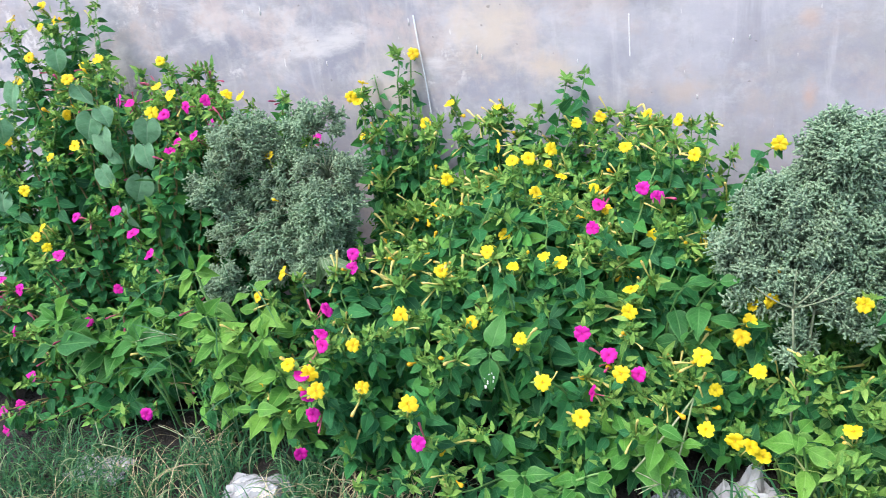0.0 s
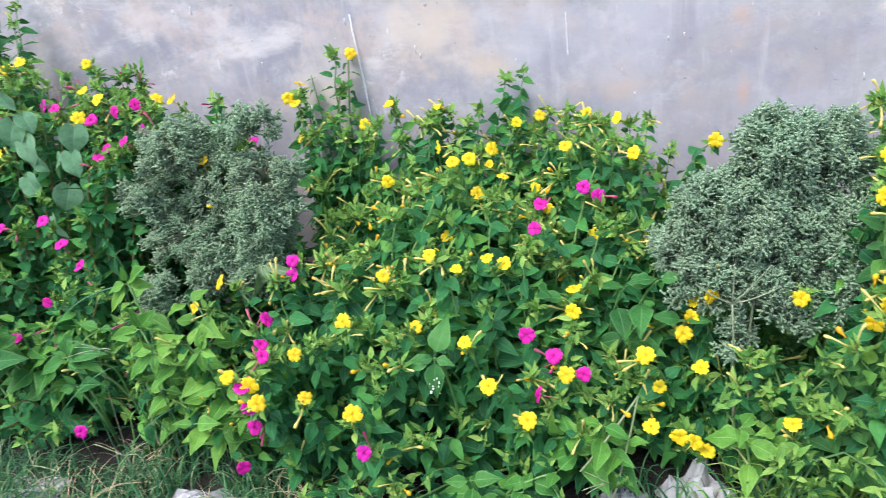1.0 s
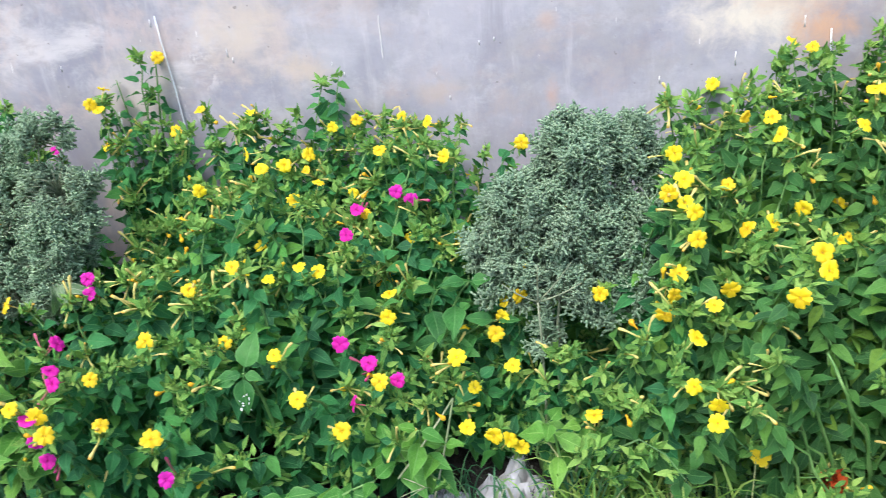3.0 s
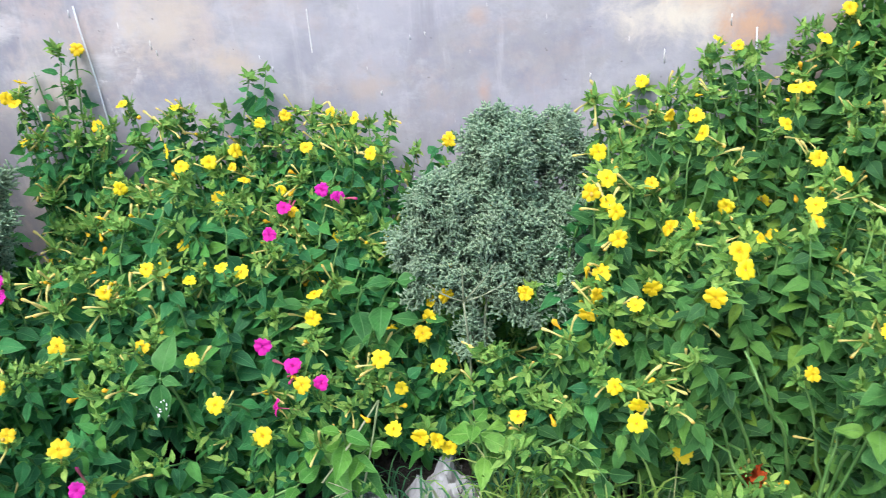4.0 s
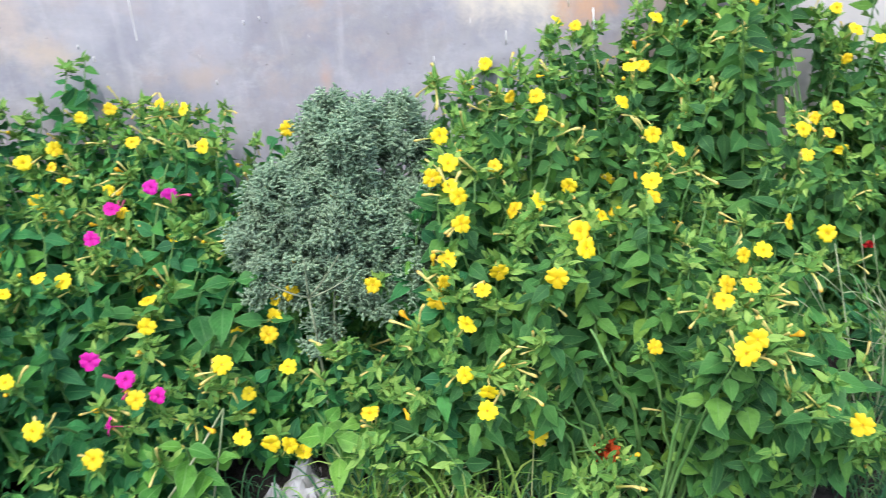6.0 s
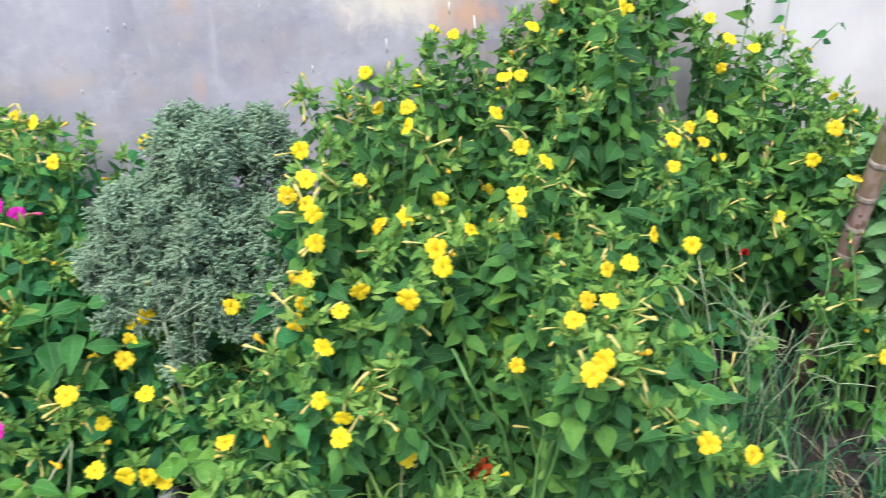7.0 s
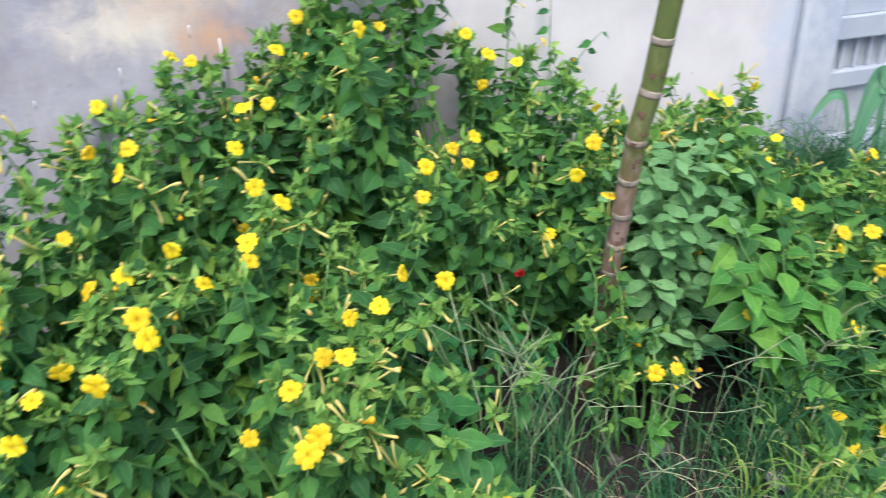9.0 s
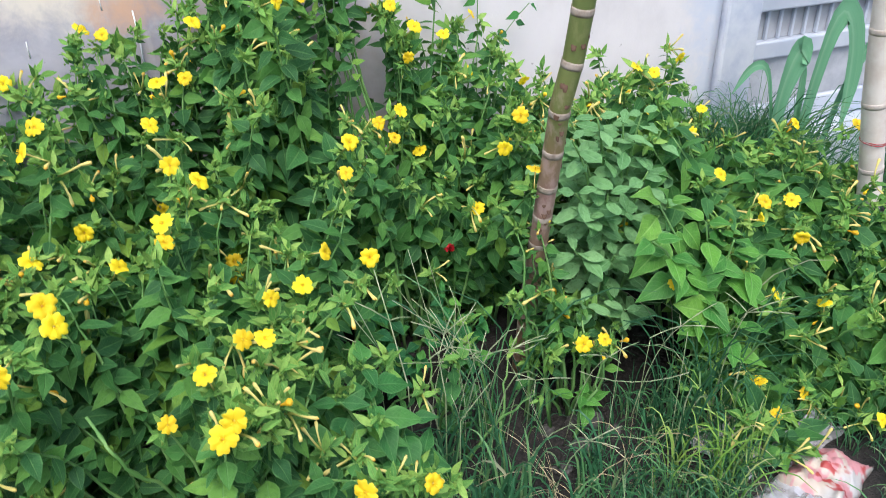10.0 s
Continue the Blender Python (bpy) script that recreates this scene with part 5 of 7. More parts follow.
juniper((-0.76, 1.36), "grey-green juniper shrub with loose open crown",
        [((-0.845, 1.36, 0.675), (0.075, 0.08, 0.06)), ((-0.67, 1.40, 0.715), (0.05, 0.05, 0.03)), ((-0.935, 1.35, 0.55), (0.06, 0.07, 0.07)),
         ((-0.63, 1.36, 0.60), (0.065, 0.07, 0.06)), ((-0.635, 1.34, 0.51), (0.065, 0.08, 0.075)), ((-0.77, 1.30, 0.42), (0.075, 0.06, 0.07)),
         ((-0.67, 1.30, 0.41), (0.06, 0.06, 0.05)), ((-0.91, 1.23, 0.34), (0.05, 0.04, 0.055)), ((-0.75, 1.37, 0.58), (0.10, 0.05, 0.10)), ((-0.86, 1.33, 0.47), (0.08, 0.07, 0.06))],
        41, [(-0.76, 1.36, 0.0), (-0.75, 1.35, 0.2), (-0.76, 1.35, 0.36)], 185, 380, BLUE_JUNIPER)
juniper((0.43, 1.28), "compact grey-green juniper shrub on a bare stem",
        [((0.474, 1.36, 0.645), (0.074, 0.08, 0.062)), ((0.575, 1.42, 0.62), (0.04, 0.06, 0.06)), ((0.350, 1.33, 0.54), (0.065, 0.07, 0.055)), ((0.294, 1.32, 0.455), (0.04, 0.05, 0.03)),
         ((0.45, 1.33, 0.515), (0.10, 0.08, 0.08)), ((0.562, 1.34, 0.48), (0.055, 0.07, 0.08)), ((0.575, 1.30, 0.40), (0.045, 0.05, 0.045)), ((0.335, 1.29, 0.415), (0.05, 0.05, 0.04)),
         ((0.455, 1.29, 0.41), (0.075, 0.05, 0.045)), ((0.395, 1.25, 0.30), (0.022, 0.02, 0.04)), ((0.52, 1.28, 0.355), (0.04, 0.03, 0.03))],
        42, [(0.43, 1.24, 0.0), (0.42, 1.23, 0.2), (0.42, 1.25, 0.34), (0.43, 1.28, 0.42)], 290, 70, JUNIPER)
FORK = (0.385, 1.20, 0.412)
forked = new("bare_twig", build("bare_twig", [rope([(0.395, 1.21, 0.0), (0.393, 1.205, 0.20), (0.389, 1.20, 0.34), FORK], [0.003, 0.0028, 0.0024, 0.0022], 6)], JUNIPER_TWIG))
tagged(forked, "thin pale upright twig before the juniper", "twig", "forked twigs")
for tip in ((0.387, 1.19, 0.493), (0.448, 1.19, 0.497), (0.466, 1.19, 0.455), (0.32, 1.19, 0.455)):
    middle = tuple(a + (b - a) * 0.45 for a, b in zip(FORK, tip))
    twig = new("bare_twig", build("bare_twig", [rope(arch(FORK, (middle[0], middle[1] - 0.008, middle[2] - 0.006), tip, 6), np.linspace(0.002, 0.0012, 6), 5)], JUNIPER_TWIG))
    tagged(twig, "thin pale forked twig before the juniper", "twig", "forked twigs")


# ---- other leafy plants ----
def leafy(name, base, label, category, meshes, stems, size, seed, pairs=5, droop=-0.25, stem=STEM, group=""):
    """A plant whose stems end at the given places and carry pairs of large leaves."""
    rng = np.random.default_rng(seed)
    base = np.array([*base, ground_height(*base)])
    plant = thing(name, base, label, category, group)
    for end in stems:
        line = bend(base + np.array([*rng.normal(0, 0.012, 2), 0]), end, 0.8, 8)
        part("stem", build("stem", [rope(line - base, np.linspace(0.004, 0.0018, 8), 6)], stem), None, plant)
        angle = rng.uniform(0, 6.28)
        for i in range(pairs):
            s = 1 - i * 0.72 / pairs
            at = np.array([np.interp(s, np.linspace(0, 1, 8), line[:, k]) for k in range(3)])
            for sign in (-1, 1):
                side = np.array([math.cos(angle), math.sin(angle), 0]) * sign
                lift = 0.5 if i == 0 else 0.05
                way = side + np.array([0, -0.25, lift + droop]) + rng.normal(0, 0.16, 3)
                face = np.array([0, -0.5, 0.85]) + rng.normal(0, 0.22, 3) - side * 0.1
                grown = size * (0.62 if i == 0 else 0.9 if i == 1 else 1.0) * rng.uniform(0.85, 1.15)
                part("leaf", meshes[rng.integers(0, len(meshes))], None, plant).matrix_basis = as_matrix(frame_of(at - base, way, face, grown))
            angle += 1.57 + rng.normal(0, 0.15)
    return plant


YOUNG = "young broad-leaved plants"
leafy("young_plant", (-0.66, 1.08), "young plant with large light green pointed leaves", "plant", LIGHT_MESHES,
      [(-0.68, 1.02, 0.36), (-0.76, 1.04, 0.33), (-0.60, 0.98, 0.30), (-0.66, 0.95, 0.22), (-0.72, 1.10, 0.42), (-0.58, 1.02, 0.2)], 0.088, 51, 4, group=YOUNG)
leafy("young_plant", (-0.80, 1.10), "young plant with light green pointed leaves under the juniper", "plant", LIGHT_MESHES,
      [(-0.80, 1.05, 0.34), (-0.86, 1.10, 0.42), (-0.78, 1.03, 0.24)], 0.075, 63, 4, group=YOUNG)
leafy("young_plant", (-0.06, 0.98), "young plant with large bright green pointed leaves", "plant", BROAD_MESHES,
      [(-0.07, 0.94, 0.16), (0.02, 0.97, 0.12), (0.08, 1.0, 0.15)], 0.085, 52, 3, group=YOUNG)
leafy("young_plant", (0.14, 1.10), "broad-leaved green plant under the four o'clocks", "plant", BROAD_MESHES,
      [(0.10, 1.05, 0.2), (0.16, 1.06, 0.22), (0.2, 1.08, 0.17)], 0.085, 53, 3, group=YOUNG)
leafy("young_plant", (0.13, 1.34), "large-leaved deep green plant among the four o'clocks", "plant", DEEP_MESHES,
      [(0.19, 1.24, 0.42), (0.25, 1.25, 0.43), (0.07, 1.25, 0.38), (0.02, 1.24, 0.41), (0.21, 1.22, 0.34), (0.30, 1.24, 0.35), (0.04, 1.22, 0.31)], 0.095, 54, 3, group=YOUNG)
leafy("young_plant", (0.42, 1.12), "broad-leaved light green plant among the grass", "plant", LIGHT_MESHES,
      [(0.40, 1.06, 0.24), (0.46, 1.08, 0.22)], 0.085, 55, 3, group=YOUNG)
leafy("young_plant", (-1.22, 1.12), "broad-leaved green plant below the magenta flowers", "plant", BROAD_MESHES,
      [(-1.2, 1.08, 0.36), (-1.28, 1.06, 0.33), (-1.36, 1.06, 0.35), (-1.1, 1.08, 0.3), (-1.0, 1.12, 0.33)], 0.085, 56, 4, group=YOUNG)
leafy("young_plant", (2.0, 1.10), "broad-leaved bright green plant by the grey-leaved herb", "plant", BROAD_MESHES,
      [(1.96, 1.10, 0.42), (2.02, 1.08, 0.38), (1.93, 1.06, 0.30), (2.08, 1.06, 0.34), (2.0, 1.02, 0.24), (1.86, 1.08, 0.38), (1.82, 1.08, 0.42)], 0.092, 57, 4, group=YOUNG)
leafy("young_plant", (1.26, 1.02), "broad-leaved green plant beside the bare soil", "plant", DEEP_MESHES,
      [(1.243, 1.0, 0.31), (1.19, 1.0, 0.33), (1.30, 1.0, 0.26), (1.17, 0.98, 0.26), (1.25, 0.97, 0.22), (1.24, 1.03, 0.36), (1.31, 0.97, 0.20), (1.21, 0.95, 0.18), (1.28, 0.95, 0.15)], 0.082, 58, 4, group=YOUNG)
leafy("seedling", (1.72, 1.12), "small green seedling on bare soil", "plant", BROAD_MESHES, [(1.70, 1.09, 0.10), (1.73, 1.10, 0.08)], 0.065, 59, 2, 0.0)
leafy("felted_herb", (1.90, 1.30), "grey-green herb with felted wrinkled leaves", "herb", SAGE_MESHES,
      [(1.73, 1.23, 0.58), (1.79, 1.24, 0.61), (1.85, 1.24, 0.59), (1.90, 1.25, 0.60), (1.96, 1.26, 0.55), (1.735, 1.21, 0.48), (1.80, 1.20, 0.47), (1.89, 1.20, 0.50), (1.95, 1.22, 0.44), (1.735, 1.20, 0.36),
       (1.815, 1.18, 0.34), (1.88, 1.16, 0.38), (1.745, 1.18, 0.25), (1.84, 1.16, 0.22), (1.77, 1.26, 0.54), (1.82, 1.28, 0.56), (1.88, 1.30, 0.56), (1.77, 1.22, 0.42), (1.85, 1.20, 0.42), (1.74, 1.36, 0.50), (1.72, 1.34, 0.40), (1.76, 1.40, 0.56), (1.72, 1.32, 0.30), (1.81, 1.38, 0.58), (1.74, 1.30, 0.22)], 0.064, 60, 8, -0.05)


def big_leaved_plant(line, leaves, label, meshes, seed, scale=1.0):
    """A lanky shoot along a line; leaves: foot, tip and width of each large pointed leaf."""
    rng = np.random.default_rng(seed)
    foot = np.array([*line[0][:2], ground_height(*line[0][:2])])
    plant = thing("young_plant", foot, label, "plant", YOUNG)
    part("stem", build("stem", [rope(np.array(line) - foot, np.linspace(0.0036, 0.002, len(line)), 6)], STEM), None, plant)
    for at, tip, wide in leaves:
        at, tip = np.array(at), np.array(tip)
        face = np.array([0.0, -0.6, 0.7]) + rng.normal(0, 0.3, 3)
        part("leaf", meshes[rng.integers(0, 3)], None, plant).matrix_basis = as_matrix(frame_of(at - foot, tip - at, face, scale * float(np.linalg.norm(tip - at)), wide))


BIG_LEAVES = [
    ((1.862, 1.120, 0.448), (1.768, 1.075, 0.410), 1.25),
    ((1.877, 1.120, 0.460), (1.942, 1.075, 0.456), 1.00),
    ((1.913, 1.120, 0.420), (1.977, 1.075, 0.349), 1.30),
    ((1.894, 1.120, 0.403), (1.766, 1.075, 0.325), 1.10),
    ((1.880, 1.120, 0.471), (1.912, 1.075, 0.497), 0.90),
    ((1.958, 1.050, 0.245), (1.819, 1.030, 0.320), 1.10),
    ((1.907, 1.120, 0.412), (1.904, 1.075, 0.336), 1.00),
    ((1.946, 1.050, 0.236), (1.828, 1.010, 0.245), 1.10),
    ((1.877, 1.120, 0.460), (1.837, 1.075, 0.548), 0.80),
    ((1.855, 1.120, 0.477), (1.762, 1.075, 0.548), 0.80),
    ((1.971, 1.120, 0.288), (1.998, 1.075, 0.233), 0.90),
]
big_leaved_plant([(2.05, 1.03, 0.0), (2.035, 1.04, 0.12), (1.975, 1.08, 0.28), (1.908, 1.11, 0.386), (1.857, 1.13, 0.478)], BIG_LEAVES,
                 "lanky young plant with very large light green pointed leaves", LIGHT_MESHES, 64, 0.74)
big_leaved_plant([(-1.268, 1.100, 0.0), (-1.276, 1.080, 0.182), (-1.288, 1.050, 0.330)],
                 [((-1.288, 1.050, 0.330), (-1.403, 1.038, 0.334), 0.78), ((-1.288, 1.050, 0.330), (-1.172, 1.026, 0.377), 0.78), ((-1.288, 1.050, 0.330), (-1.169, 1.014, 0.443), 0.78), ((-1.288, 1.050, 0.330), (-1.328, 1.038, 0.386), 0.78), ((-1.288, 1.050, 0.330), (-1.269, 1.026, 0.294), 0.78)],
                 "young plant with a whorl of large green pointed leaves", BROAD_MESHES, 171, 0.85)
big_leaved_plant([(-1.278, 1.080, 0.0), (-1.286, 1.060, 0.149), (-1.298, 1.030, 0.270)],
                 [((-1.298, 1.030, 0.270), (-1.170, 1.018, 0.286), 0.78), ((-1.298, 1.030, 0.270), (-1.118, 1.006, 0.319), 0.78), ((-1.298, 1.030, 0.270), (-1.384, 0.994, 0.243), 0.78), ((-1.298, 1.030, 0.270), (-1.330, 1.018, 0.309), 0.78), ((-1.298, 1.030, 0.270), (-1.310, 1.006, 0.213), 0.78)],
                 "young plant with a whorl of large green pointed leaves", DEEP_MESHES, 172, 0.85)
big_leaved_plant([(-1.018, 1.090, 0.0), (-1.026, 1.070, 0.165), (-1.038, 1.040, 0.300)],
                 [((-1.038, 1.040, 0.300), (-1.147, 1.028, 0.244), 0.78), ((-1.038, 1.040, 0.300), (-0.905, 1.016, 0.351), 0.78), ((-1.038, 1.040, 0.300), (-0.956, 1.004, 0.276), 0.78), ((-1.038, 1.040, 0.300), (-1.078, 1.028, 0.326), 0.78), ((-1.038, 1.040, 0.300), (-0.904, 1.016, 0.292), 0.78), ((-1.038, 1.040, 0.300), (-0.983, 1.004, 0.392), 0.78)],
                 "young plant with a whorl of large green pointed leaves", DEEP_MESHES, 173, 0.85)
big_leaved_plant([(-0.795, 1.100, 0.0), (-0.803, 1.080, 0.271), (-0.815, 1.050, 0.492)],
                 [((-0.815, 1.050, 0.492), (-0.888, 1.038, 0.410), 0.78), ((-0.815, 1.050, 0.492), (-0.870, 1.026, 0.477), 0.78), ((-0.815, 1.050, 0.492), (-0.720, 1.014, 0.558), 0.78), ((-0.815, 1.050, 0.492), (-0.736, 1.038, 0.491), 0.78), ((-0.815, 1.050, 0.492), (-0.802, 1.026, 0.550), 0.78)],
                 "young plant with a whorl of light green pointed leaves", LIGHT_MESHES, 174, 0.85)
big_leaved_plant([(-0.788, 1.090, 0.0), (-0.796, 1.070, 0.212), (-0.808, 1.040, 0.386)],
                 [((-0.808, 1.040, 0.386), (-0.875, 1.028, 0.376), 0.78), ((-0.808, 1.040, 0.386), (-0.904, 1.016, 0.363), 0.78), ((-0.808, 1.040, 0.386), (-0.730, 1.004, 0.459), 0.78), ((-0.808, 1.040, 0.386), (-0.817, 1.028, 0.455), 0.78), ((-0.808, 1.040, 0.386), (-0.726, 1.016, 0.426), 0.78)],
                 "young plant with a whorl of light green pointed leaves", LIGHT_MESHES, 175, 0.85)
big_leaved_plant([(-0.750, 1.070, 0.0), (-0.758, 1.050, 0.189), (-0.770, 1.020, 0.344)],
                 [((-0.770, 1.020, 0.344), (-0.876, 1.008, 0.258), 0.78), ((-0.770, 1.020, 0.344), (-0.784, 0.996, 0.391), 0.78), ((-0.770, 1.020, 0.344), (-0.660, 0.984, 0.417), 0.78), ((-0.770, 1.020, 0.344), (-0.709, 1.008, 0.314), 0.78), ((-0.770, 1.020, 0.344), (-0.830, 0.996, 0.352), 0.78), ((-0.770, 1.020, 0.344), (-0.762, 0.984, 0.294), 0.78)],
                 "young plant with a whorl of light green pointed leaves", LIGHT_MESHES, 176, 0.85)
big_leaved_plant([(-1.007, 1.080, 0.0), (-1.015, 1.060, 0.126), (-1.027, 1.030, 0.229)],
                 [((-1.027, 1.030, 0.229), (-1.092, 1.018, 0.213), 0.78), ((-1.027, 1.030, 0.229), (-1.007, 1.006, 0.191), 0.78), ((-1.027, 1.030, 0.229), (-0.908, 0.994, 0.272), 0.78), ((-1.027, 1.030, 0.229), (-1.048, 1.018, 0.273), 0.78)],
                 "young plant with a whorl of large green pointed leaves", DEEP_MESHES, 177, 0.85)
big_leaved_plant([(-0.617, 1.050, 0.0), (-0.625, 1.030, 0.202), (-0.637, 1.000, 0.367)],
                 [((-0.637, 1.000, 0.367), (-0.628, 0.988, 0.428), 0.78), ((-0.637, 1.000, 0.367), (-0.579, 0.976, 0.370), 0.78), ((-0.637, 1.000, 0.367), (-0.672, 0.964, 0.330), 0.78), ((-0.637, 1.000, 0.367), (-0.596, 0.988, 0.431), 0.78), ((-0.637, 1.000, 0.367), (-0.627, 0.976, 0.314), 0.78)],
                 "young plant with a whorl of light green pointed leaves", LIGHT_MESHES, 178, 0.85)
leafy("weed", (1.42, 1.36), "low dark green weed in the shade of the bushes", "plant", LEAF_MESHES,
      [(1.36, 1.31, 0.18), (1.44, 1.29, 0.13), (1.49, 1.32, 0.20), (1.40, 1.38, 0.23), (1.34, 1.36, 0.22), (1.38, 1.28, 0.10)], 0.048, 71, 5, -0.2, group="weeds in the shade")
leafy("weed", (1.57, 1.36), "low dark green weed in the shade of the bushes", "plant", LEAF_MESHES,
      [(1.54, 1.31, 0.15), (1.60, 1.32, 0.18), (1.53, 1.38, 0.22), (1.57, 1.29, 0.10)], 0.046, 72, 5, -0.2, group="weeds in the shade")


def spotted_shoot():
    """A leafy shoot in front of the bush; one leaf carries white splashes."""
    base = np.array([-0.13, 1.12, ground_height(-0.13, 1.12)])
    tip = np.array([-0.145, 1.035, 0.362])
    shoot = thing("leafy_shoot", base, "dull green leafy shoot with a white-splashed leaf", "plant")
    part("stem", build("stem", [rope(bend((0, 0, 0), tip - base, 0.85, 8), np.linspace(0.004, 0.002, 8), 6)], STEM), None, shoot)
    rng = np.random.default_rng(67)
    rows = (((0.02, -0.35, -0.9), (0.05, -0.9, 0.4), 0.082), ((0.22, 0.5, 0.85), (0.1, -0.75, 0.6), 0.085), ((-0.9, -0.15, -0.3), (-0.1, -0.7, 0.7), 0.072), ((0.85, -0.2, -0.12), (0.1, -0.6, 0.8), 0.042), ((-0.5, -0.4, 0.1), (0.0, -0.7, 0.7), 0.035))
    for k, (way, face, size) in enumerate(rows):
        leaf = part("leaf", DEEP_MESHES[k % 3], None, shoot)
        leaf.matrix_basis = as_matrix(frame_of(tip - base, np.array(way), np.array(face), size))
        if k == 0:
            for m in range(11):
                x, y = rng.normal(0, 0.09), rng.uniform(0.42, 0.88)
                wide = rng.uniform(0.006, 0.024)
                bm = bmesh.new()
                bmesh.ops.create_icosphere(bm, subdivisions=2, radius=1.0)
                for v in bm.verts:
                    v.co *= 1 + 0.9 * noise.noise(v.co * 1.9 + Vector((m * 7.0, y * 30, 0)))
                lift = -0.16 * ((y - 0.12) / 0.88) ** 2 + 0.02 + 0.12 * abs(x)
                bmesh.ops.transform(bm, matrix=Matrix.Translation((x, y, lift)) @ Matrix.Diagonal((wide, wide * rng.uniform(1.0, 2.6), 0.010, 1)), verts=bm.verts)
                part("white_spot", bm, WHITE_PAINT, leaf, "dried white splash")


spotted_shoot()


def curled_leaves():
    """A hanging tuft of half-withered leaves with pale rims."""
    rng = np.random.default_rng(66)
    base = np.array([-0.60, 1.225, 0.455])
    tuft = thing("withered_leaf_tuft", base, "curled half-withered leaves with pale grey rims", "withered leaves")
    part("stem", build("stem", [rope(bend((-0.02, 0.05, 0.45 - base[2] - 0.45), (0, 0, 0), 0.9, 7), np.linspace(0.002, 0.0012, 7), 5)], STEM), None, tuft)
    shape = build("leaf", [leaf_piece(8, 0.30, 0.4, 0.8, 0.55, 0.9, 0.35, 0.1)], RIMMED)
    for k in range(7):
        way = np.array([rng.uniform(-0.5, 0.9), -0.2, rng.uniform(-0.9, 0.05)])
        part("leaf", shape, None, tuft).matrix_basis = as_matrix(frame_of(rng.normal(0, 0.006, 3), way, np.array([rng.normal(0, 0.4), -0.8, 0.5]), rng.uniform(0.05, 0.085)))


curled_leaves()


def heart_vine():
    rng = np.random.default_rng(61)
    base = np.array([-1.42, 1.50, 0.0])
    vine = thing("heart_leaved_vine", base, "twining vine with dull grey-green heart-shaped leaves", "vine")
    lines = [bend(base, (-1.36, 1.36, 0.70), 0.8, 9), bend(base, (-1.12, 1.30, 0.86), 0.9, 9), bend(base, (-1.66, 1.38, 0.76), 0.9, 9)]
    for line in lines:
        part("stem", build("stem", [rope(line - base, np.linspace(0.003, 0.0016, 9), 5)], STEM), None, vine)
    spots = [(-1.559, 1.36, 0.84), (-1.319, 1.36, 0.83), (-1.266, 1.36, 0.77), (-1.307, 1.35, 0.755), (-1.278, 1.35, 0.715), (-1.263, 1.35, 0.665), (-1.143, 1.34, 0.672), (-1.124, 1.35, 0.735),
             (-1.205, 1.36, 0.66), (-1.31, 1.35, 0.61), (-1.647, 1.36, 0.74), (-1.167, 1.32, 0.595), (-1.215, 1.30, 0.52),
             (-1.52, 1.5, 0.9), (-1.66, 1.30, 0.55), (-1.72, 1.34, 0.6)]
    for p in spots:
        way = np.array([rng.normal(0, 0.6), -0.25, -0.8])
        face = np.array([rng.normal(0, 0.55), -0.75, 0.55]) + rng.normal(0, 0.3, 3)
        at = np.array(p) - base - way / np.linalg.norm(way) * 0.03
        part("leaf", HEART_MESH, None, vine).matrix_basis = as_matrix(frame_of(at, way, face, rng.uniform(0.062, 0.088)))


heart_vine()


def wall_vine():
    rng = np.random.default_rng(62)
    base = np.array([1.86, 1.80, 0.0])
    vine = thing("thin_vine", base, "thin vine with dark pointed leaves on the white wall", "vine")
    for a, b in (((1.83, 1.815, 0.45), (1.83, 1.815, 0.80)), ((1.84, 1.81, 0.52), (1.97, 1.81, 0.70))):
        line = np.vstack([bend(base, a, 0.9, 5), bend(a, b, 0.6, 6)[1:]])
        part("stem", build("stem", [rope(line - base, np.linspace(0.002, 0.001, len(line)), 4)], STEM), None, vine)
        for s in np.linspace(0.45, 1, 9):
            at = np.array([np.interp(s, np.linspace(0, 1, len(line)), line[:, k]) for k in range(3)])
            way = np.array([rng.choice([-1, 1]) * 0.8, -0.25, -0.4]) + rng.normal(0, 0.2, 3)
            part("leaf", LEAF_MESHES[rng.integers(0, 4)], None, vine).matrix_basis = as_matrix(frame_of(at - base, way, np.array([0, -0.8, 0.4]) + rng.normal(0, 0.25, 3), rng.uniform(0.028, 0.046)))


wall_vine()


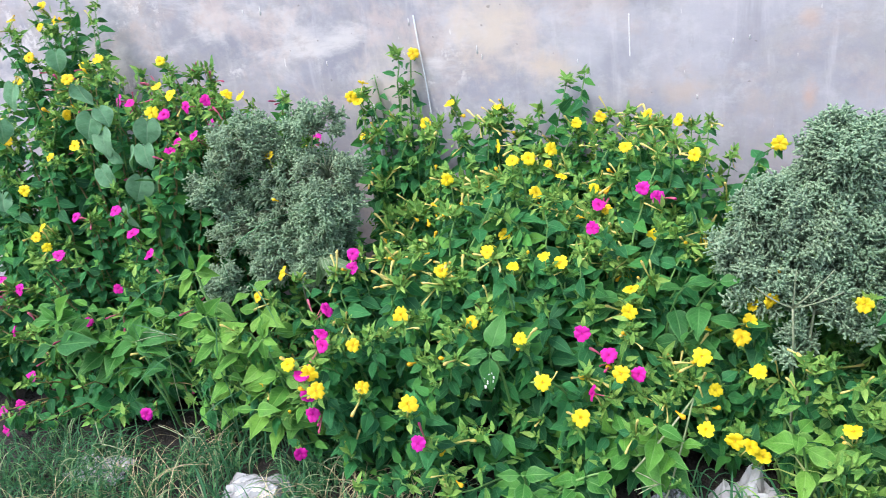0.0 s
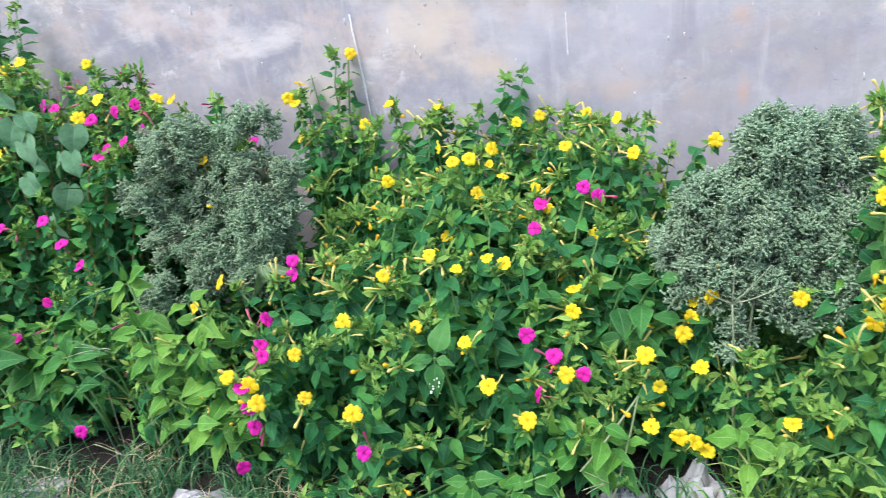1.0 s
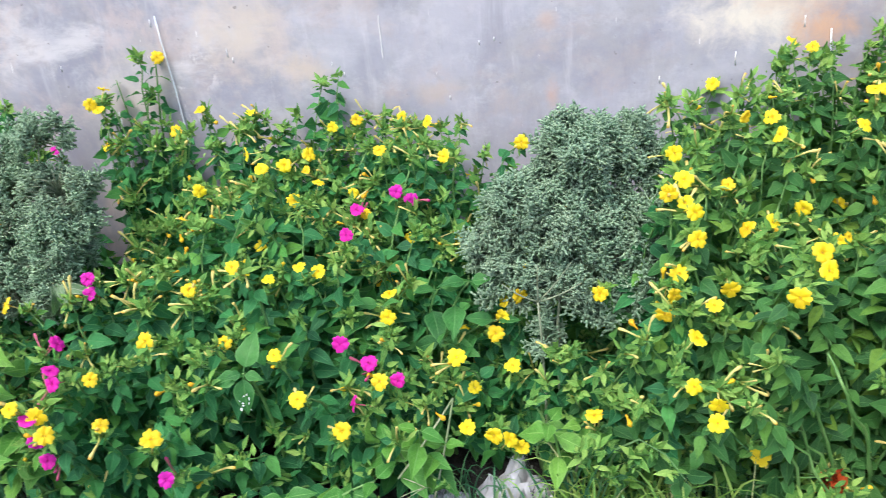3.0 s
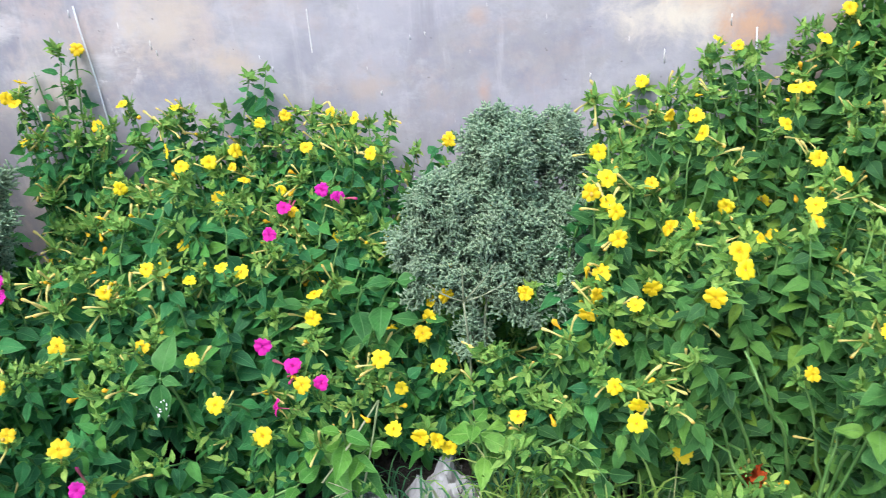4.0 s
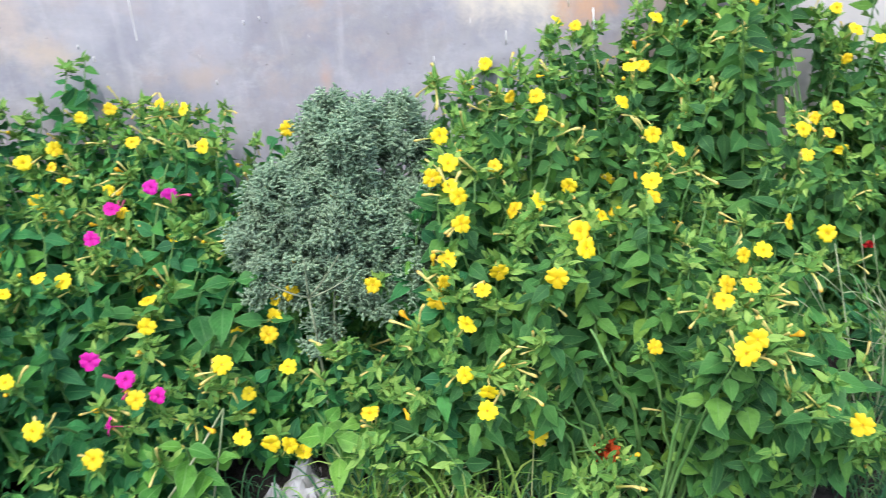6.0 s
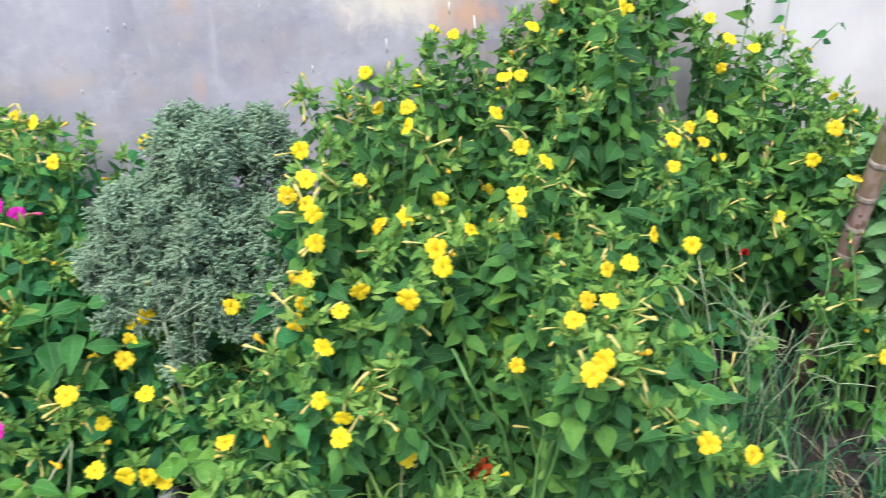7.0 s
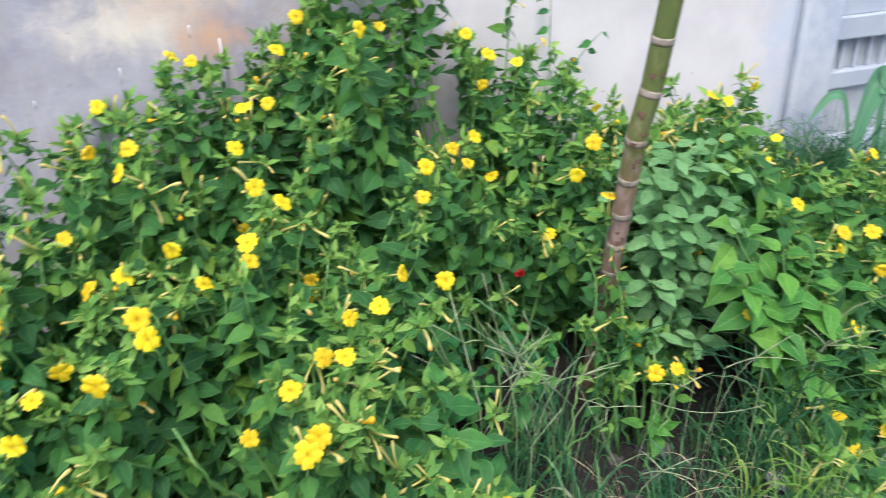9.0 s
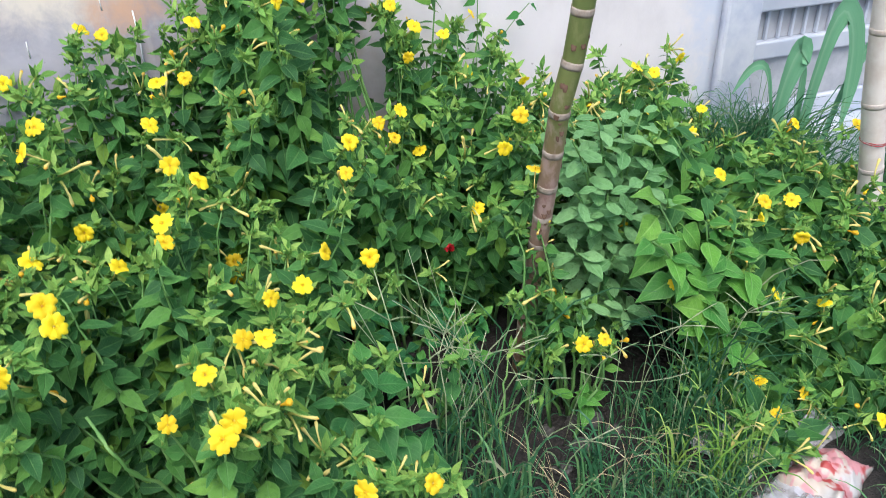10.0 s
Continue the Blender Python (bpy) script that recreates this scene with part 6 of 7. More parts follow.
# ---- cane poles ----
def cane(points, radius, nodes, label, rind, seed, ring=CANE_RING):
    rng = np.random.default_rng(seed)
    foot = np.array(points[0])
    pole = thing("cane_pole", foot, label, "cane pole", "cane poles in the bed")
    pts = np.array(points)
    ts, rs = [], []
    z0, z1 = pts[0, 2], pts[-1, 2]
    marks = []
    z = z0
    for gap in nodes:
        z += gap
        marks.append(z)
    zs = sorted([z0, z1] + [m + d for m in marks for d in (-0.010, -0.003, 0.004, 0.012) if z0 < m + d < z1])
    line = [tuple(np.interp(q, pts[:, 2], pts[:, k]) - foot[k] for k in range(3)) for q in zs]
    radii = [radius * (1 + 0.02 * max(0.0, 1 - min(abs(q - m) for m in marks) / 0.012)) for q in zs]
    part("stalk", build("stalk", [rope(line, radii, 16)], rind), None, pole)
    for m in marks:
        if m > z1:
            break
        at = [tuple(np.interp(m + d, pts[:, 2], pts[:, k]) - foot[k] for k in range(3)) for d in (-0.007, -0.002, 0.003, 0.006)]
        part("node_ring", build("node_ring", [rope(at, [radius * 1.02, radius * 1.045, radius * 1.04, radius * 1.02], 16)], ring), None, pole, "pale waxy node ring")
    return pole, marks, pts, radius


CANE_LINE = [(1.70, 1.335, -0.02), (1.684, 1.266, 0.296), (1.661, 1.168, 0.677), (1.672, 1.155, 0.756), (1.668, 1.06, 1.20)]
pole, marks, pts, radius = cane(CANE_LINE, 0.0185, [0.06, 0.05, 0.055, 0.05, 0.055, 0.06, 0.062, 0.066, 0.07, 0.075, 0.08, 0.085, 0.09, 0.10, 0.10, 0.1], "leaning sugar cane stalk, green above and brown below", CANE, 71)


def cane_scars():
    rng = np.random.default_rng(72)
    foot = Vector(CANE_LINE[0])
    for _ in range(26):
        z = rng.uniform(0.26, 0.80)
        c = Vector([np.interp(z, pts[:, 2], pts[:, k]) for k in range(3)])
        a = rng.uniform(-2.6, -0.5)
        n = Vector((math.cos(a), math.sin(a), 0.1)).normalized()
        bm = bmesh.new()
        bmesh.ops.create_icosphere(bm, subdivisions=2, radius=1.0)
        for v in bm.verts:
            v.co *= 1 + 0.35 * noise.noise(v.co * 2.3 + Vector((z * 50, 0, 0)))
        turn = n.to_track_quat("Z", "Y").to_matrix().to_4x4()
        bmesh.ops.transform(bm, matrix=Matrix.Translation(c - foot + n * radius * 0.97) @ turn @ Matrix.Diagonal((rng.uniform(0.003, 0.006), rng.uniform(0.005, 0.013), 0.0012, 1)), verts=bm.verts)
        part("scar", bm, CANE_SCAR, pole, "dark torn sheath scar")


cane_scars()
pale, _, _, _ = cane([(2.61, 1.2, -0.02), (2.539, 1.2, 0.346), (2.473, 1.2, 0.594), (2.452, 1.2, 0.72), (2.39, 1.2, 1.1)], 0.026, [0.12, 0.14, 0.15, 0.16, 0.16, 0.16], "pale bleached cane stake bound with red thread", PALE_CANE, 73, PALE_RING)
part("thread", build("thread", [rope([(-0.100 + 0.0275 * math.cos(a), 0.0275 * math.sin(a), 0.475 + 0.004 * a / 6.28 + 0.004 * math.sin(a)) for a in np.linspace(0, 12.6, 50)], 0.0010, 5)], RED_THREAD), None, pale, "dark red thread wound round the stake")


# ---- broad-bladed grass by the gate ----
def blade_piece(points, widths, face):
    pts = np.array(points, float)
    v, f, uv = [], [], []
    for i, p in enumerate(pts):
        t = pts[min(i + 1, len(pts) - 1)] - pts[max(i - 1, 0)]
        t = t / np.linalg.norm(t)
        n = np.array(face, float)
        side = np.cross(t, n)
        side /= max(np.linalg.norm(side), 1e-6)
        up = np.cross(side, t)
        for u, drop in ((-1, 0.0), (0, -0.16), (1, 0.0)):
            v.append(p + side * u * widths[i] / 2 + up * drop * widths[i])
    n = len(pts)
    for i in range(n - 1):
        for k in range(2):
            f.append((i * 3 + k, i * 3 + k + 1, i * 3 + k + 4, i * 3 + k + 3))
            uv += [(k / 2, i / n), ((k + 1) / 2, i / n), ((k + 1) / 2, (i + 1) / n), (k / 2, (i + 1) / n)]
    return np.array(v), f, np.array(uv)


def smooth_line(points, steps):
    """Points along a rounded line through the given ones."""
    p = np.array(points, float)
    t = np.linspace(0, len(p) - 1, steps)
    line = np.column_stack([np.interp(t, np.arange(len(p)), p[:, k]) for k in range(3)])
    for _ in range(3):
        line[1:-1] = (line[:-2] + 2 * line[1:-1] + line[2:]) / 4
    return line


def broad_grass():
    base = np.array([2.74, 1.59, 0.0])
    clump = thing("broad_grass_clump", base, "tall grass clump with broad folded green blades", "grass clump")
    blades = (
        ([(2.70, 1.57, 0.0), (2.69, 1.56, 0.30), (2.702, 1.55, 0.43), (2.722, 1.55, 0.59), (2.755, 1.55, 0.67), (2.80, 1.55, 0.655), (2.845, 1.55, 0.55), (2.838, 1.54, 0.44), (2.815, 1.53, 0.33)], 0.078),
        ([(2.62, 1.57, 0.0), (2.588, 1.55, 0.34), (2.598, 1.55, 0.46), (2.628, 1.55, 0.55), (2.660, 1.56, 0.57), (2.68, 1.56, 0.52)], 0.080),
        ([(2.72, 1.58, 0.0), (2.69, 1.57, 0.30), (2.672, 1.56, 0.46), (2.655, 1.55, 0.53)], 0.034),
        ([(2.62, 1.58, 0.0), (2.60, 1.57, 0.36), (2.53, 1.55, 0.545), (2.47, 1.55, 0.545), (2.42, 1.55, 0.48)], 0.024),
        ([(2.76, 1.58, 0.0), (2.84, 1.57, 0.45), (2.98, 1.55, 0.66), (3.12, 1.54, 0.60)], 0.045),
    )
    for points, w in blades:
        line = smooth_line(points, 18) - base
        widths = w * np.interp(np.linspace(0, 1, 18), [0.0, 0.35, 0.6, 0.85, 1.0], [0.45, 0.62, 1.0, 0.9, 0.12])
        part("blade", build("blade", [blade_piece(line, widths, (0.1, -0.9, 0.3))], BLADE), None, clump)


broad_grass()


# ---- grass, straw and dry stalks ----
# bare or littered spots: place and radius
BARE = ((-0.69, 0.92, 0.075), (1.73, 1.16, 0.09), (1.66, 1.08, 0.06), (0.33, 1.12, 0.08), (2.04, 0.785, 0.10), (1.94, 0.74, 0.10), (2.02, 0.93, 0.07))


def grass(name, label, areas, seed, material, tall, wide, lean, category="grass"):
    """areas: x0, x1, y0, y1 and a count."""
    rng = np.random.default_rng(seed)
    pieces = []
    for x0, x1, y0, y1, count in areas:
        tufts = [(rng.uniform(x0, x1), rng.uniform(y0, y1)) for _ in range(max(3, count // 14))]
        for _ in range(count):
            tx, ty = tufts[rng.integers(0, len(tufts))]
            x, y = tx + rng.normal(0, 0.022), ty + rng.normal(0, 0.022)
            if any(((x - a) / r) ** 2 + ((y - b) / r) ** 2 < 1 for a, b, r in BARE):
                continue
            h = tall * rng.uniform(0.4, 1.25)
            a = rng.uniform(0, 6.28)
            out = np.array([math.cos(a), math.sin(a), 0]) * h * lean * rng.uniform(0.4, 1.3)
            foot = np.array([x, y, ground_height(x, y) - 0.004])
            line = arch(foot, foot + out * 0.25 + np.array([0, 0, h]), foot + out + np.array([0, 0, h * rng.uniform(0.45, 0.95)]), 6)
            w = wide * rng.uniform(0.6, 1.3)
            pieces.append(blade_piece(line, [w, w, w * 0.9, w * 0.75, w * 0.5, w * 0.1], (out[1] * 3, -1, 0.3)))
    ob = new(name, build(name, pieces, material))
    tagged(ob, label, category, kind="stuff")


FRONT_GRASS = [(-2.1, -1.35, 0.62, 1.0, 700), (-1.35, -0.5, 0.68, 1.0, 1900), (-0.95, -0.5, 0.98, 1.12, 200), (-0.58, 0.2, 0.7, 0.98, 520), (0.2, 0.85, 0.82, 1.14, 760), (0.85, 1.4, 0.7, 1.05, 240),
               (1.30, 1.9, 0.72, 1.16, 430), (1.6, 2.05, 0.72, 1.08, 420), (1.85, 2.3, 0.82, 0.98, 200), (1.6, 2.6, 0.5, 0.8, 300), (1.7, 2.0, 0.7, 0.92, 260), (2.1, 2.6, 0.62, 0.86, 420), (2.2, 3.4, 1.55, 1.8, 260)]
grass("grass", "thin green grass tufts along the bed's edge", FRONT_GRASS, 81, GRASS, 0.095, 0.0032, 0.8)
grass("tall_grass", "tall fine green grass by the gate and the cane", [(2.8, 3.4, 1.5, 1.8, 260), (1.4, 1.75, 1.02, 1.2, 50), (1.75, 2.1, 0.92, 1.1, 90)], 82, GRASS, 0.30, 0.0034, 0.6)
grass("gate_grass", "dense dark tuft of tall fine grass by the gate", [(2.40, 2.72, 1.52, 1.74, 2400)], 87, GRASS, 0.40, 0.0044, 0.38)
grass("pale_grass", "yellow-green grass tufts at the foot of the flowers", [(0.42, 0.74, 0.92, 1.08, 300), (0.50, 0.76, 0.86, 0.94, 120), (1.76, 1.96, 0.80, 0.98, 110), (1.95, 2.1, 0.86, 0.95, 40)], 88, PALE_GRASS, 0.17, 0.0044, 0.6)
grass("coarse_grass", "coarse wide-bladed grass tufts on the bare soil", [(1.35, 1.95, 0.78, 1.10, 150), (1.8, 2.0, 0.8, 1.0, 60), (-1.3, -0.6, 0.75, 1.05, 60), (0.3, 0.75, 0.88, 1.08, 110)], 85, GRASS, 0.17, 0.0058, 0.42)
grass("dry_grass", "dry straw and withered grass stalks", [(-1.4, -0.5, 0.68, 1.02, 170), (1.35, 1.95, 0.85, 1.25, 50), (0.2, 0.8, 0.85, 1.1, 60), (-0.5, 0.1, 0.75, 0.95, 40), (-0.62, -0.3, 0.82, 0.98, 110)], 83, STRAW, 0.11, 0.0017, 1.5)
grass("long_grass", "long thin grass blades arching out of the bed", [(-1.05, -0.6, 1.0, 1.12, 26), (0.3, 0.6, 1.0, 1.12, 16), (1.3, 1.6, 1.02, 1.2, 16), (1.85, 2.1, 0.92, 1.05, 14)], 86, GRASS, 0.34, 0.0036, 0.8)


def arching_blades():
    """Long single grass blades that bow over the leaves."""
    for a, b, c, w in (
            ((-0.838, 1.060, 0.480), (-0.998, 1.030, 0.463), (-1.068, 1.000, 0.315), 0.0030),
            ((-0.820, 1.060, 0.501), (-0.814, 1.050, 0.546), (-0.842, 1.040, 0.602), 0.0034),
            ((-0.997, 1.010, 0.367), (-0.913, 1.005, 0.361), (-0.837, 1.000, 0.339), 0.0028),
            ((-0.752, 1.070, 0.499), (-0.673, 1.070, 0.607), (-0.506, 1.070, 0.635), 0.0020),
            ((-1.061, 1.000, 0.181), (-0.927, 1.000, 0.304), (-0.852, 1.000, 0.316), 0.0030),
            ((-0.772, 1.000, 0.283), (-0.764, 1.000, 0.356), (-0.730, 1.000, 0.454), 0.0034),
            ((-0.679, 1.050, 0.473), (-0.630, 1.025, 0.461), (-0.592, 1.000, 0.398), 0.0030),
            ((-0.862, 0.970, 0.126), (-0.800, 0.970, 0.203), (-0.696, 0.970, 0.253), 0.0034),
            ((-0.832, 1.050, 0.511), (-0.839, 1.050, 0.565), (-0.792, 1.050, 0.570), 0.0030),
    ):
        line = np.vstack([arch((a[0] + 0.01, a[1] + 0.03, 0.0), (a[0] + 0.005, a[1] + 0.02, a[2] * 0.6), a, 5)[:-1], arch(a, b, c, 12)])
        widths = w * np.interp(np.linspace(0, 1, len(line)), [0, 0.6, 1], [0.8, 1.0, 0.15])
        ob = new("grass_blade", build("grass_blade", [blade_piece(line, widths, (0.1, -0.8, 0.6))], GRASS))
        tagged(ob, "long thin light green grass blade bowing over leaves", "grass blade", "long grass blades")


arching_blades()


def stalks():
    rng = np.random.default_rng(84)
    lines = [
        [(1.735, 1.03, 0.27), (1.73, 1.03, 0.16), (1.725, 1.03, 0.03)], [(1.80, 1.03, 0.24), (1.80, 1.04, 0.14), (1.80, 1.04, 0.03)],
        [(0.22, 1.12, 0.25), (0.17, 1.06, 0.19), (0.12, 1.02, 0.14)], [(0.22, 1.12, 0.25), (0.20, 1.07, 0.14), (0.17, 1.04, 0.04)],
        [(1.22, 1.05, 0.02), (1.36, 1.1, 0.22), (1.48, 1.12, 0.36)], [(1.40, 1.14, 0.36), (1.46, 1.1, 0.26), (1.44, 1.08, 0.08)],
        [(1.36, 1.12, 0.40), (1.44, 1.1, 0.30), (1.52, 1.08, 0.20)], [(1.42, 1.1, 0.42), (1.47, 1.1, 0.28), (1.50, 1.1, 0.05)],
        [(1.30, 1.1, 0.30), (1.42, 1.1, 0.26), (1.50, 1.12, 0.24)], [(1.52, 1.1, 0.26), (1.58, 1.12, 0.20), (1.66, 1.14, 0.24)],
        [(1.56, 1.15, 0.20), (1.58, 1.1, 0.14), (1.62, 1.06, 0.02)], [(1.38, 1.18, 0.46), (1.41, 1.15, 0.30), (1.44, 1.10, 0.10)], [(1.42, 1.20, 0.44), (1.45, 1.16, 0.28), (1.47, 1.12, 0.08)],
        [(1.33, 1.14, 0.44), (1.38, 1.13, 0.34), (1.46, 1.12, 0.22)], [(1.34, 1.16, 0.38), (1.40, 1.15, 0.32), (1.49, 1.14, 0.25)], [(1.36, 1.12, 0.33), (1.42, 1.12, 0.29), (1.50, 1.12, 0.22)],
        [(1.45, 1.14, 0.36), (1.44, 1.12, 0.26), (1.40, 1.10, 0.18)], [(1.66, 1.05, 0.20), (1.74, 1.0, 0.16), (1.84, 0.96, 0.20)], [(1.86, 1.0, 0.26), (1.84, 0.98, 0.14), (1.83, 0.97, 0.02)],
        [(1.62, 0.98, 0.10), (1.70, 0.95, 0.13), (1.80, 0.92, 0.06)], [(-0.95, 0.92, 0.1), (-0.9, 0.9, 0.05), (-0.82, 0.88, 0.02)],
    ]
    for pts_line in lines:
        green = pts_line[0] == (0.22, 1.12, 0.25)
        ob = new("dry_stalk", build("dry_stalk", [rope(arch(*pts_line, 7), 0.0020 if green else 0.0007, 5)], SEED if green or pts_line[0][0] > 1.2 else STRAW))
        tagged(ob, "thin pale dry stalk leaning among the plants", "stalk", "dry stalks")


stalks()


def forked_straw(points, arms, radius):
    """A dry upright grass straw with stiff straight side arms."""
    foot = np.array([*points[0][:2], ground_height(*points[0][:2])])
    straw = thing("dry_straw", foot, "stiff grey-green dry straw with straight forked arms", "stalk", "dry forked straws")
    line = np.array(points) - foot
    part("stalk", build("stalk", [rope(line, np.linspace(radius, radius * 0.7, len(line)), 5)], SEED), None, straw)
    for a, b in arms:
        a, b = np.array(a) - foot, np.array(b) - foot
        part("spike", build("spike", [rope([a, a + (b - a) * 0.5 + np.array([0, 0, 0.003]), b], [radius * 0.8, radius * 0.9, radius * 0.4], 5)], SEED), None, straw)


forked_straw([(1.38, 1.03, 0.0), (1.388, 1.05, 0.237), (1.38, 1.06, 0.316), (1.401, 1.08, 0.343)],
             [((1.40, 1.08, 0.342), (1.37, 1.09, 0.40)), ((1.40, 1.08, 0.342), (1.337, 1.07, 0.391)), ((1.40, 1.08, 0.342), (1.426, 1.09, 0.381)),
              ((1.40, 1.08, 0.342), (1.456, 1.07, 0.383)), ((1.38, 1.06, 0.316), (1.362, 1.06, 0.351))], 0.0013)
forked_straw([(1.325, 1.03, 0.0), (1.32, 1.05, 0.283), (1.308, 1.09, 0.39), (1.297, 1.12, 0.472)], [((1.308, 1.09, 0.39), (1.25, 1.10, 0.438)), ((1.308, 1.09, 0.39), (1.345, 1.09, 0.386))], 0.0014)
forked_straw([(1.30, 1.06, 0.0), (1.285, 1.08, 0.25), (1.285, 1.08, 0.345)],
             [((1.285, 1.08, 0.345), (1.223, 1.12, 0.447)), ((1.285, 1.08, 0.335), (1.216, 1.08, 0.397)), ((1.285, 1.08, 0.345), (1.25, 1.11, 0.44)), ((1.285, 1.08, 0.33), (1.225, 1.09, 0.36))], 0.0009)
forked_straw([(1.38, 0.98, 0.0), (1.392, 1.0, 0.22), (1.458, 1.02, 0.264)], [((1.392, 1.0, 0.22), (1.37, 0.99, 0.29))], 0.0010)


def seed_stalk(foot, top, spread, seed):
    """A thin grass stalk that ends in a few forked spikes."""
    rng = np.random.default_rng(seed)
    foot, top = np.array([*foot, ground_height(*foot)]), np.array(top)
    stalk = thing("seed_stalk", foot, "thin pale grass stalk with forked seed spikes", "grass stalk", "seed stalks in the grass")
    line = bend(foot, top, 0.8, 8) - foot
    part("stalk", build("stalk", [rope(line, np.linspace(0.0010, 0.0006, 8), 4)], SEED), None, stalk)
    for k in range(4):
        a = rng.uniform(0, 6.28)
        out = np.array([math.cos(a), math.sin(a) * 0.6, rng.uniform(-0.3, 0.6)]) * spread * rng.uniform(0.5, 0.9)
        spike = arch(line[-1], line[-1] + out * 0.5 + np.array([0, 0, spread * 0.06]), line[-1] + out, 7)
        part("spike", build("spike", [rope(spike, [0.0006, 0.0012, 0.0007, 0.0012, 0.0007, 0.0011, 0.0004], 4)], SEED), None, stalk)


for k, (fx, fy, tx, ty, tz, wide) in enumerate((
        (1.42, 1.10, 1.46, 1.06, 0.30, 0.09), (1.50, 1.14, 1.53, 1.08, 0.27, 0.10), (1.58, 1.10, 1.56, 1.04, 0.22, 0.09), (1.36, 1.08, 1.38, 1.02, 0.36, 0.08),
        (1.66, 1.08, 1.70, 1.02, 0.24, 0.10), (1.80, 1.06, 1.86, 1.02, 0.26, 0.10), (1.95, 1.00, 1.98, 0.98, 0.28, 0.12), (1.55, 0.95, 1.60, 0.92, 0.16, 0.09),
        (-0.86, 0.96, -0.84, 0.92, 0.14, 0.08), (-1.10, 0.92, -1.06, 0.88, 0.12, 0.08), (0.18, 1.08, 0.17, 1.02, 0.12, 0.07), (-0.98, 1.06, -0.92, 1.02, 0.34, 0.10))):
    seed_stalk((fx, fy), (tx, ty, tz), wide, 200 + k)


def fallen_flowers():
    rng = np.random.default_rng(95)
    for p in ((0.36, 1.25, 0.46), (0.52, 1.29, 0.45), (0.44, 1.28, 0.57), (-0.72, 1.26, 0.58)):
        ob = new("fallen_flower", WILTED_MESH)
        turn = Vector(rng.normal(0, 1, 3) + np.array([0, -0.8, 0.8])).to_track_quat("Z", "Y").to_matrix().to_4x4()
        ob.matrix_basis = Matrix.Translation(p) @ turn @ Matrix.Diagonal((0.012, 0.009, 0.009, 1))
        tagged(ob, "withered orange flower caught in the juniper", "flower", "fallen flowers")


fallen_flowers()


def branch(points, r0, r1):
    """A knotted main stem of the front bush."""
    rng = np.random.default_rng(int(points[0][0] * 1000))
    line = smooth_line(points, 22)
    line += np.repeat(rng.normal(0, 0.003, (8, 3)), 3, axis=0)[:22]
    radii = np.linspace(r0, r1, 22) * (1 + 0.55 * (np.arange(22) % 3 == 1) * (np.arange(22) % 2))
    part("main_stem", build("main_stem", [rope(line - np.array(front_bush.location), radii, 8)], STEM), None, front_bush, "knotted pale green main stem")


branch([(0.98, 1.12, 0.0), (0.96, 1.06, 0.12), (0.92, 1.02, 0.26), (0.87, 1.0, 0.35), (0.85, 1.03, 0.40)], 0.0034, 0.0022)
branch([(1.04, 1.10, 0.0), (1.02, 1.05, 0.14), (1.02, 1.02, 0.26), (1.03, 1.03, 0.36)], 0.004, 0.0022)


# ---- litter ----
def crumpled(name, at, size, material, label, category, seed, turn=0.0, rough=0.5, cells=26):
    bm = bmesh.new()
    bmesh.ops.create_grid(bm, x_segments=cells, y_segments=cells, size=0.5)
    off = Vector((seed * 3.7, seed * 1.3, 0))
    for v in bm.verts:
        p = v.co.copy()
        fold = noise.noise(Vector((p.x * 3.2, p.y * 3.2, 0)) + off) + 0.9 * abs(noise.noise(Vector((p.x * 7, p.y * 7, 3)) + off)) - 0.5 * abs(noise.noise(Vector((p.x * 15, p.y * 15, 5)) + off))
        rim = max(0.0, 1 - (2 * max(abs(p.x), abs(p.y))) ** 3)
        v.co.z = (0.30 * rim + rough * 0.35 * fold * (0.4 + rim)) * size[2] + 0.004
        v.co.x = p.x * size[0] * (1 + 0.22 * noise.noise(p * 4 + off))
        v.co.y = p.y * size[1] * (1 + 0.22 * noise.noise(p * 4 - off))
        v.co.z = max(v.co.z, 0.002)
    for f in bm.faces:
        f.smooth = material is not FILM
    bmesh.ops.rotate(bm, cent=(0, 0, 0), matrix=Matrix.Rotation(turn, 3, "Z"), verts=bm.verts)
    ob = part(name, bm, material, None)
    solid = ob.modifiers.new("thickness", "SOLIDIFY")
    solid.thickness = 0.0006
    ob.location = (*at, ground_height(*at))
    return tagged(ob, label, category)


crumpled("plastic_bag", (-0.69, 0.925), (0.15, 0.11, 0.12), FILM, "crumpled clear plastic bag lying in the grass", "plastic bag", 3, 0.2, 0.35, 8)
crumpled("plastic_bag", (0.19, 1.10), (0.08, 0.08, 0.10), FILM, "small crumpled clear plastic bag in the grass", "plastic bag", 5, 0.9)
crumpled("plastic_bag", (0.33, 1.13), (0.13, 0.13, 0.15), FILM, "large crumpled clear plastic bag under the flowers", "plastic bag", 7, 0.5, 0.8, 12)
crumpled("plastic_bag", (-1.15, 0.92), (0.16, 0.10, 0.05), FILM, "flattened clear plastic bag in the grass", "plastic bag", 8, 0.1)
crumpled("plastic_bag", (2.00, 0.95), (0.22, 0.13, 0.10), FILM, "crumpled clear plastic film beside the sack", "plastic bag", 9, 0.4, 0.4, 9)
crumpled("plastic_bag", (1.92, 0.755), (0.18, 0.11, 0.09), FILM, "grey crumpled clear plastic bag before the sack", "plastic bag", 10, 0.3, 0.4, 9)
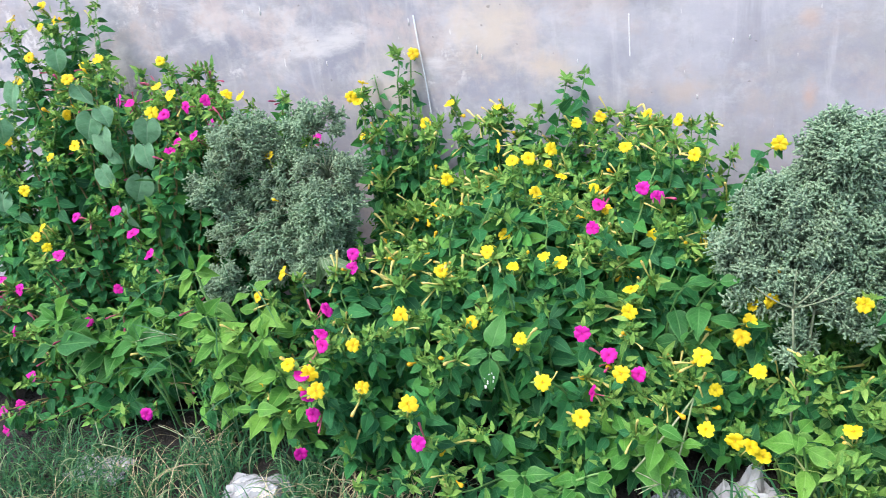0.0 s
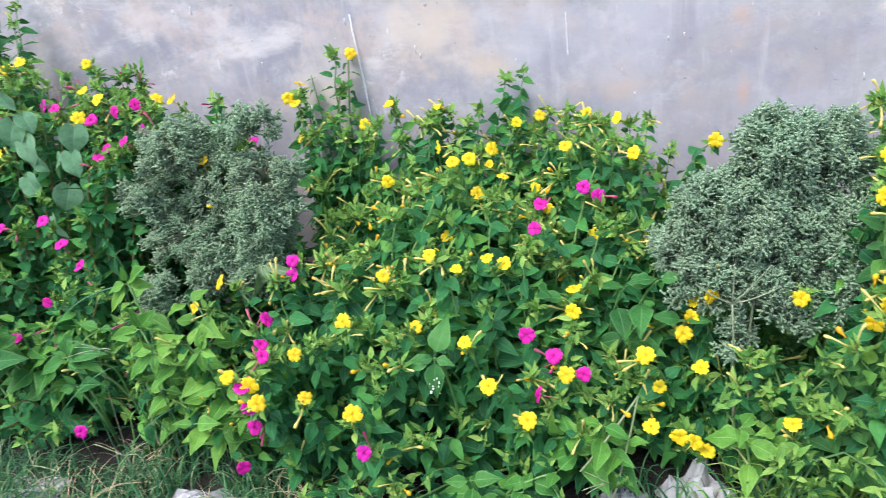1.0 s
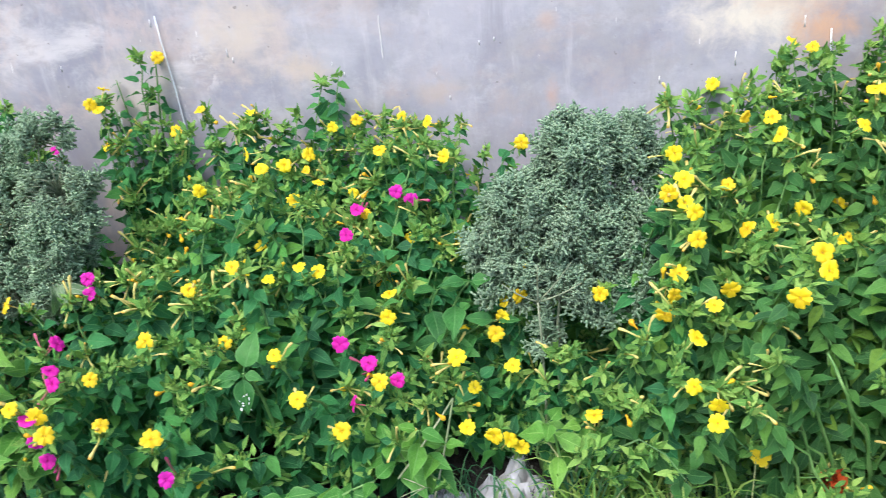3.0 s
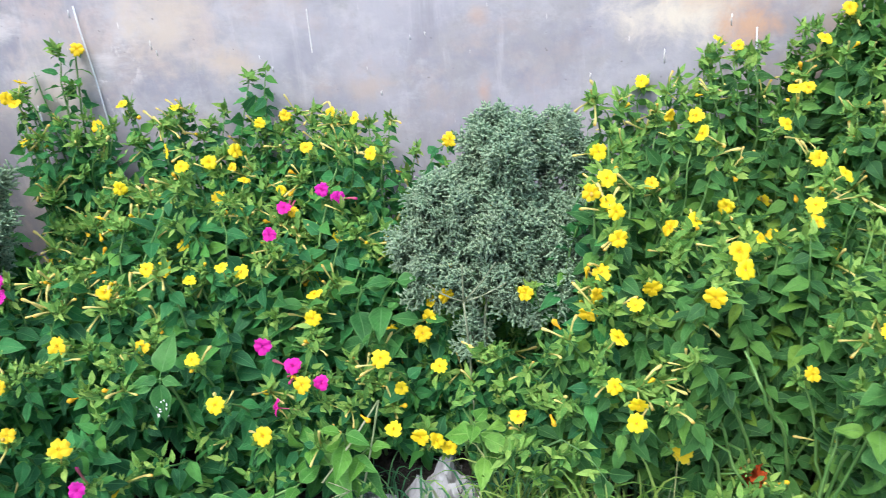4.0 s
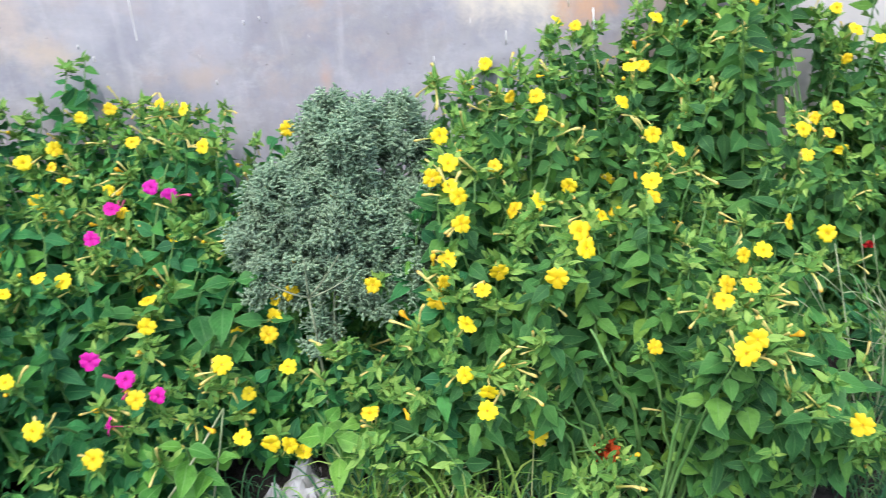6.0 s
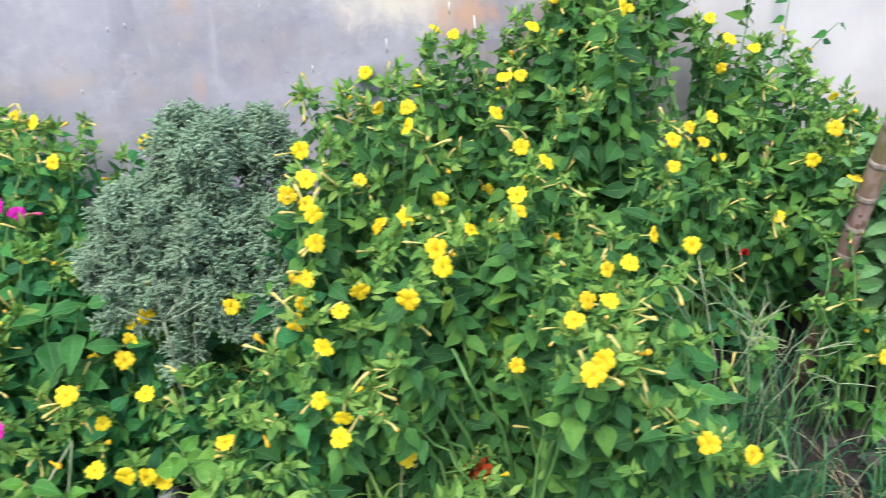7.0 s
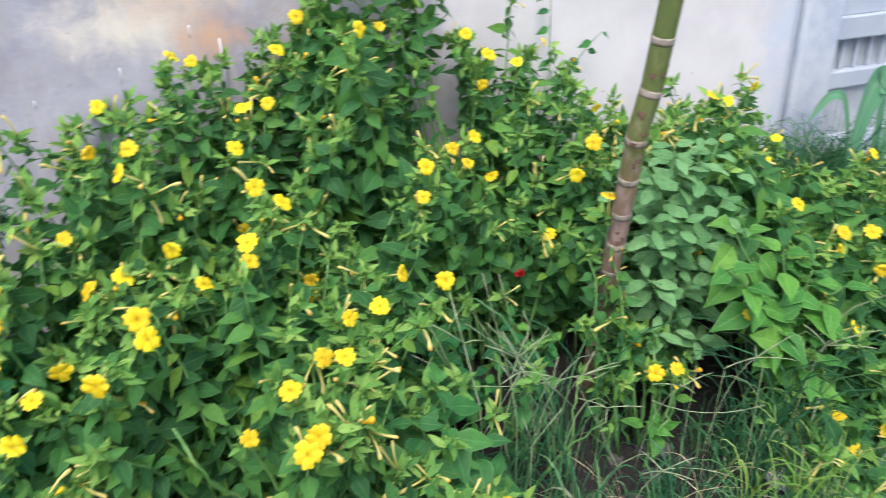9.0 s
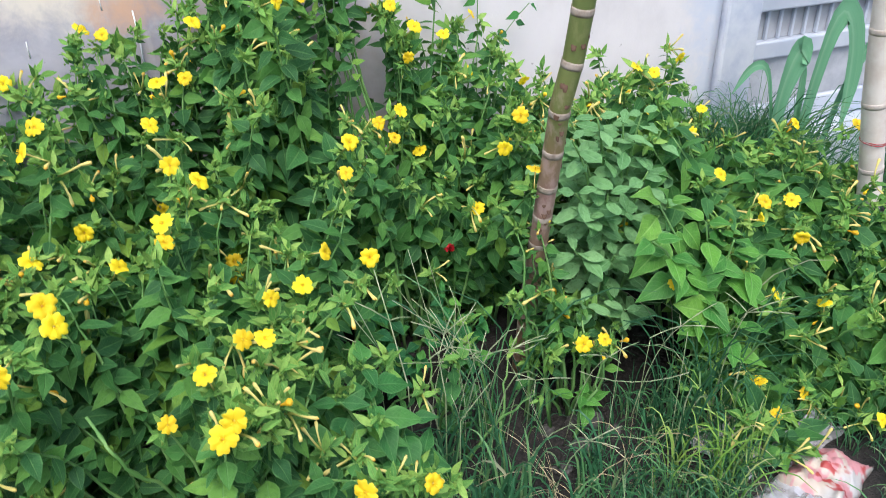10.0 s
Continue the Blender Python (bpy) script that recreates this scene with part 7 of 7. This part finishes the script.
crumpled("plastic_bag", (2.08, 0.875), (0.20, 0.07, 0.08), FILM, "clear plastic film crumpled behind the sack", "plastic bag", 15, 0.2, 0.5, 14)
crumpled("printed_sack", (2.035, 0.785), (0.19, 0.14, 0.10), SACK, "crumpled white sack printed with pink and red", "sack", 12, 0.5)
crumpled("blue_wrapper", (2.00, 0.955), (0.035, 0.03, 0.03), BLUE_PLASTIC, "small blue plastic scrap in the grass", "wrapper", 13, 0.3, cells=10)
crumpled("orange_wrapper", (-0.51, 0.90), (0.05, 0.035, 0.03), ORANGE_PLASTIC, "small orange brown wrapper scrap in the grass", "wrapper", 14, 0.3, cells=10)


def mud_clod(at, size, seed):
    bm = bmesh.new()
    bmesh.ops.create_icosphere(bm, subdivisions=4, radius=1.0)
    off = Vector((seed * 2.3, seed * 5.1, 0))
    for v in bm.verts:
        n = v.co.normalized()
        v.co *= 1 + 0.30 * noise.noise(n * 1.6 + off) + 0.12 * noise.noise(n * 5 + off) + 0.04 * noise.noise(n * 13 + off)
        v.co.x, v.co.y, v.co.z = v.co.x * size[0], v.co.y * size[1], max(v.co.z, -0.4) * size[2]
    for f in bm.faces:
        f.smooth = True
    ob = part("mud_clod", bm, MUD, None)
    ob.location = (*at, ground_height(*at) + size[2] * 0.25)
    tagged(ob, "grey dried mud clod on the dark soil", "clod", "mud clods on bare soil")


for k, (x, y, w, d, h) in enumerate(((1.735, 1.12, 0.040, 0.030, 0.020), (1.69, 1.06, 0.022, 0.020, 0.012), (1.77, 1.07, 0.018, 0.015, 0.010), (1.65, 1.13, 0.016, 0.014, 0.010), (1.62, 1.02, 0.020, 0.016, 0.010), (1.56, 1.06, 0.014, 0.012, 0.009))):
    mud_clod((x, y), (w, d, h), k + 1)


def ruffled_bloom(at, size, material, label, seed):
    rng = np.random.default_rng(seed)
    bloom = thing("fallen_bloom", at, label, "flower head")
    petal = leaf_piece(4, 0.7, 0.6, 0.5, 0.3, 0.3, 0.3, 0.05, (-1.0, 0.0, 1.0))
    rows = [frame_of(rng.normal(0, size * 0.12, 3), rng.normal(0, 1, 3) + np.array([0, -0.6, 0.5]), rng.normal(0, 1, 3), size * rng.uniform(0.4, 0.7)) for _ in range(46)]
    part("petals", stamp("petals", petal, rows, material), None, bloom)


ruffled_bloom((0.895, 1.06, 0.115), 0.045, RED_FLOWER, "ruffled rust-red flower head low among the leaves", 91)
ruffled_bloom((1.57, 1.42, 0.30), 0.016, DARK_RED, "small dark red flower deep in the bush", 92)
